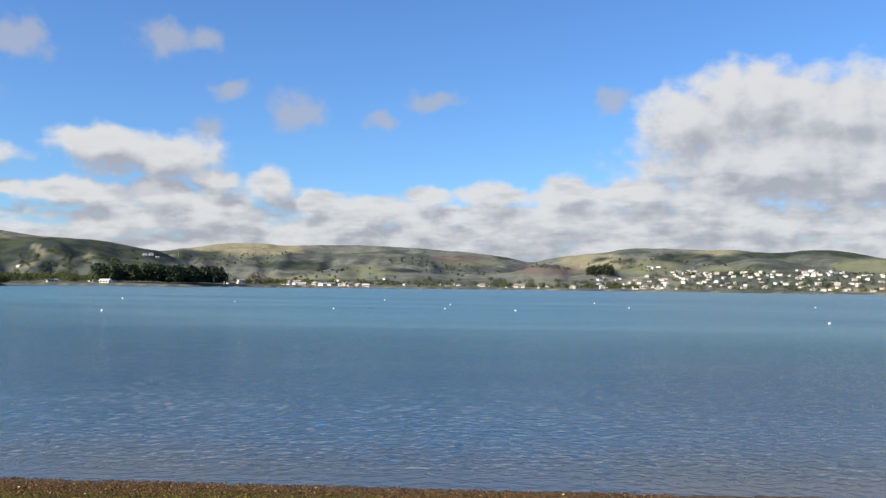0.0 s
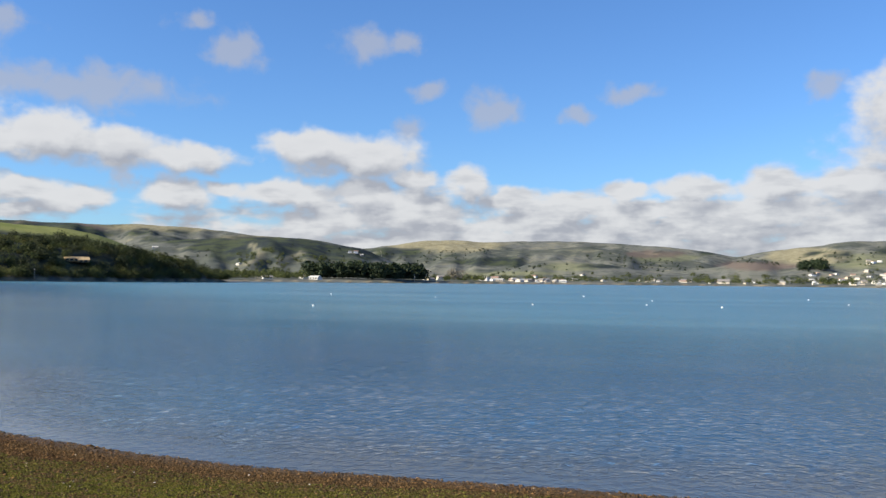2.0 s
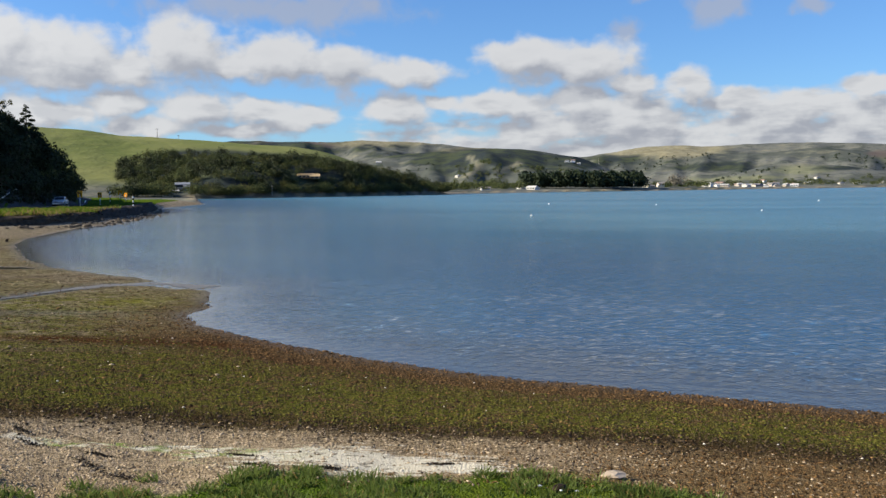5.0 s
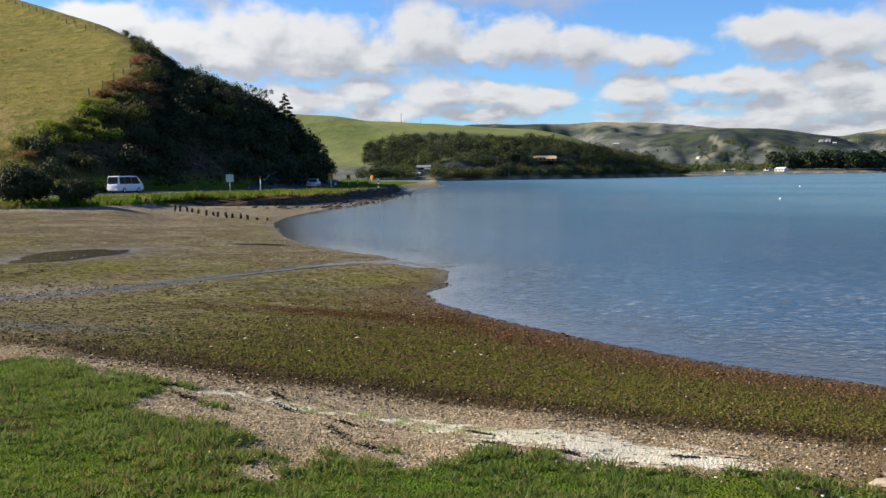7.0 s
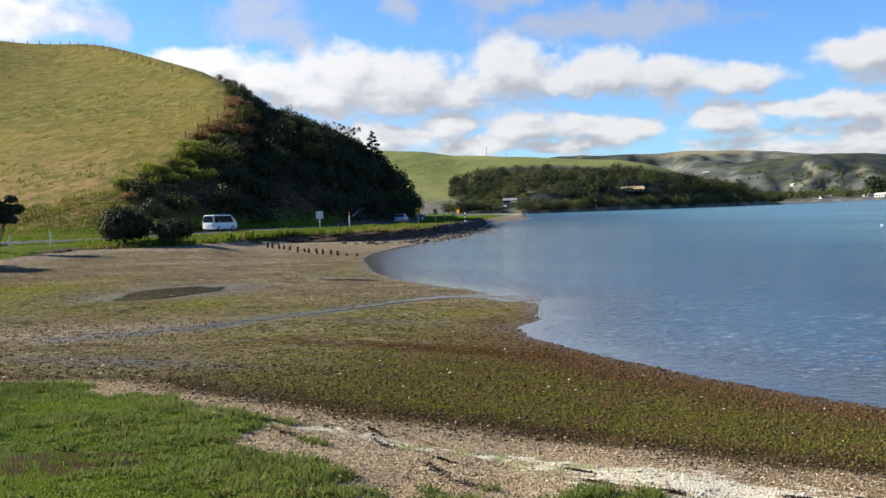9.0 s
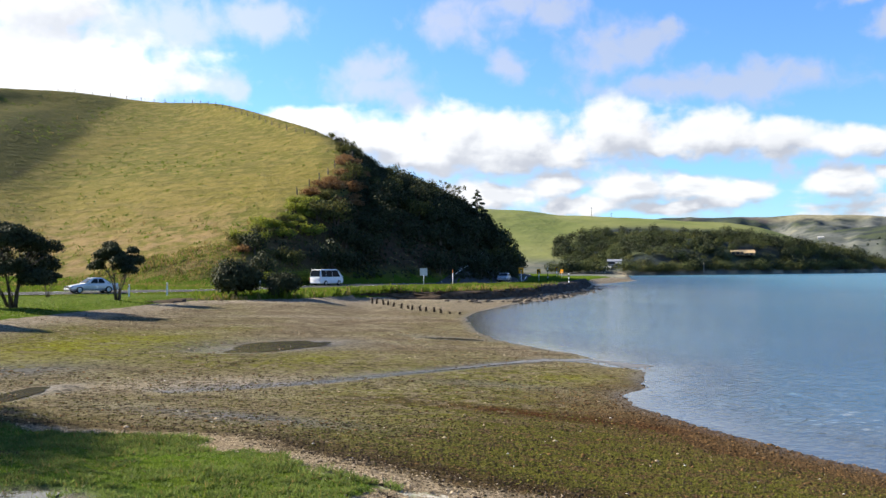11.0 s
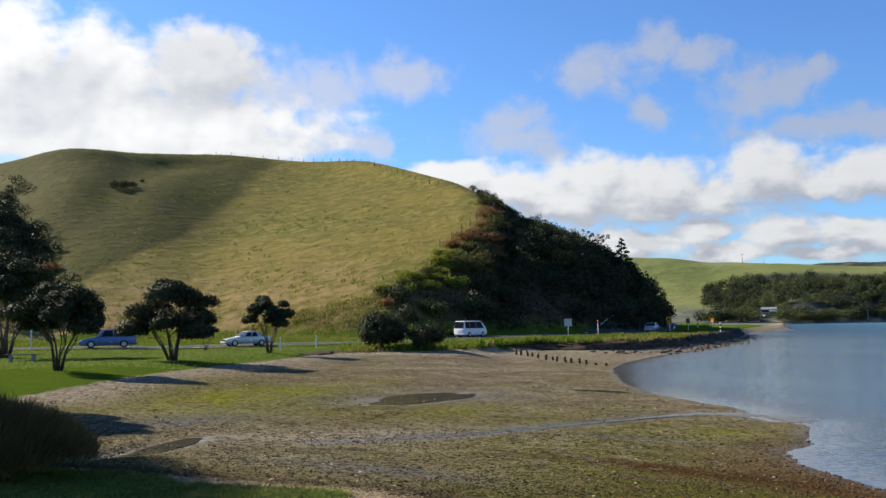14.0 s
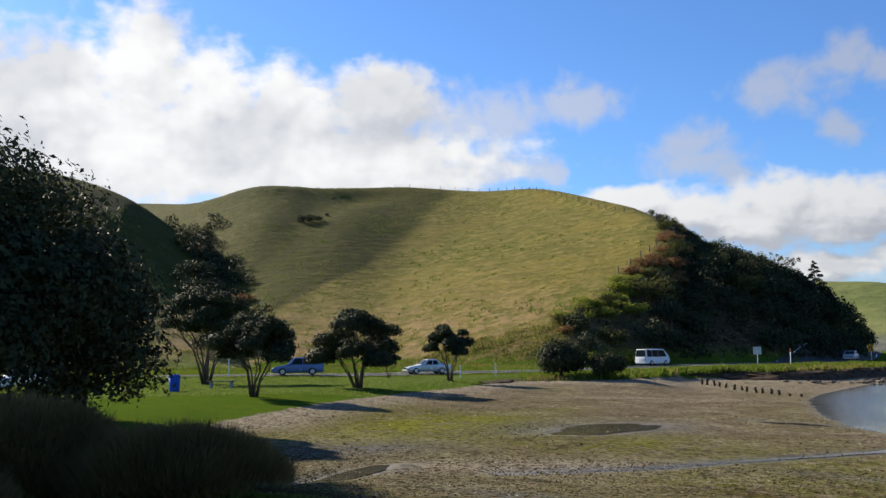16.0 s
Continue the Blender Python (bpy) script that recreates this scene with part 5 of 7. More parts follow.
# the skyline of the bluff's bushes: azimuth and slope
BLUFF_TOP = [(46.9, 0.9), (48.0, 2.0), (48.3, 3.0), (49.2, 3.7), (49.9, 4.2), (50.6, 4.3), (51.1, 4.9), (52.0, 5.2), (52.6, 5.6), (53.5, 6.2), (54.9, 6.6), (56.7, 7.6), (57.7, 8.3), (58.6, 8.4)]


def plant_skyline():
    """Round-headed bushes crowding the bluff's upper edge."""
    rng = np.random.RandomState(19)
    for a in np.arange(47.3, 58.7, 0.42):
        d = float(bend(np.array([a]), HILL, 2)[0]) - 3 - 4 * rng.rand()
        x, y = polar_spot(a, d)
        tall = (3.0 + d * math.tan(radians(float(np.interp(a, *zip(*BLUFF_TOP))))) - height(x, y)) * (0.86 + 0.2 * rng.rand())
        kind = ("dark", "scrub", "dark", "scrub_b", "rust")[rng.randint(5) if a > 53 else rng.randint(4)]
        size = min(max(tall / 0.9, 1.8), 5.0)
        shrub(kind, x, y, size, 360 * rng.rand(), min(max(tall / 0.9 / size, 0.8), 1.5))


plant_skyline()

for a, d, s, kind in ((50.9, 188, 3.6, "scrub"), (62.9, 116, 3.2, "dark"), (62.0, 115, 3.0, "lime"), (60.8, 118, 3.4, "lime"), (63.4, 121, 3.4, "dark"), (61.2, 122, 3.2, "scrub"), (59.6, 121, 3.0, "scrub"),
                      (47.5, 176, 3.6, "dark"), (48.0, 172, 5.4, "scrub_b"), (48.5, 170, 6.6, "dark"), (59.0, 121, 2.6, "lime"), (64.1, 120, 2.2, "rust")):
    shrub(kind, *polar_spot(a, d), s, a * 40, 1.0)


def bare_tree(x, y, tall, seed):
    """A leaning half-dead tree: grey forking limbs with a few tufts left."""
    rng = np.random.RandomState(seed)
    tree = thing("dead_tree", "pale grey half-dead tree on the bluff's skyline", "tree", (x, y, height(x, y) - 0.2))
    paths, tips = [], []

    def grow(p, way, r, n):
        q = p + way * tall * (0.30 if n == 3 else 0.22) * (0.8 + 0.4 * rng.rand())
        paths.append([(*p, r), (*((p + q) / 2 + rng.normal(size=3) * 0.12), r * 0.85), (*q, r * 0.65)])
        if n == 0:
            tips.append(q)
            return
        for _ in range(3):
            w = way + rng.normal(size=3) * 0.55 + np.array([0, 0, 0.12])
            grow(q, w / np.linalg.norm(w), r * 0.62, n - 1)

    for i in range(2):
        grow(np.array([0.5 * i, 0.3 * i, -0.2]), np.array([0.35 * (i - 0.5), 0.1, 0.9]), 0.20, 3)
    v, f = tubes(paths, 5)
    part("trunk", mesh_of("trunk", v, f, (plain("bleached_limbs", (0.30, 0.27, 0.23), 0.9, 0.2, 6.0),)), tree)
    keep = [t for t in tips if rng.rand() < 0.55]
    v, f = leaves(rng, keep, np.full((len(keep), 3), 0.45), 900, 0.28, 0.6, 0.3)
    part("crown", leaf_mesh("crown", v, f, LEAF_BUSH), tree)


bare_tree(*polar_spot(51.6, 190), 6.2, 58)


def conifer(x, y, tall, wide, seed, label):
    rng = np.random.RandomState(seed)
    tree = thing("conifer", label, "tree", (x, y, height(x, y) - 0.1))
    c, r = [], []
    for i in range(26):
        u = (i + 0.5) / 26
        w = 2.4 * i
        rr = wide * 0.5 * (1 - u) ** 0.8 * 0.7
        c.append((rr * math.cos(w), rr * math.sin(w), tall * (0.2 + 0.78 * u)))
        k = wide * (0.05 + 0.17 * (1 - u))
        r.append((k, k, k * 0.45))
    v, f = tubes([[(0, 0, -0.3, 0.22), (0, 0, tall * 0.5, 0.13), (0, 0, tall, 0.02)]])
    part("trunk", mesh_of("trunk", v, f, (BARK,)), tree)
    v, f = leaves(rng, c, r, 3500, 0.45, 0.35, 0.2)
    part("crown", leaf_mesh("crown", v, f, LEAF_PINE), tree)


conifer(*polar_spot(49.6, 172), 9.0, 5.5, 51, "dark upright conifer standing clear of the bluff's skyline")
conifer(*polar_spot(48.9, 170), 6.5, 4.6, 52, "shorter dark conifer on the end of the bluff")

# -- gully scrub and lone bushes on the pasture
for a, d, s, kind in ((80.2, 236, 3.0, "dark"), (79.7, 238, 3.2, "dark"), (79.2, 240, 2.2, "dark"), (78.7, 250, 1.3, "dark")):
    shrub(kind, *polar_spot(a, d), s, a * 30, 0.8)


def gully_scrub():
    rng = np.random.RandomState(9)
    u = rng.rand(260)
    a, d = 84.4 + 3.4 * u + rng.normal(size=260) * 1.0, 132 + 140 * u
    x, y = -0.9 - np.sin(np.radians(a)) * d, 0.85 + np.cos(np.radians(a)) * d
    # Dark leaves stand in for the shade on the spur's side.
    tagged(new("gully_scrub", wood_mesh("gully_scrub", (x, y), LEAF_DARK, 71, 170, 0.12, (1.8, 4.2))), "native scrub filling the hill's steep gully, leaf colour darkened for shade", "scrub", kind="stuff")
    for i in range(10):
        u = rng.rand()
        shrub("rust", *polar_spot(84.2 + 3.0 * u + rng.normal() * 0.8, 150 + 110 * u), 2.6 + 1.6 * rng.rand(), 360 * rng.rand(), 1.0)



# -- woods on the headland and the far shore
def wood_mesh(name, spots, mat, seed, per=80, size=0.26, tall=(5, 9), pine=False):
    """Many crowns of leaf clumps: spots are x, y arrays."""
    rng = np.random.RandomState(seed)
    x, y = spots
    z = land(x, y)[0]
    V = []
    for i in range(len(x)):
        h = tall[0] + (tall[1] - tall[0]) * rng.rand()
        w = h * (0.50 if pine else 0.86) * (0.8 + 0.4 * rng.rand())
        if pine:
            c = [(0, 0, h * 0.32), (w * 0.2, 0, h * 0.56), (-w * 0.15, 0, h * 0.76), (0, w * 0.1, h * 0.9)]
            r = [(w * 0.75, w * 0.75, h * 0.22), (w * 0.7, w * 0.7, h * 0.2), (w * 0.55, w * 0.55, h * 0.16), (w * 0.3, w * 0.3, h * 0.12)]
        else:
            c = [(0, 0, h * 0.55), (w * 0.35, w * 0.1, h * 0.45), (-w * 0.3, w * 0.2, h * 0.42), (0.1 * w, -w * 0.32, h * 0.5)]
            r = [(w * 0.55, w * 0.55, h * 0.42), (w * 0.45, w * 0.45, h * 0.36), (w * 0.42, w * 0.42, h * 0.36), (w * 0.42, w * 0.42, h * 0.34)]
        v, _ = leaves(rng, c, r, per, h * size, 0.7, 0.55, flat_base=-0.9)
        V.append(v + np.array([x[i], y[i], z[i] - 0.2]))
    v = np.concatenate(V)
    return leaf_mesh(name, v, np.arange(len(v)).reshape(-1, 4), mat)


def headland_wood():
    rng = np.random.RandomState(61)
    n = 9000
    a, d = 24.5 + 22.5 * rng.rand(n), 560 + 260 * rng.rand(n)
    x, y = -np.sin(np.radians(a)) * d, np.cos(np.radians(a)) * d
    z, q = land(x, y)
    clear = (np.hypot((a - 33.8) / 0.5, (d - 630) / 14) < 1) | (np.hypot((a - 41.6) / 0.7, (d - 590) / 18) < 1)
    ok = q["away"] & (q["shore"] > 1.2) & (d < 800) & ((q["head"] > 0.1) | (q["shore"] < 24)) & ~clear & (a < 45.2)
    idx = np.nonzero(ok)[0]
    fringe = idx[q["shore"][idx] < 9][:230]
    idx = np.concatenate([idx[q["shore"][idx] >= 9][:980], fringe])
    tone = 0.7 * lump(x[idx] * 0.022, y[idx] * 0.022, 3) + 0.45 * rng.normal(size=len(idx))
    for name, m, mat, seed, tall, lab in (("headland_wood", (tone > -0.3) & (tone < 0.42), LEAF_WOOD, 62, (4.2, 9.0), "native woodland of mixed greens covering the headland"),
                                          ("dark_wood", tone <= -0.3, LEAF_DARK, 69, (4.5, 10.0), "dark green woodland crowns on the headland"), ("pale_wood", tone >= 0.42, LEAF_MOSS, 70, (3.4, 6.6), "yellowish scrub between the headland's trees")):
        ob = new(name, wood_mesh(name, (x[idx][m], y[idx][m]), mat, seed, 300, 0.09, tall))
        tagged(ob, lab, "woodland", kind="stuff")
    big = idx[:980:16]
    ob = new("headland_trees", wood_mesh("headland_trees", (x[big], y[big]), LEAF_DARK, 63, 420, 0.085, (8, 11.5)))
    tagged(ob, "larger dark trees standing above the headland woodland", "woodland", kind="stuff")


gully_scrub()
headland_wood()


def far_trees():
    rng = np.random.RandomState(64)

    def belt(a0, a1, d0, d1, n):
        a, d = a0 + (a1 - a0) * rng.rand(n), d0 + (d1 - d0) * rng.rand(n)
        return -np.sin(np.radians(a)) * d, np.cos(np.radians(a)) * d

    def onland(p, least=6):
        q = land(*p)[1]
        ok = (q["shore"] > least) & q["away"]
        return p[0][ok], p[1][ok]

    x, y = onland(belt(13.4, 20.6, 1080, 1160, 260), 14)
    tagged(new("pine_belt", wood_mesh("pine_belt", (x, y), LEAF_PINE, 65, 110, 0.15, (15, 22), True)), "dark belt of tall pines along the far shore", "woodland", kind="stuff")
    spots = [belt(20.5, 25.5, 930, 1200, 120), belt(9.6, 13.3, 1150, 1300, 45), belt(-4, 9.5, 1340, 1800, 130), belt(-12, -3, 1560, 1760, 110), belt(-27, -12, 1640, 1980, 170), belt(15, 25, 1250, 1900, 200), belt(-20, -14, 1580, 1640, 60)]
    x, y = onland((np.concatenate([s[0] for s in spots]), np.concatenate([s[1] for s in spots])), 8)
    tagged(new("far_trees", wood_mesh("far_trees", (x, y), LEAF_WOOD, 66, 90, 0.17, (5, 11))), "scattered shelter trees among houses and fields across the water", "woodland", kind="stuff")
    x, y = onland(belt(-10.3, -9.0, 1880, 1990, 60))
    tagged(new("far_copse", wood_mesh("far_copse", (x, y), LEAF_PINE, 67, 80, 0.18, (12, 18))), "small dark plantation on a far slope", "woodland", kind="stuff")
    n = 9000
    a, d = -27 + 72 * rng.rand(n), 1500 + 2000 * rng.rand(n) ** 0.8
    x, y = -np.sin(np.radians(a)) * d, np.cos(np.radians(a)) * d
    q = land(x, y)[1]
    ok = q["away"] & (q["shore"] > 60) & (q["green"] < 0.05) & (lump(x * 0.0042 + 5, y * 0.0042, 4) + 0.12 * rng.normal(size=n) > 0.22) & (d < 2800)
    x, y = x[ok][:2300], y[ok][:2300]
    tagged(new("hill_scrub", wood_mesh("hill_scrub", (x, y), LEAF_PINE, 73, 26, 0.34, (3.5, 7.5))), "dark bush and shelter belts in patches over the far hills", "woodland", kind="stuff")
    p = polar_spot(11.6, 1215)
    tagged(new("willow", wood_mesh("willow", (np.array([p[0], p[0] + 6]), np.array([p[1], p[1] + 3])), LEAF_PALE, 68, 300, 0.12, (17, 19))), "round golden-brown tree on the far shore", "woodland", kind="stuff")


far_trees()

# ---- built things: road, signs, fences, vehicles ----
ASPHALT = plain("asphalt", (0.075, 0.075, 0.075), 0.95, 0.2, 1.5)
CONCRETE = plain("weathered_concrete", (0.36, 0.34, 0.30), 0.9, 0.2, 3.0, bump=0.4)
WALL_STONE = plain("dark_sea_wall_stone", (0.055, 0.048, 0.042), 0.95, 0.3, 3.0, bump=0.6)
EARTH = plain("bank_earth", (0.075, 0.055, 0.038), 1.0, 0.3, 2.0, bump=0.8)
WHITE = plain("white_paint", (0.78, 0.78, 0.76), 0.45, 0.06, 4.0)
BLACK = plain("black_paint", (0.015, 0.015, 0.015), 0.5, 0.1, 4.0)
ORANGE = plain("orange_yellow_sheet", (0.85, 0.36, 0.02), 0.5, 0.05, 3.0)
ALLOY = plain("bare_aluminium", (0.55, 0.55, 0.54), 0.5, 0.08, 5.0, 0.3)
STEEL = plain("galvanised_steel", (0.45, 0.45, 0.44), 0.5, 0.1, 8.0, 0.6)
RED = plain("red_reflector", (0.55, 0.05, 0.02), 0.4, 0.05)
TIMBER = plain("grey_timber", (0.17, 0.145, 0.115), 0.95, 0.3, 8.0, bump=0.5)
ROTTEN = plain("rotten_wood", (0.045, 0.033, 0.024), 0.95, 0.35, 9.0, bump=0.6)
BLUE_BIN = plain("blue_plastic", (0.03, 0.10, 0.42), 0.5, 0.1, 3.0)
TYRE = plain("tyre_rubber", (0.018, 0.018, 0.018), 0.85, 0.1, 12.0)
GLASS = plain("dark_car_glass", (0.015, 0.018, 0.022), 0.06, 0.05, 2.0, bump=0.0)
PAINT_WHITE = plain("white_car_paint", (0.80, 0.80, 0.80), 0.22, 0.03, 2.0, bump=0.0)
PAINT_BLUE = plain("blue_grey_car_paint", (0.13, 0.19, 0.36), 0.25, 0.05, 2.0, 0.35, bump=0.0)
PAINT_SILVER = plain("silver_car_paint", (0.55, 0.57, 0.60), 0.25, 0.04, 2.0, 0.4, bump=0.0)
LAMP_RED = plain("red_lamp_glass", (0.45, 0.02, 0.02), 0.2, 0.03)
LAMP_CLEAR = plain("clear_lamp_glass", (0.75, 0.77, 0.78), 0.12, 0.03)
RIM = plain("alloy_rim", (0.5, 0.5, 0.5), 0.35, 0.08, 6.0, 0.6)


def boxes(specs, bevel=0.0):
    """One mesh of bevelled boxes: (cx, cy, cz, sx, sy, sz)."""
    bm = bmesh.new()
    for cx, cy, cz, sx, sy, sz in specs:
        bmesh.ops.create_cube(bm, size=1.0, matrix=Matrix.Translation((cx, cy, cz)) @ Matrix.Diagonal((sx, sy, sz, 1)))
    if bevel:
        bmesh.ops.bevel(bm, geom=list(bm.edges), offset=bevel, segments=2, affect="EDGES", profile=0.5)
    return bm


def to_mesh(name, bm, mat):
    me = bpy.data.meshes.new(name)
    bm.to_mesh(me)
    bm.free()
    me.materials.append(mat)
    return me


def box_part(name, specs, mat, parent, bevel=0.01, label=""):
    return part(name, to_mesh(name, boxes(specs, bevel), mat), parent, label)


def rod(name, p0, p1, r, mat, parent, sides=10, r1=None, label=""):
    v, f = tubes([[(*p0, r), (*p1, r if r1 is None else r1)]], sides)
    return part(name, smooth(mesh_of(name, v, f, (mat,))), parent, label)


ROAD = [(-150, -75), (-125, -45), (-103, -18), (-93, 2), (-89, 18), (-89, 33), (-92.5, 47), (-98, 62), (-103.5, 77), (-109.5, 92), (-119, 106), (-133, 121), (-152, 140), (-178, 165), (-215, 200)]


def spline(points, gap):
    p = np.array(points, float)
    out = []
    for i in range(len(p) - 1):
        a, b, c, d = p[max(i - 1, 0)], p[i], p[i + 1], p[min(i + 2, len(p) - 1)]
        n = max(2, int(np.linalg.norm(c - b) / gap))
        for j in range(n):
            t = j / n
            out.append(0.5 * (2 * b + (c - a) * t + (2 * a - 5 * b + 4 * c - d) * t * t + (3 * b - a - 3 * c + d) * t ** 3))
    out.append(p[-1])
    return np.array(out)


def ribbon(name, points, half, lift, mat, camber=0.0, gap=2.0, cross=7):
    c = spline(points, gap)
    t = np.gradient(c, axis=0)
    t /= np.linalg.norm(t, axis=1)[:, None]
    nrm = np.stack([-t[:, 1], t[:, 0]], 1)
    offs = np.linspace(-half, half, cross)
    x = c[:, 0:1] + nrm[:, 0:1] * offs
    y = c[:, 1:2] + nrm[:, 1:2] * offs
    z = land(x.ravel(), y.ravel())[0].reshape(x.shape) + lift + camber * (1 - np.abs(offs / half))
    v = np.stack([x, y, z], -1).reshape(-1, 3)
    f = [(i * cross + j, i * cross + j + 1, (i + 1) * cross + j + 1, (i + 1) * cross + j) for i in range(len(c) - 1) for j in range(cross - 1)]
    return smooth(mesh_of(name, v.tolist(), f, (mat,)))


tagged(new("road", ribbon("road", ROAD, 3.6, 0.06, ASPHALT, 0.06)), "two-lane asphalt road along the shore", "road", kind="structure")
line = spline(ROAD, 2.0)
for off in (-3.25, 3.25):
    t_ = np.gradient(line, axis=0)
    t_ /= np.linalg.norm(t_, axis=1)[:, None]
    shift = line + np.stack([-t_[:, 1], t_[:, 0]], 1) * off
    tagged(new("road_edge_line", ribbon("road_edge_line", [tuple(p) for p in shift[::3]], 0.06, 0.085, WHITE, 0.0, 3.0, 2)), "white painted edge line on the asphalt", "road marking", kind="structure")


def bank_face(name, points, low, high, mat, label, seed, rugged=0.25, gap=0.7):
    """A steep rough face along a line: eroded bank or rubble wall."""
    rng = np.random.RandomState(seed)
    c = spline(points, gap)
    t = np.gradient(c, axis=0)
    t /= np.linalg.norm(t, axis=1)[:, None]
    nrm = np.stack([t[:, 1], -t[:, 0]], 1)
    rows = 7
    v = []
    for i, p in enumerate(c):
        top = height(p[0] - nrm[i, 0] * 1.5, p[1] - nrm[i, 1] * 1.5) + high
        for j in range(rows):
            u = j / (rows - 1)
            out = 1.0 * (1 - u) ** 1.4 + rugged * (rng.rand() - 0.5) * (0 < j < rows - 1) + 0.25 * math.sin(i * 0.35 + seed) + (-0.9 if j == rows - 1 else 0)
            v.append((p[0] + nrm[i, 0] * out, p[1] + nrm[i, 1] * out, low + (top - low) * u ** 0.8 + 0.08 * rng.normal() * (0 < j < rows - 1)))
    f = [(i * rows + j, (i + 1) * rows + j, (i + 1) * rows + j + 1, i * rows + j + 1) for i in range(len(c) - 1) for j in range(rows - 1)]
    return tagged(new(name, mesh_of(name, v, f, (mat,))), label, "bank", kind="structure")


bank_face("earth_bank", [(-78.0, 50.5), (-75, 54), (-72, 57.3), (-71.6, 61), (-72.8, 65.6), (-76, 71), (-80.6, 78)], 0.3, 0.10, EARTH, "eroded dark earth bank under the roadside turf", 3, 0.5)
bank_face("sea_wall", [(-80.6, 78), (-86, 86), (-91, 93), (-100, 104.5), (-110, 116.5), (-119, 127), (-128, 137)], 0.2, 0.35, WALL_STONE, "dark rubble sea wall below the road", 4, 0.35)
bank_face("creek_bank", [(-63.5, 24.8), (-66.3, 27.4), (-68.4, 29.4), (-67.4, 31.6)], 0.3, 0.05, EARTH, "undercut dark earth bank at the creek mouth", 5, 0.4, 0.35)


def rocks(name, spots, mat, label, seed):
    rng = np.random.RandomState(seed)
    V, F = [], []
    for x, y, s in spots:
        bm = bmesh.new()
        bmesh.ops.create_icosphere(bm, subdivisions=1, radius=1.0)
        base, z = len(V), height(x, y)
        k = np.array([s * (0.8 + 0.6 * rng.rand()), s * (0.7 + 0.5 * rng.rand()), s * (0.45 + 0.3 * rng.rand())])
        w = rng.rand() * 6.3
        for p in bm.verts:
            q = np.array(p.co) * k * (0.8 + 0.4 * rng.rand())
            V.append((x + q[0] * math.cos(w) - q[1] * math.sin(w), y + q[0] * math.sin(w) + q[1] * math.cos(w), z + q[2] + 0.1 * s))
        F += [tuple(base + p.index for p in f.verts) for f in bm.faces]
        bm.free()
    return tagged(new(name, mesh_of(name, V, F, (mat,))), label, "rocks", kind="stuff")


def toe_rocks():
    rng = np.random.RandomState(8)
    c = spline([(-70.5, 57), (-71, 65), (-79, 78), (-90, 94), (-108, 117), (-126, 138)], 0.8)
    out = [(p[0] + 1.5 + rng.normal() * 1.1 + 0.9, p[1] - 1.0 + rng.normal() * 1.1, 0.12 + 0.22 * rng.rand() ** 2) for p in c for _ in range(3)]
    rocks("bank_rubble", out, plain("grey_rubble", (0.115, 0.095, 0.072), 0.95, 0.35, 3.0), "grey rubble strewn along the foot of the bank", 9)


toe_rocks()


# -- old mooring stumps across the flat
def stump(x, y, tall, r, seed):
    rng = np.random.RandomState(seed)
    z = height(x, y)
    v, f = tubes([[(0, 0, -0.1, r * 1.1), (0.02, 0, tall * 0.5, r), (0.03 * rng.normal(), 0.03 * rng.normal(), tall * 0.9, r * 0.9), (0.04 * rng.normal(), 0.04 * rng.normal(), tall, r * 0.55)]], 8)
    ob = new("stump", mesh_of("stump", v, f, (ROTTEN,)))
    ob.matrix_basis = pose(x, y, z, 4 * rng.normal(), 4 * rng.normal(), rng.rand() * 360)
    return tagged(ob, "rotten black wooden stump standing in the mud", "stump", "row of stumps")


for i, (x, y, h) in enumerate([(-68.6, 46.2, 0.55), (-67.6, 46.0, 0.6), (-66.4, 45.9, 0.55), (-65.6, 45.8, 0.4), (-63.6, 45.0, 0.42), (-61.0, 43.9, 0.5), (-60.3, 44.1, 0.35), (-58.7, 43.3, 0.45), (-57.3, 43.1, 0.5),
                               (-56.5, 43.0, 0.42), (-55.4, 42.9, 0.45), (-54.2, 42.6, 0.38), (-53.0, 42.5, 0.2), (-52.1, 42.7, 0.22)]):
    stump(x, y, h * 0.8, 0.09, i)


# -- road signs
def sign_back(x, y, turn):
    s = thing("road_sign", "grey back of a two-panel road sign on a post", "road sign", (x, y, height(x, y)), turn)
    rod("post", (0, 0, -0.2), (0, 0, 2.25), 0.045, WHITE, s, label="white tubular post")
    box_part("panel", [(-0.24, -0.07, 1.78, 0.46, 0.012, 0.92)], ALLOY, s, 0.004, "bare aluminium panel")
    box_part("panel", [(0.24, -0.07, 1.78, 0.46, 0.012, 0.92)], ALLOY, s, 0.004, "bare aluminium panel")
    for z in (1.5, 2.05):
        box_part("bracket", [(0, -0.045, z, 0.9, 0.03, 0.05)], STEEL, s, 0.004)
    return s


sign_back(-94.7, 71.6, 53)


def marker_pole(x, y, tall=2.05):
    s = thing("marker_pole", "slim white pole with an orange-red top beside the road", "pole", (x, y, height(x, y)))
    rod("shaft", (0, 0, -0.2), (0, 0, tall - 0.45), 0.05, WHITE, s)
    rod("top", (0, 0, tall - 0.45), (0, 0, tall), 0.052, plain("faded_orange_paint", (0.62, 0.20, 0.08), 0.6), s, label="orange-red painted top")
    return s


marker_pole(-94.5, 76.2)


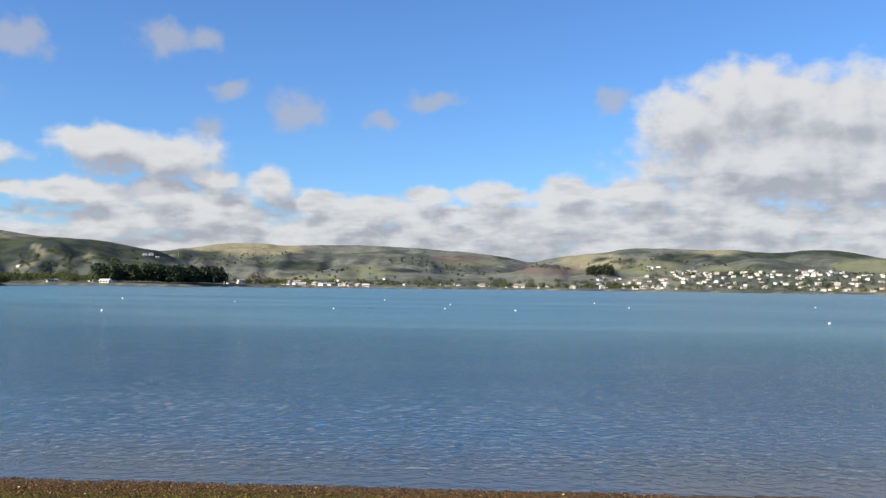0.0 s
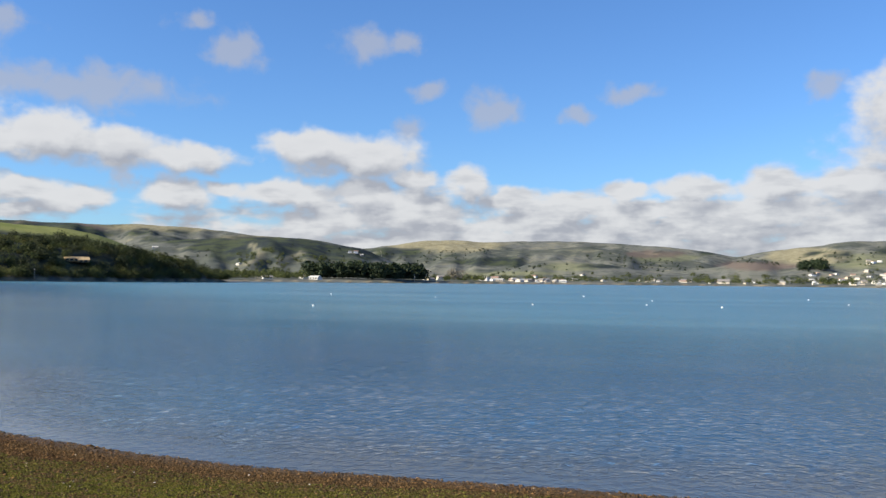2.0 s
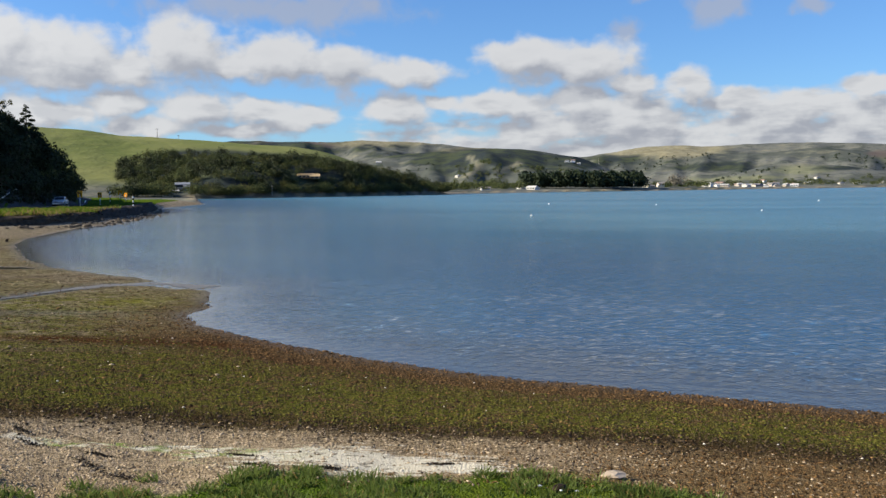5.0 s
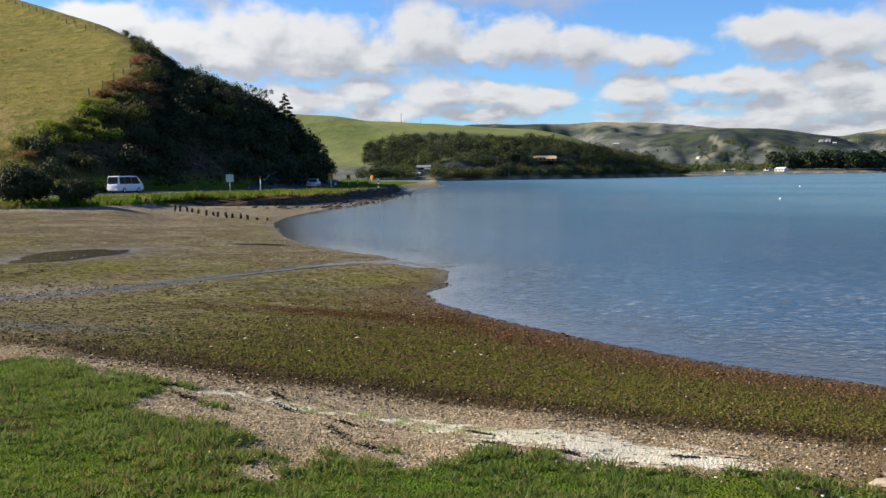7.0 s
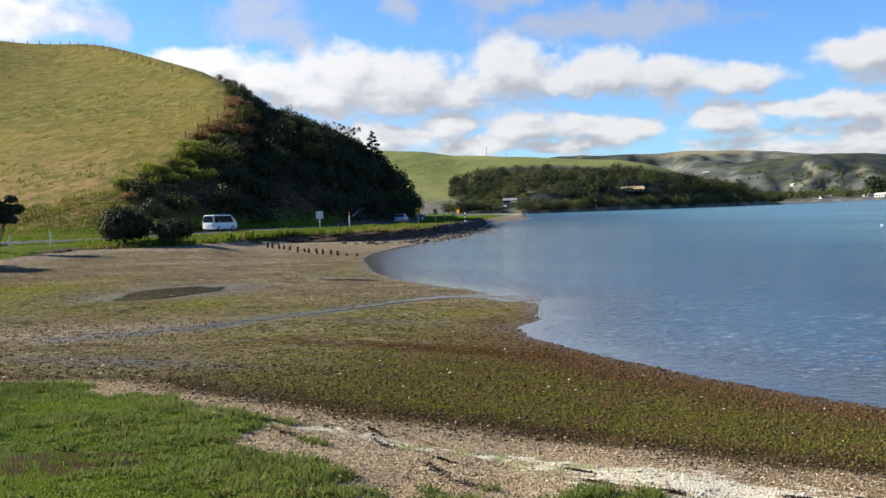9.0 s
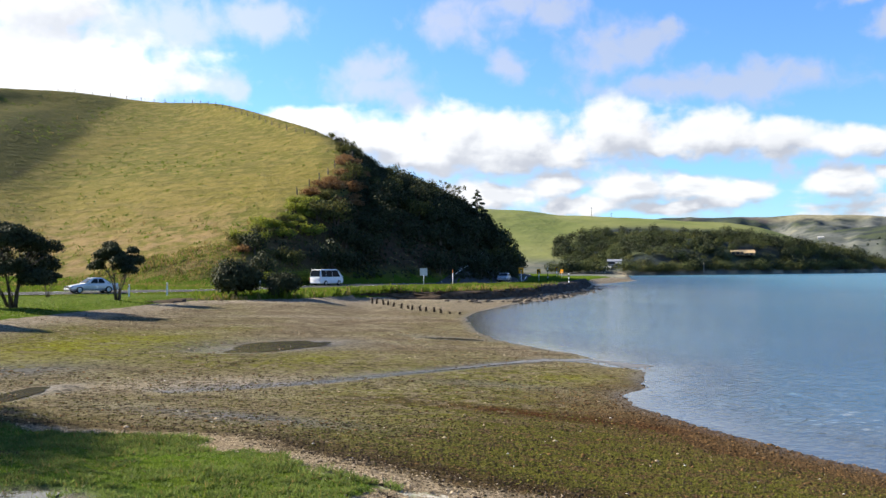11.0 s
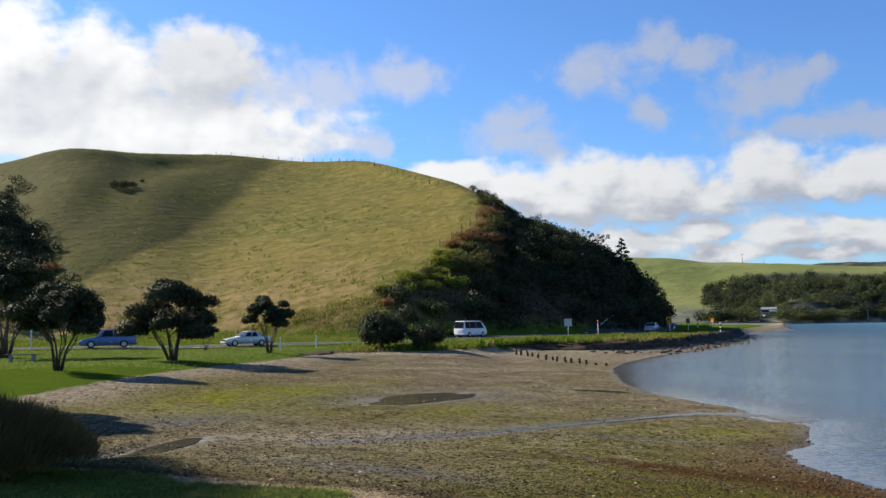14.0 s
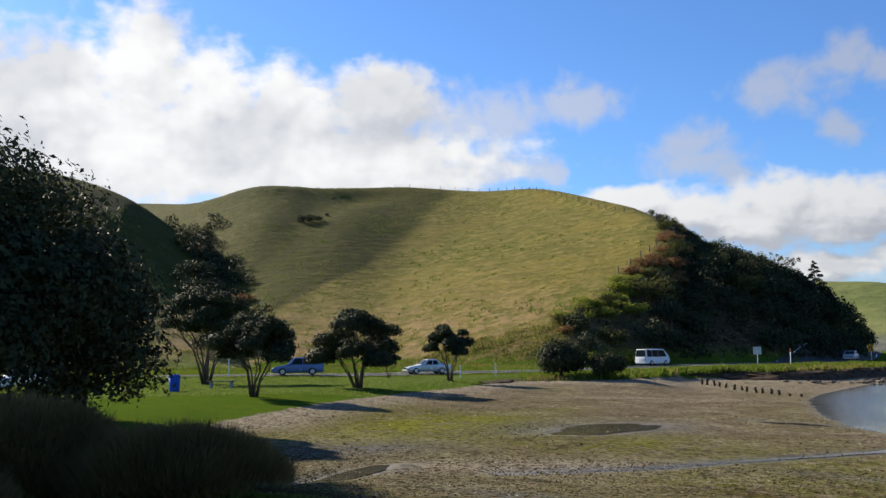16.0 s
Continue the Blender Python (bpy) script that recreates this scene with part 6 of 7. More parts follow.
def bend_sign(x, y, turn, tall=2.0, size=0.75):
    """Orange curve board with a black bent arrow."""
    s = thing("curve_sign", "orange-yellow bend warning board with a black arrow on a white post", "road sign", (x, y, height(x, y)), turn, "bend warning signs")
    rod("post", (0, 0.03, -0.2), (0, 0.03, tall - size * 0.4), 0.05, WHITE, s)
    b = part("board", to_mesh("board", boxes([(0, 0, tall - size * 0.5, size, 0.02, size)], 0.006), ORANGE), s)
    z, q = tall - size * 0.5, size
    part("arrow", to_mesh("arrow", boxes([(q * 0.16, -0.014, z - q * 0.12, q * 0.14, 0.008, q * 0.5), (-0.02, -0.014, z + q * 0.16, q * 0.46, 0.008, q * 0.14)]), BLACK), b)
    head = mesh_of("arrow_head", [(-q * 0.44, -0.014, z + q * 0.16), (-q * 0.2, -0.014, z + q * 0.38), (-q * 0.2, -0.014, z - q * 0.06), (-q * 0.44, -0.019, z + q * 0.16), (-q * 0.2, -0.019, z + q * 0.38), (-q * 0.2, -0.019, z - q * 0.06)],
                   [(0, 2, 1), (3, 4, 5), (0, 1, 4, 3), (1, 2, 5, 4), (2, 0, 3, 5)], (BLACK,))
    part("arrow_head", head, b)
    return s


bend_sign(-110.8, 103.6, 4, 2.35, 1.0)
bend_sign(*polar_spot(45.85, 170), 4, 2.2, 0.9)
bend_sign(*polar_spot(44.75, 215), 4, 2.1, 0.9)
bend_sign(*polar_spot(44.45, 232), 4, 2.1, 0.9)


def striped_post(x, y, tall, z=None):
    s = thing("striped_post", "black and white banded marker post by the sea wall", "post", (x, y, height(x, y) if z is None else z), 0, "striped marker posts")
    n = 7
    for i in range(n):
        rod("band", (0, 0, tall * i / n - (0.2 if i == 0 else 0)), (0, 0, tall * (i + 1) / n), 0.09, WHITE if i % 2 else BLACK, s, 10)
    return s


striped_post(*polar_spot(45.3, 186), 2.8)
striped_post(*polar_spot(44.0, 138), 2.0)


def white_marker(x, y, tall=1.0):
    s = thing("edge_marker", "white roadside edge marker post in the grass", "post", (x, y, height(x, y)), 30, "edge markers")
    box_part("post", [(0, 0, tall / 2 - 0.05, 0.12, 0.06, tall + 0.1)], WHITE, s, 0.012)
    box_part("reflector", [(0, -0.034, tall * 0.82, 0.06, 0.008, 0.12)], RED, s, 0.002, "small red reflector")
    return s


white_marker(-75.5, 30.3, 1.1)
white_marker(-73.5, 26.4, 1.0)
white_marker(*polar_spot(84.6, 86), 2.2)
white_marker(*polar_spot(63.0, 100), 1.0)


# -- fences along the hill's crest and down the bluff's edge
def fence(stops, gap, label, tall=1.15, wires=4):
    """stops: azimuth and distance of the line."""
    pts = np.array([polar_spot(a, d) for a, d in stops])
    c = spline([tuple(p) for p in pts], 0.5)
    run = np.concatenate([[0], np.cumsum(np.linalg.norm(np.diff(c, axis=0), axis=1))])
    n = int(run[-1] / gap)
    at = np.stack([np.interp(np.arange(n + 1) * gap, run, c[:, i]) for i in (0, 1)], 1)
    rng = np.random.RandomState(int(run[-1]))
    z = land(at[:, 0], at[:, 1])[0]
    x0, y0, z0 = at[0, 0], at[0, 1], z[0]
    f_ = thing("fence", label, "fence", (x0, y0, z0))
    v, f = tubes([[(0, 0, -0.3, 0.10), (0, 0, tall, 0.085)]], 6)
    post = mesh_of("post", v, f, (TIMBER,))
    for i in range(n + 1):
        p = part("post", post, f_)
        p.matrix_basis = pose(at[i, 0] - x0, at[i, 1] - y0, z[i] - z0, 3 * rng.normal(), 3 * rng.normal(), 90 * rng.rand()) @ Matrix.Diagonal((1, 1, 0.85 + 0.3 * rng.rand(), 1))
    for w in range(wires):
        h = tall * (0.25 + 0.7 * w / max(1, wires - 1))
        v, f = tubes([[(at[i, 0] - x0, at[i, 1] - y0, z[i] - z0 + h, 0.006) for i in range(n + 1)]], 4)
        part("wire", mesh_of("wire", v, f, (TIMBER,)), f_)
    return f_


CREST = [(a, float(bend(np.array([a]), HILL, 2)[0])) for a in (59.6, 60.5, 62, 63.5, 65, 67, 69, 71, 73, 75)]
fence([(a, d - 14) for a, d in CREST], 5.5, "post and wire fence along the hill's crest")
fence([(58.6, 211), (57.9, 200), (57.4, 186), (57.4, 172), (58.2, 162), (59.4, 152), (61.2, 143)], 4.0, "leaning post and wire fence down the bluff's edge")
fence([(82.0, 396), (82.8, 398), (83.6, 400)], 3.5, "short fence on the farther summit")
fence([(79.0, 383), (79.8, 386), (80.6, 390)], 3.5, "short fence on the skyline")
fence([(86.6, 428), (87.6, 426), (88.8, 420)], 4.0, "post and wire fence across the saddle")


# -- picnic bench and bin on the lawn
def bench(x, y, turn):
    s = thing("park_bench", "low concrete and timber bench on the lawn", "bench", (x, y, height(x, y)), turn)
    for dx in (-0.65, 0.65):
        box_part("leg", [(dx, 0, 0.2, 0.14, 0.42, 0.46)], CONCRETE, s, 0.02)
    for i in range(3):
        box_part("seat_plank", [(0, -0.17 + 0.17 * i, 0.46, 1.9, 0.15, 0.06)], TIMBER, s, 0.012)
    return s


bench(-62.5, 6.2, 70)


def bin_(x, y):
    s = thing("litter_bin", "blue plastic litter bin standing on the lawn", "bin", (x, y, height(x, y)))
    v, f = tubes([[(0, 0, 0, 0.27), (0, 0, 0.1, 0.29), (0, 0, 0.85, 0.33)]], 16)
    part("drum", smooth(mesh_of("drum", v, f, (BLUE_BIN,))), s)
    v, f = tubes([[(0, 0, 0.85, 0.36), (0, 0, 0.93, 0.35), (0, 0, 1.0, 0.20)]], 16)
    part("lid", smooth(mesh_of("lid", v, f, (BLUE_BIN,))), s)
    return s


bin_(-57.6, 3.1)


# -- mooring buoys
def buoy(x, y, r=0.27):
    s = thing("mooring_buoy", "round white mooring buoy afloat on the inlet", "buoy", (x, y, 0.0), 0, "mooring buoys")
    bm = bmesh.new()
    bmesh.ops.create_uvsphere(bm, u_segments=16, v_segments=10, radius=r, matrix=Matrix.Translation((0, 0, r * 0.45)))
    part("float", smooth(to_mesh("float", bm, WHITE)), s)
    rod("eye", (0, 0, r * 1.35), (0, 0, r * 1.75), 0.04, STEEL, s)
    return s


for x, y, r in ((-36.3, 98.6, 0.30), (-62, 179, 0.32), (-14.2, 120.3, 0.24), (-12.4, 198, 0.28), (-36.7, 163, 0.22), (0.3, 128, 0.22), (1.3, 158, 0.22), (9.5, 121, 0.28), (31.6, 193, 0.30), (30.0, 149, 0.24), (71.3, 177, 0.24), (36.5, 87.3, 0.28)):
    buoy(x, y, r * 0.42)


# ---- vehicles ----
def shell(name, rings, mat, parent, label=""):
    """A body lofted through cross sections: each ring is x, then (y, z) pairs of its right half from bottom to top."""
    V, F = [], []
    n = len(rings[0][1]) * 2
    for x, half in rings:
        V += [(x, y, z) for y, z in half] + [(x, -y, z) for y, z in reversed(half)]
    for i in range(len(rings) - 1):
        for j in range(n):
            a, b = i * n + j, i * n + (j + 1) % n
            F.append((a, a + n, b + n, b))
    F.append(tuple(range(n)))
    F.append(tuple(reversed(range((len(rings) - 1) * n, len(rings) * n))))
    bm = bmesh.new()
    vs = [bm.verts.new(v) for v in V]
    for f in F:
        bm.faces.new([vs[i] for i in f])
    bmesh.ops.recalc_face_normals(bm, faces=bm.faces)
    bmesh.ops.bevel(bm, geom=list(bm.edges), offset=0.025, segments=2, affect="EDGES", profile=0.5)
    return part(name, smooth(to_mesh(name, bm, mat)), parent, label)


def wheel(parent, x, y, r, width=0.2):
    w = new("wheel")
    w.parent = parent
    w.matrix_basis = pose(x, y, r)
    v, f = tubes([[(0, -width / 2, 0, r * 0.93), (0, -width / 2 + 0.03, 0, r), (0, width / 2 - 0.03, 0, r), (0, width / 2, 0, r * 0.93)]], 20)
    part("tyre", smooth(mesh_of("tyre", v, f, (TYRE,))), w)
    v, f = tubes([[(0, -width / 2 - 0.012, 0, r * 0.6), (0, width / 2 + 0.012, 0, r * 0.6)]], 14)
    part("rim", mesh_of("rim", v, f, (RIM,)), w)


def quad_panel(name, corners, mat, parent, lift=0.012, label=""):
    """A thin pane through four corners."""
    p = [Vector(c) for c in corners]
    n = (p[1] - p[0]).cross(p[3] - p[0]).normalized()
    v = [tuple(q + n * lift) for q in p] + [tuple(q - n * 0.01) for q in p]
    return part(name, mesh_of(name, v, [(0, 1, 2, 3), (7, 6, 5, 4), (0, 4, 5, 1), (1, 5, 6, 2), (2, 6, 7, 3), (3, 7, 4, 0)], (mat,)), parent, label)


def car(name, label, kind, paint, x, y, turn, group=""):
    """Drives along +x of its own frame."""
    s = thing(name, label, "car" if kind != "van" else "van", (x, y, height(x, y) + 0.1), turn, group)
    if kind == "van":
        L, W, H, belt, nose, wind, tail, wb, r = 4.7, 1.70, 1.98, 1.02, 0.42, 0.95, 0.12, 2.57, 0.32
    elif kind == "wagon":
        L, W, H, belt, nose, wind, tail, wb, r = 4.75, 1.78, 1.66, 0.98, 1.35, 2.05, 0.30, 2.7, 0.34
    else:
        L, W, H, belt, nose, wind, tail, wb, r = 4.45, 1.70, 1.42, 0.88, 1.35, 2.1, 1.05, 2.58, 0.31
    f, b, hw = L / 2, -L / 2, W / 2
    lo = 0.22
    hood = belt - (0.08 if kind != "van" else 0.0)

    def sect(x_, w, top, bottom=lo):
        return (x_, [(w * 0.90, bottom), (w, bottom + 0.18), (w, top - 0.12), (w * 0.95, top)])

    shell("body", [sect(b, hw * 0.88, belt - 0.06, lo + 0.12), sect(b + 0.12, hw * 0.97, belt), sect(-0.3, hw, belt), sect(f - wind, hw, belt), sect(f - nose, hw, belt), sect(f - 0.25, hw * 0.96, hood - (0.12 if kind != "van" else 0.06)), sect(f, hw * 0.84, hood - (0.28 if kind != "van" else 0.2), lo + 0.12)], paint, s)
    ti = 0.84
    xr0, xr1 = b + tail + (0.10 if kind != "sedan" else 0.45), f - wind - (0.25 if kind == "van" else 0.0)
    base0, base1 = b + (0.06 if kind != "sedan" else tail - 0.35), f - nose + (0.25 if kind == "van" else 0.0)

    def cab(x_, k, z0, z1):
        return (x_, [(hw * 0.95, z0), (hw * (0.95 - 0.04 * k), z0 + 0.02 + 0.5 * (z1 - z0) * k), (hw * (0.95 - (0.95 - ti) * k), z0 + 0.02 + (z1 - z0 - 0.05) * k), (hw * (0.95 - (0.95 - ti) * k) * 0.94, z0 + 0.03 + (z1 - z0 - 0.03) * k)])

    shell("cabin", [cab(base0, 0.02, belt - 0.05, H), cab(xr0, 1, belt - 0.05, H - 0.03), cab((xr0 + xr1) / 2, 1, belt - 0.05, H), cab(xr1, 1, belt - 0.05, H - 0.03), cab(base1, 0.02, belt - 0.05, H)], paint, s, "painted roof and pillars")
    z0, z1 = belt + 0.03, H - 0.14
    for sgn in (1, -1):
        yo, yi = sgn * hw * 0.955, sgn * hw * 0.875
        cuts = [xr0 + 0.08, xr0 + 0.3 * (xr1 - xr0), xr0 + 0.66 * (xr1 - xr0), xr1 - 0.02] if kind != "sedan" else [xr0 - 0.05, xr0 + 0.48 * (xr1 - xr0), xr1 - 0.02]
        for i in range(len(cuts) - 1):
            q0, q1 = cuts[i] + 0.04, cuts[i + 1] - 0.04
            slope0 = -0.22 if i == 0 and kind != "van" else 0
            slope1 = 0.45 * (base1 - xr1) if i == len(cuts) - 2 else 0
            pts = [(q0 + slope0, yo, z0), (q1 + slope1, yo, z0), (q1, yi, z1), (q0, yi, z1)]
            quad_panel("side_window", pts if sgn < 0 else [pts[1], pts[0], pts[3], pts[2]], GLASS, s, 0.03, "dark side glass")
    ww, wt = hw * 0.84, hw * 0.74
    d1 = base1 - xr1
    quad_panel("windscreen", [(base1 - 0.12 * d1, -ww, belt + 0.06), (base1 - 0.12 * d1, ww, belt + 0.06), (xr1 + 0.10 * d1, wt, H - 0.10), (xr1 + 0.10 * d1, -wt, H - 0.10)], GLASS, s, 0.04, "dark windscreen")
    d0 = xr0 - base0
    quad_panel("rear_window", [(base0 + 0.14 * d0, ww, belt + 0.08), (base0 + 0.14 * d0, -ww, belt + 0.08), (xr0 - 0.10 * d0, -wt, H - 0.12), (xr0 - 0.10 * d0, wt, H - 0.12)], GLASS, s, 0.05, "dark rear glass")
    for sx in (wb / 2 + 0.05, -wb / 2 + 0.02):
        for sgn in (1, -1):
            wheel(s, sx, sgn * (hw - 0.09), r)
    for sgn in (1, -1):
        box_part("headlight", [(f - 0.09, sgn * hw * 0.66, hood - 0.32, 0.12, 0.34, 0.16)], LAMP_CLEAR, s, 0.03)
        box_part("tail_light", [(b + 0.05, sgn * hw * 0.80, belt - 0.22, 0.08, 0.18, 0.30)], LAMP_RED, s, 0.02)
        box_part("wing_mirror", [(f - wind + 0.35, sgn * (hw + 0.07), belt + 0.06, 0.12, 0.16, 0.13)], paint, s, 0.03)
    box_part("front_bumper", [(f - 0.02, 0, lo + 0.17, 0.10, W * 0.86, 0.18)], BLACK if kind == "van" else paint, s, 0.03)
    box_part("rear_bumper", [(b + 0.02, 0, lo + 0.17, 0.10, W * 0.88, 0.18)], paint, s, 0.03)
    box_part("number_plate", [(b - 0.035, 0, lo + 0.34, 0.015, 0.36, 0.12)], ALLOY, s, 0.003, "blank grey plate")
    if kind == "van":
        for sgn in (1, -1):
            rod("roof_rail", (xr0 + 0.2, sgn * 0.55, H + 0.03), (xr1 - 0.2, sgn * 0.55, H + 0.03), 0.02, BLACK, s)
    return s


def road_spot(a):
    """The road's centre and heading at an azimuth."""
    c = spline(ROAD, 0.5)
    ang = np.degrees(np.arctan2(-c[:, 0], c[:, 1]))
    i = int(np.argmin(np.abs(ang - a)))
    t = c[min(i + 1, len(c) - 1)] - c[i]
    return c[i], math.degrees(math.atan2(t[1], t[0])), np.array([t[1], -t[0]]) / np.linalg.norm(t)


def on_road(name, label, kind, paint, a, lane, back):
    p, turn, right = road_spot(a)
    q = p + right * lane
    return car(name, label, kind, paint, q[0], q[1], turn + (180 if back else 0), "vehicles on the shore road")


on_road("van", "white passenger van with roof rails on the shore road", "van", PAINT_WHITE, 58.2, -1.7, False)
on_road("estate_car", "blue-grey estate car on the road behind the trees", "wagon", PAINT_BLUE, 80.1, 1.7, True)
on_road("saloon_car", "silver-white saloon car on the road beyond the lawn", "sedan", PAINT_SILVER, 72.6, 1.7, True)
on_road("saloon_car", "silver saloon car coming round the bend", "sedan", PAINT_SILVER, 48.6, 1.7, True)
car("parked_car", "white car parked behind the big tree", "sedan", PAINT_WHITE, *polar_spot(95.4, 62), 40)
car("parked_car", "white car parked behind the big tree", "wagon", PAINT_WHITE, *polar_spot(98.6, 60), 60)

# ---- houses across the water ----
def tinted(name, colours, rough=0.8):
    m, k = material(name)
    r = k.add("ShaderNodeObjectInfo").outputs["Random"]
    c = colours[0]
    for i, other in enumerate(colours[1:], 1):
        c = k.mix(k.math("GREATER_THAN", r, i / len(colours)), c, other)
    n = k.noise(k.add("ShaderNodeTexCoord").outputs["Object"], 3.0, 3)
    finish(k, k.mix(k.math("MULTIPLY", n.outputs[0], 0.35), c, (0.25, 0.24, 0.22)), rough)
    return m


WALLS = tinted("house_walls", [(0.74, 0.72, 0.68), (0.80, 0.79, 0.77), (0.58, 0.50, 0.40), (0.66, 0.60, 0.50), (0.52, 0.44, 0.36)])
ROOFS = tinted("house_roofs", [(0.22, 0.20, 0.19), (0.33, 0.20, 0.15), (0.40, 0.39, 0.37), (0.58, 0.56, 0.53), (0.16, 0.15, 0.15)])
PANES = plain("house_glass", (0.04, 0.05, 0.06), 0.15, 0.05)
TAN_WALL = plain("tan_cladding", (0.50, 0.36, 0.20), 0.8, 0.15, 1.0)
GREY_WALL = plain("grey_weatherboard", (0.36, 0.38, 0.40), 0.8, 0.12, 1.0)
GREY_ROOF = plain("grey_iron_roof", (0.30, 0.31, 0.33), 0.5, 0.12, 1.0, 0.3)

_wall = to_mesh("wall", boxes([(0, 0, 1.1, 12, 8, 3.4), (4.0, 3.0, 1.0, 5, 6, 3.2)]), WALLS)
_wall_tall = to_mesh("wall", boxes([(0, 0, 2.4, 11, 8.5, 6.0), (-4.5, -2.5, 1.2, 6, 6, 3.6)]), WALLS)


def gable(name, x0, x1, y0, y1, z, rise_, mat):
    ym = (y0 + y1) / 2
    v = [(x0, y0, z), (x1, y0, z), (x1, y1, z), (x0, y1, z), (x0, ym, z + rise_), (x1, ym, z + rise_), (x0, y0, z - 0.25), (x1, y0, z - 0.25), (x1, y1, z - 0.25), (x0, y1, z - 0.25)]
    return mesh_of(name, v, [(0, 1, 5, 4), (2, 3, 4, 5), (0, 4, 3), (1, 2, 5), (0, 6, 7, 1), (2, 8, 9, 3), (1, 7, 8, 2), (3, 9, 6, 0), (6, 9, 8, 7)], (mat,))


_roof = gable("roof", -6.6, 6.6, -4.7, 4.7, 2.85, 2.1, ROOFS)
_roof_tall = gable("roof", -6.1, 6.1, -4.9, 4.9, 5.45, 1.8, ROOFS)
_win = to_mesh("window", boxes([(0, 0, 0, 1.9, 0.14, 1.3)]), PANES)


def house(x, y, turn, tall=False, scale=1.0, label="pale house with a pitched roof on the far shore", windows=True):
    h = thing("house", label, "house", (x, y, height(x, y) - 0.3), turn, "houses across the water")
    h.scale = (scale, scale, scale)
    w = part("wall", _wall_tall if tall else _wall, h)
    part("roof", _roof_tall if tall else _roof, h)
    if windows:
        for sx in (-3.8, 0.2, 3.6):
            o = part("window", _win, w)
            o.matrix_basis = pose(sx, -4.27 if tall else -4.02, 4.0 if tall else 1.7)
    return h


def town():
    rng = np.random.RandomState(71)
    spots = []

    def sow(a0, a1, d0, d1, n, gap, tall, label, face):
        tries = 0
        while n and tries < 4000:
            tries += 1
            a, d = a0 + (a1 - a0) * rng.rand(), d0 + (d1 - d0) * rng.rand()
            x, y = polar_spot(a, d)
            if any((x - p) ** 2 + (y - q) ** 2 < gap * gap for p, q in spots):
                continue
            q = land([x], [y])[1]
            if not q["away"][0] or q["shore"][0] < 10:
                continue
            spots.append((x, y))
            house(x, y, face + a + 40 * rng.normal(), rng.rand() < tall, 0.62 + 0.3 * rng.rand(), label, d < 1500)
            n -= 1

    sow(-26.5, -12.5, 1760, 2040, 125, 19, 0.5, "pale house on the terraced hillside above the far shore", 0)
    sow(-14.5, -9.5, 1660, 1860, 26, 20, 0.3, "low pale house near the far beach", 0)
    sow(-9.0, 1.5, 1590, 1700, 14, 40, 0.2, "low white house among trees on the far shore", 0)
    sow(4.6, 9.8, 1265, 1400, 24, 17, 0.3, "white house crowded at the water's edge", 0)
    sow(2.0, 8.0, 1500, 1750, 12, 60, 0.2, "white farmhouse among fields", 0)
    sow(20.0, 24.0, 1010, 1100, 4, 40, 0.0, "low white house beside a green field", 0)
    sow(11.8, 13.2, 1180, 1240, 3, 25, 0.3, "white house at the end of the pines", 0)
    sow(24.0, 29.0, 1300, 1700, 6, 80, 0.2, "white farmhouse below the scrub hill", 0)


town()
for a, d, s in ((17.9, 2060, 0.75), (17.55, 2070, 0.85), (17.2, 2080, 0.7)):
    house(*polar_spot(a, d), a, True, s, "large white house high on the hillside", False)
house(*polar_spot(-4.75, 1592), -5, False, 1.5, "long white boat shed on the far beach", False)
house(*polar_spot(-2.6, 1640), -3, False, 1.4, "cream-coloured house on the far shore", False)


def headland_house(a, d, turn, wall, roof, label, w, tall):
    x, y = polar_spot(a, d)
    h = thing("house", label, "house", (x, y, height(x, y) - 1.6), turn)
    body = part("wall", to_mesh("wall", boxes([(0, 0, tall / 2, w, 9, tall), (w * 0.3, -3, tall * 0.33, w * 0.5, 7, tall * 0.66)], 0.08), wall), h)
    part("roof", gable("roof", -w / 2 - 0.6, w / 2 + 0.6, -5.2, 5.2, tall, 1.3, roof), h)
    part("roof", gable("roof", w * 0.05, w * 0.57, -7.2, -0.5, tall * 0.66, 1.4, roof), h)
    for i in range(5):
        o = part("window", _win, body)
        o.matrix_basis = pose(-w * 0.4 + i * w * 0.2, -4.55 if i < 3 else -6.55, tall * 0.72 if i < 3 else tall * 0.36)
    box_part("deck", [(-w * 0.15, -6.0, tall * 0.3, w * 0.6, 3.0, 0.25)], TIMBER, h, 0.03)
    return h


headland_house(33.8, 636, 34, TAN_WALL, TAN_WALL, "long tan timber house among the headland's trees", 14, 2.4)
headland_house(41.25, 596, 41, GREY_WALL, GREY_ROOF, "grey two-storey house among the headland's trees", 8, 3.8)
house(*polar_spot(42.1, 572), 42, False, 0.5, "low white house at the water's edge of the bay")
house(*polar_spot(41.75, 585), 42, False, 0.45, "low white house at the water's edge of the bay")
house(*polar_spot(29.5, 2100), 30, False, 1.0, "long white farm building on the far hills", False)


# -- power poles on the pasture hill and along the bay road
def pylon(a, d, tall):
    x, y = polar_spot(a, d)
    p = thing("power_pole", "pale power pole with a crossarm", "pole", (x, y, height(x, y)), a, "power poles")
    rod("pole", (0, 0, -0.5), (0, 0, tall), 0.32, CONCRETE, p, 8, 0.2)
    box_part("crossarm", [(0, 0, tall - 0.8, 2.6, 0.2, 0.2)], TIMBER, p, 0.02)


for a, d, tall in ((42.6, 930, 9), (41.4, 1000, 9), (36.0, 597, 6), (13.9, 1095, 9), (16.0, 2300, 28)):
    pylon(a, d, tall)

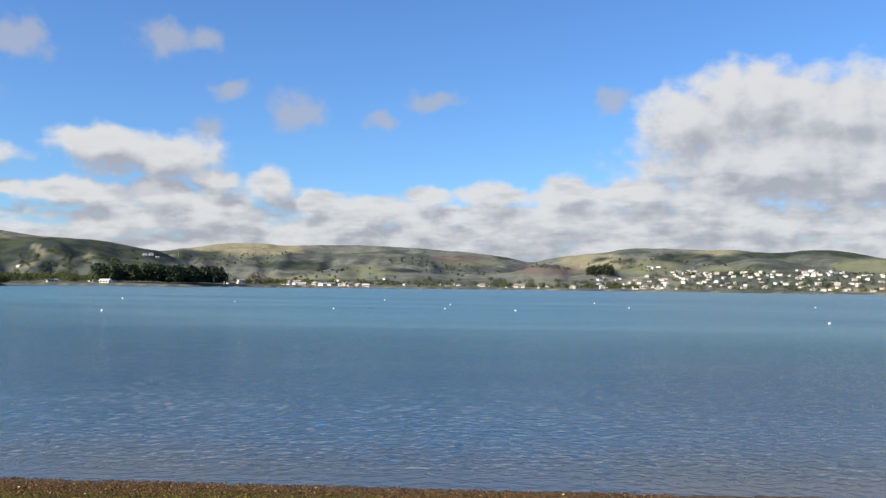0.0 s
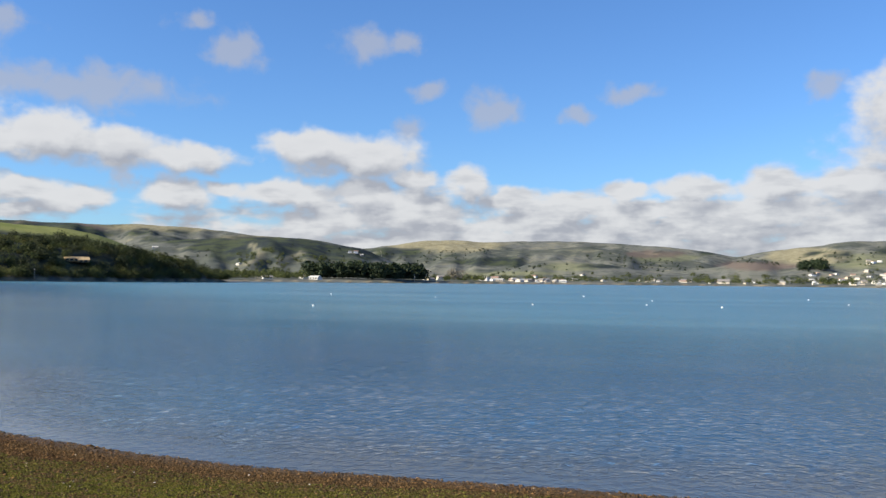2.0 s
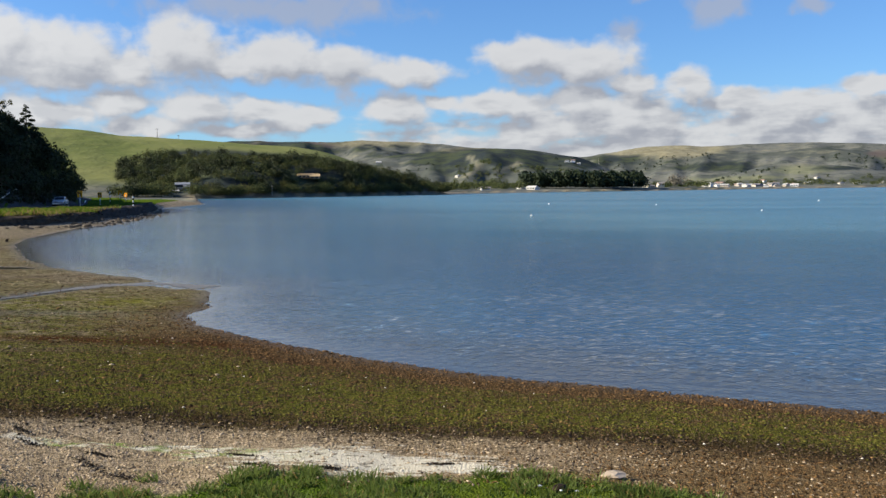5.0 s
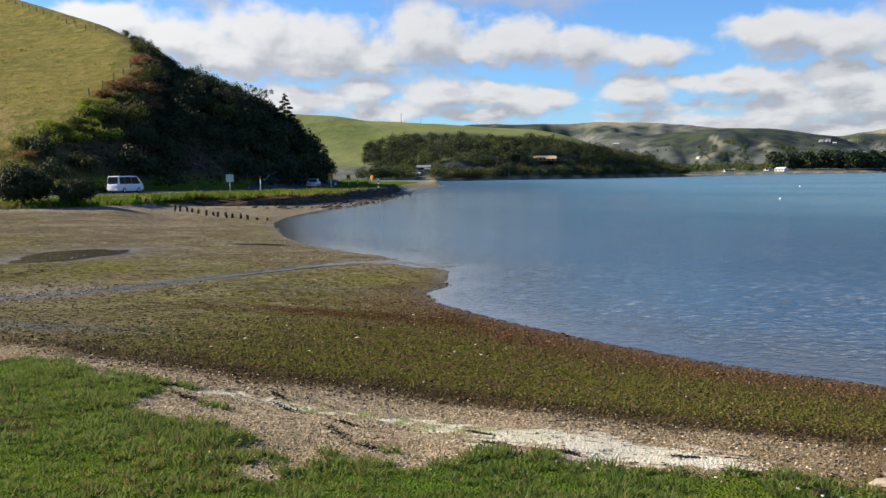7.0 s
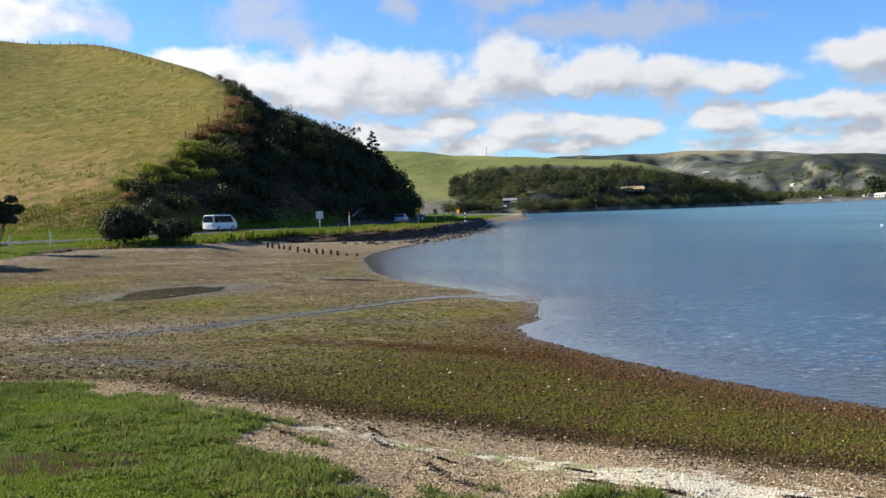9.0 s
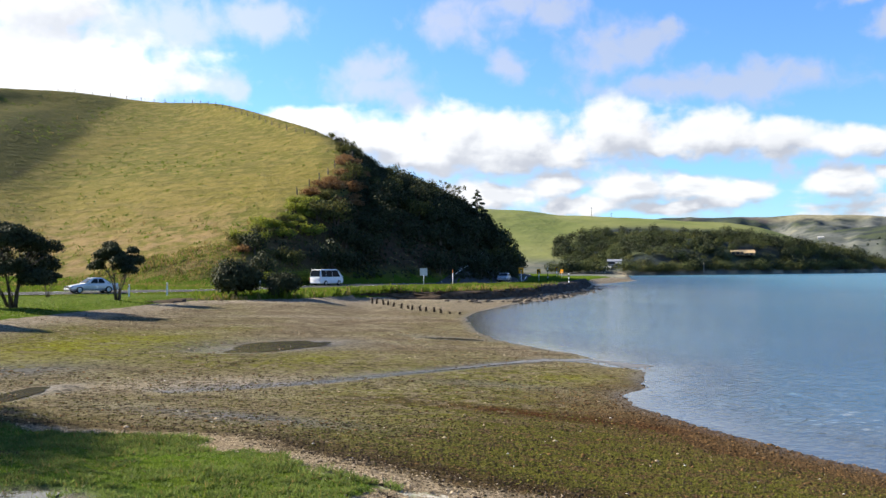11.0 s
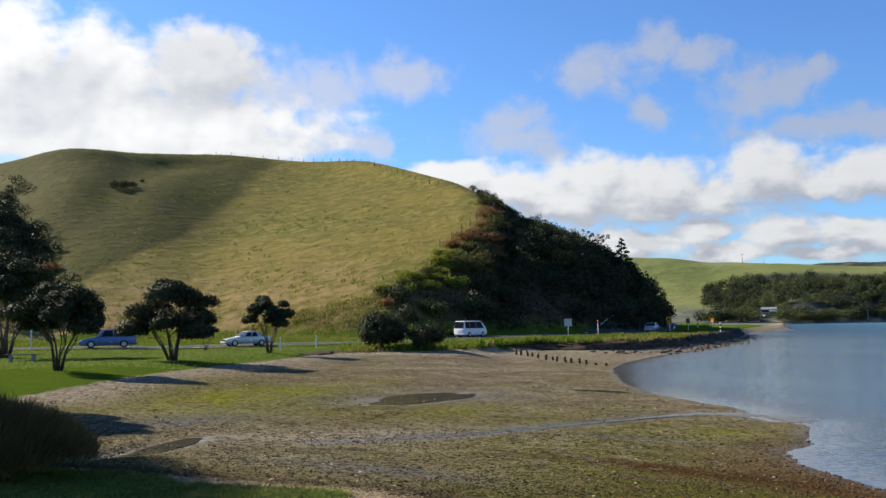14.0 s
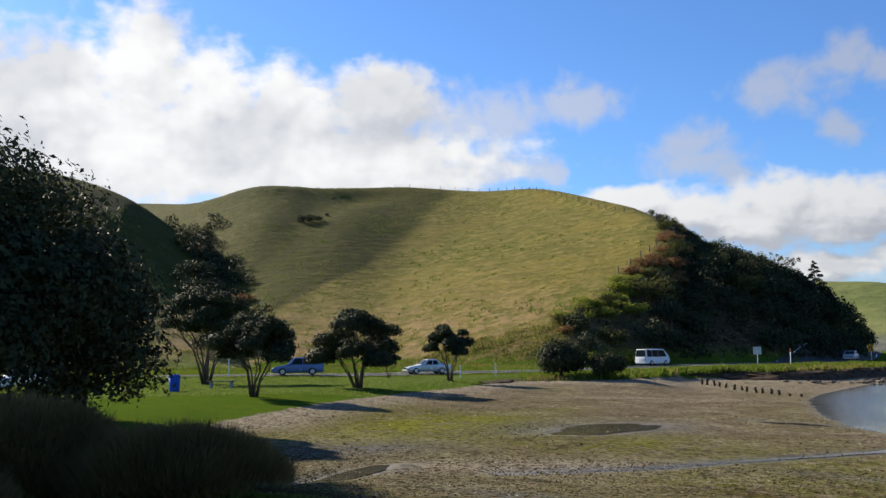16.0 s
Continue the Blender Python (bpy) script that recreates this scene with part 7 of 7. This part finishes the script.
# ---- ground cover: blades, pebbles, wrack ----
def scatter_polar(rng, n, a0, a1, d0, d1):
    a = np.radians(a0 + (a1 - a0) * rng.rand(n))
    d = np.sqrt(d0 * d0 + (d1 * d1 - d0 * d0) * rng.rand(n))
    return -np.sin(a) * d, np.cos(a) * d


def blades(rng, x, y, z, tall, width, lean=0.5, out=None):
    n = len(x)
    w = rng.rand(n) * 2 * math.pi
    b = np.stack([x, y, z], 1)
    s = np.stack([np.cos(w), np.sin(w), 0 * w], 1) * (width * (0.7 + 0.6 * rng.rand(n)))[:, None] * 0.5
    t = rng.normal(size=(n, 3)) * lean
    if out is not None:
        t[:, :2] += out
    t[:, 2] = 1
    t /= np.linalg.norm(t, axis=1)[:, None]
    tip = b + t * tall[:, None]
    mid = b + t * tall[:, None] * 0.55 + np.array([0, 0, 1.0]) * (tall * 0.10)[:, None]
    v = np.stack([b - s, b + s, mid + s * 0.6, tip, mid - s * 0.6], 1).reshape(-1, 3)
    return v, np.arange(n * 5).reshape(-1, 5)


def near_grass():
    """Short uneven turf: a thin cover of low blades, and tufts that splay outwards."""
    rng = np.random.RandomState(81)
    x, y = scatter_polar(rng, 200000, 12, 92, 2.6, 17)
    around = scatter_polar(rng, 40000, 0, 360, 0.2, 6.5)
    x, y = np.concatenate([x, around[0]]), np.concatenate([y, around[1]])
    z, q = land(x, y)
    t = turf_at(x, y, q["turf"])
    patchy = lump(x * 1.1 + 3, y * 1.1, 3)
    keep = (t > 0.0) & (rng.rand(len(x)) > 0.80 * worn_at(x, y)) & (rng.rand(len(x)) < np.clip(0.6 + 0.9 * patchy, 0.10, 1))
    x, y, z, t = x[keep], y[keep], z[keep], t[keep]
    tall = 0.016 + 0.026 * rng.rand(len(x))
    out = np.zeros((len(x), 2))
    # tufts
    tx, ty = scatter_polar(rng, 26000, 12, 92, 2.6, 17)
    q = land(tx, ty)[1]
    edge = turf_at(tx, ty, q["turf"])
    big = lump(tx * 0.9 + 7, ty * 0.9, 3)
    keep = (edge > 0.02) & (rng.rand(len(tx)) > 0.80 * worn_at(tx, ty)) & (rng.rand(len(tx)) < np.clip(0.52 + 1.2 * big, 0.10, 1))
    tx, ty, edge, big = tx[keep], ty[keep], edge[keep], big[keep]
    reps = 26
    spread = np.repeat(0.030 + 0.045 * rng.rand(len(tx)) ** 2 + 0.030 * np.clip(big, 0, 1), reps)
    w, r = rng.rand(len(spread)) * 6.28, np.sqrt(rng.rand(len(spread)))
    bx, by = np.repeat(tx, reps) + spread * r * np.cos(w), np.repeat(ty, reps) + spread * r * np.sin(w)
    bt = (0.030 + 0.030 * rng.rand(len(bx))) * (1.15 - 0.45 * r) * np.repeat(0.75 + 0.5 * rng.rand(len(tx)) + 0.9 * np.clip(big, 0, 1) + 0.35 * step(0.5, 0.1, edge), reps)
    x, y, z = np.concatenate([x, bx]), np.concatenate([y, by]), np.concatenate([z, land(bx, by)[0]])
    tall = np.concatenate([tall, bt])
    out = np.concatenate([out, np.stack([np.cos(w), np.sin(w)], 1) * (0.25 + 0.75 * r)[:, None]])
    hue = lump(x * 0.5 + 50, y * 0.5, 3)
    dry = rng.rand(len(x)) < 0.07 + 0.25 * np.clip(hue, 0, 1)
    for name, m, mat, lab in (("grass", ~dry, BLADE, "uneven green turf blades beside the beach"), ("dry_grass", dry, STRAW, "dry straw-coloured blades in the turf")):
        v, f = blades(rng, x[m], y[m], z[m] - 0.004, tall[m], 0.0085 + 0 * tall[m], 0.5, out[m])
        tagged(new(name, leaf_mesh(name, v, f, mat)), lab, "grass", kind="stuff")


def bank_grass():
    rng = np.random.RandomState(82)
    x, y = scatter_polar(rng, 270000, 42, 96, 50, 125)
    z, q = land(x, y)
    c = spline(ROAD, 2.0)
    gap = np.full(len(x), 1e9)
    for p in c:
        gap = np.minimum(gap, np.hypot(x - p[0], y - p[1]))
    lawn = (q["a"] > 67) & (gap > 6) & (q["d"] < 85)
    keep = (q["turf"] > 0.0) & (gap > 4.2) & (q["u"] < 0.12)
    x, y, z, turf, gap, a, u, lawn = x[keep], y[keep], z[keep], q["turf"][keep], gap[keep], q["a"][keep], q["u"][keep], lawn[keep]
    clump = lump(x * 0.45, y * 0.45, 3)
    tall = (0.14 + 0.22 * rng.rand(len(x))) * (1 + 0.9 * np.clip(clump, -0.5, 1)) * (1 + 0.8 * step(2.0, 0.3, turf)) * (0.55 + 0.45 * step(9, 14, gap))
    tall = np.where(lawn, 0.05 + 0.05 * rng.rand(len(x)), tall * (1 + 0.25 * step(66, 62, a)))
    dry = (rng.rand(len(x)) < np.where(lawn, 0.03, 0.08) + ~lawn * 0.5 * ((turf < 2.5) & (lump(x * 0.2 + 5, y * 0.2) > 0.05))) | ((u > 0.0) & (rng.rand(len(x)) < 0.5))
    for name, m, mat, lab in (("lawn_grass", lawn & ~dry, BLADE, "short mown grass on the shore lawn"), ("rank_grass", ~dry & ~lawn, RANK, "rank bright green grass on the roadside bank"), ("dry_rank_grass", dry, STRAW, "dry tan grass overhanging the bank")):
        v, f = blades(rng, x[m], y[m], z[m] - 0.02, tall[m], 0.045 + 0.16 * tall[m], 0.45)
        tagged(new(name, leaf_mesh(name, v, f, mat)), lab, "grass", kind="stuff")


def hill_tufts():
    """Rank tussocks scattered over the pasture."""
    rng = np.random.RandomState(83)
    x, y = scatter_polar(rng, 26000, 56, 100, 112, 330)
    z, q = land(x, y)
    n1 = lump(x * 0.06, y * 0.06, 4)
    keep = (q["hill"] > 0.5) & (q["u"] < 0.97) & ((n1 > 0.12) | (q["u"] < 0.18) | (rng.rand(len(x)) < 0.12)) & (rng.rand(len(x)) < 0.22)
    x, y, z, u = x[keep], y[keep], z[keep], q["u"][keep]
    reps = 7
    rx = np.repeat(x, reps) + rng.normal(size=len(x) * reps) * 0.28
    ry = np.repeat(y, reps) + rng.normal(size=len(x) * reps) * 0.28
    rz = land(rx, ry)[0]
    tall = 0.18 + 0.28 * rng.rand(len(rx)) + 0.25 * np.repeat(u < 0.16, reps) * rng.rand(len(rx))
    brown = np.repeat((rng.rand(len(x)) < 0.12) | ((u < 0.16) & (rng.rand(len(x)) < 0.5)), reps)
    for name, m, mat, lab in (("tussock", ~brown, RANK, "olive tussocks scattered over the hill pasture"), ("brown_tussock", brown, STRAW, "dry brown tussocks on the hill pasture")):
        v, f = blades(rng, rx[m], ry[m], rz[m] - 0.03, tall[m], 0.14 + 0 * tall[m], 0.7)
        tagged(new(name, leaf_mesh(name, v, f, mat)), lab, "grass", kind="stuff")


def stray_tufts():
    """Grass tufts that stand apart in the gravel along the turf's edge."""
    rng = np.random.RandomState(84)
    V = []
    for cx, cy, r, n in [(-7.2, 5.55, 0.13, 120), (-6.5, 5.0, 0.15, 150), (-6.0, 4.75, 0.10, 90), (-5.5, 4.75, 0.13, 120), (-5.2, 5.05, 0.07, 50),
                         (-7.9, 5.75, 0.10, 80), (-5.0, 5.45, 0.06, 40), (-8.4, 5.6, 0.14, 130), (-5.05, 4.6, 0.12, 110), (-3.6, 6.0, 0.10, 90), (-4.3, 5.75, 0.12, 110)]:
        w, q = rng.rand(n) * 6.28, np.sqrt(rng.rand(n)) * r
        x, y = cx + 1.6 * q * np.cos(w), cy + 0.8 * q * np.sin(w)
        v, _ = blades(rng, x, y, land(x, y)[0] - 0.004, 0.04 + 0.07 * rng.rand(n), 0.011 + 0 * x, 0.8)
        V.append(v)
    v = np.concatenate(V)
    tagged(new("grass_tufts", leaf_mesh("grass_tufts", v, np.arange(len(v)).reshape(-1, 5), BLADE)), "separate green grass tufts in the shell gravel", "grass", kind="stuff")


near_grass()
stray_tufts()
bank_grass()
hill_tufts()


def pebble_material(name, dark, light):
    m, k = material(name)
    isle = k.add("ShaderNodeNewGeometry").outputs["Random Per Island"]
    n = k.noise(place_of(k), 60.0, 3)
    c = k.mix(k.math("POWER", isle, 1.6), dark, light)
    finish(k, k.mix(k.math("MULTIPLY", n.outputs[0], 0.3), c, dark), 0.88, n.outputs[0], 0.3, 0.004)
    return m


def pebbles(name, x, y, z, size, mat, label, seed):
    """Flattened, uneven stones and shell pieces of eight faces each."""
    rng = np.random.RandomState(seed)
    n = len(x)
    unit = np.array([(1, 0, 0), (0, 1, 0), (-1, 0, 0), (0, -1, 0), (0, 0, 1), (0, 0, -1)], float)
    k = size[:, None] * np.stack([0.8 + 0.6 * rng.rand(n), 0.5 + 0.5 * rng.rand(n), 0.25 + 0.45 * rng.rand(n)], 1)
    v = unit[None] * k[:, None, :] * (0.75 + 0.5 * rng.rand(n, 6, 1))
    w, t = rng.rand(n) * 6.28, rng.normal(size=n) * 0.4
    cx, sx = np.cos(t)[:, None], np.sin(t)[:, None]
    yv, zv = v[..., 1] * cx - v[..., 2] * sx, v[..., 1] * sx + v[..., 2] * cx
    cw, sw = np.cos(w)[:, None], np.sin(w)[:, None]
    out = np.stack([v[..., 0] * cw - yv * sw + x[:, None], v[..., 0] * sw + yv * cw + y[:, None], zv + z[:, None] + size[:, None] * 0.15], -1).reshape(-1, 3)
    tri = np.array([(0, 1, 4), (1, 2, 4), (2, 3, 4), (3, 0, 4), (1, 0, 5), (2, 1, 5), (3, 2, 5), (0, 3, 5)])
    f = (np.arange(n)[:, None, None] * 6 + tri[None]).reshape(-1, 3)
    return tagged(new(name, leaf_mesh(name, out, f, mat)), label, "pebbles", kind="stuff")


def beach_stones():
    rng = np.random.RandomState(91)
    brown = pebble_material("brown_shell_gravel", (0.030, 0.018, 0.008), (0.27, 0.155, 0.065))
    tan = pebble_material("tan_shell_gravel", (0.16, 0.118, 0.075), (0.64, 0.51, 0.345))
    dark = pebble_material("dark_wet_stones", (0.022, 0.016, 0.010), (0.13, 0.092, 0.055))
    olive = pebble_material("algae_stones", (0.033, 0.035, 0.009), (0.168, 0.158, 0.032))
    shell = pebble_material("bleached_shell", (0.45, 0.40, 0.32), (0.80, 0.77, 0.70))
    x, y = scatter_polar(rng, 300000, -14, 84, 5.0, 26)
    z, q = land(x, y)
    t = turf_at(x, y, q["turf"])
    near = np.hypot(x, y)
    gap = np.full(len(x), 9.0)
    for (x0, y0, w0), (x1, y1, w1) in zip(STRIP, STRIP[1:]):
        u = np.clip(((x - x0) * (x1 - x0) + (y - y0) * (y1 - y0)) / ((x1 - x0) ** 2 + (y1 - y0) ** 2), 0, 1)
        gap = np.minimum(gap, np.hypot(x - x0 - u * (x1 - x0), y - y0 - u * (y1 - y0)) / (w0 + (w1 - w0) * u))
    strip = (gap < 1.1) & (rng.rand(len(x)) < 0.6)
    keep = (t < 0.15) & ~q["wetland"] & ~strip & (rng.rand(len(x)) < np.clip(14.0 / near, 0.3, 1) ** 1.5 * (1 - 0.72 * step(-11.5, -16, x + 0.35 * (y - 12))))
    x, y, z, w, near = x[keep], y[keep], z[keep], q["way"][keep], near[keep]
    up_d, up_in = side(x, y, TIDE + [(400, -600)])
    up = np.where(up_in, up_d, -up_d) + 0.5 * lump(x * 0.9, y * 0.9, 3) + 0.35 * rng.normal(size=len(x))
    weedy = step(0.3, -0.5, up)
    size = (0.006 + 0.011 * rng.rand(len(x)) ** 2.2) * (1 + 0.02 * near) * (1 + 0.40 * weedy * rng.rand(len(x)))
    w = w + 0.06 * lump(x * 0.7, y * 0.7)
    pick = rng.rand(len(x))
    kinds = np.where(up > 0, 1, np.where(up > -0.9, 2, 0))
    kinds = np.where((pick < 0.25) & (kinds == 0), 2, kinds)
    kinds = np.where((kinds == 0) & (w > 0.16) & (pick < 0.85), 4, kinds)
    kinds = np.where((kinds == 1) & (rng.rand(len(x)) < 0.88 * brownish_at(x, y)), 0, kinds)
    kinds = np.where((pick > 0.9985) | ((gap[keep] < 1.0) & (x > -5.6) & (pick > 0.62)), 3, kinds)
    for i, (name, mat, lab) in enumerate((("brown_pebbles", brown, "brown shell gravel on the lower beach"), ("tan_pebbles", tan, "tan shell gravel on the upper beach"), ("dark_pebbles", dark, "dark wet pebbles along the tide line"), ("white_shells", shell, "bleached white shells strewn over the beach"), ("algae_pebbles", olive, "olive algae-covered pebbles on the middle beach"))):
        m = kinds == i
        pebbles(name, x[m], y[m], z[m], size[m], mat, lab, 92 + i)
    # coarse stones out on the mud flat and along the water's edge
    x, y = scatter_polar(rng, 14000, 30, 84, 14, 62)
    z, q = land(x, y)
    keep = (q["turf"] < -1) & ~q["wetland"] & (lump(x * 0.25, y * 0.25) > -0.15)
    x, y, z = x[keep], y[keep], z[keep]
    size = 0.018 + 0.035 * rng.rand(len(x)) ** 3
    m = rng.rand(len(x)) < 0.72
    pebbles("flat_stones", x[m], y[m], z[m], size[m], brown, "dark stones and mussel clumps scattered on the mud", 97)
    pebbles("flat_shells", x[~m], y[~m], z[~m], size[~m] * 0.8, tan, "tan shells and stones scattered on the mud", 98)


beach_stones()

WRACK = leaf_material("dried_seaweed", (0.008, 0.006, 0.004), (0.05, 0.035, 0.02), 0.8, 0.05)


def wrack():
    """Scraps of dried seaweed along the last tide's line."""
    rng = np.random.RandomState(100)
    V = []
    for x, y, long, wide, turn in [(-6.9, 6.1, 0.30, 0.05, -12), (-6.1, 6.05, 0.18, 0.04, -10), (-5.9, 5.75, 0.3, 0.06, -20), (-4.55, 6.1, 0.22, 0.05, -15), (-5.3, 5.5, 0.3, 0.06, -15), (-8.0, 5.7, 0.2, 0.05, 5),
                                   (-4.0, 6.2, 0.10, 0.05, 0), (-3.4, 6.75, 0.12, 0.03, 0), (-7.6, 5.55, 0.16, 0.05, 10), (-2.6, 6.35, 0.14, 0.05, 0), (-7.3, 6.35, 0.2, 0.03, -14), (-5.0, 6.5, 0.2, 0.03, -14)]:
        n = 130
        u, v = rng.normal(size=n) * long * 0.5, rng.normal(size=n) * wide * 0.5
        t = radians(turn)
        px, py = x + u * math.cos(t) - v * math.sin(t), y + u * math.sin(t) + v * math.cos(t)
        vv, _ = blades(rng, px, py, land(px, py)[0], 0.012 + 0.022 * rng.rand(n), 0.016 + 0 * u, 2.4)
        V.append(vv)
    v = np.concatenate(V)
    tagged(new("seaweed", leaf_mesh("seaweed", v, np.arange(len(v)).reshape(-1, 5), WRACK)), "dark scraps of dried seaweed along the tide line", "seaweed", kind="stuff")


wrack()


def beach_rock(x, y, s, mat, label, seed):
    rng = np.random.RandomState(seed)
    bm = bmesh.new()
    bmesh.ops.create_icosphere(bm, subdivisions=2, radius=1.0)
    for p in bm.verts:
        k = 0.8 + 0.35 * rng.rand()
        p.co = Vector((p.co.x * s * 1.5 * k, p.co.y * s * k, max(p.co.z, -0.3) * s * 0.5 * k))
    ob = new("beach_rock", to_mesh("beach_rock", bm, mat))
    ob.matrix_basis = pose(x, y, height(x, y) + 0.02, 0, 0, 40 * seed)
    return tagged(ob, label, "rock")


PALE_ROCK = plain("pale_sandstone", (0.50, 0.40, 0.30), 0.9, 0.2, 6.0, bump=0.5)
beach_rock(-2.08, 6.7, 0.06, PALE_ROCK, "pale flat sandstone lump at the turf's edge", 1)
# A small dark rock, with white shells beside it.
beach_rock(-2.3, 6.2, 0.045, ROTTEN, "small dark rock lying in the turf", 2)
for i, (dx, dy) in enumerate(((0.03, 0.0), (-0.12, 0.03), (0.12, 0.04))):
    beach_rock(-2.3 + dx, 6.15 + dy, 0.010, WHITE, "small white shell on the turf", 3 + i)
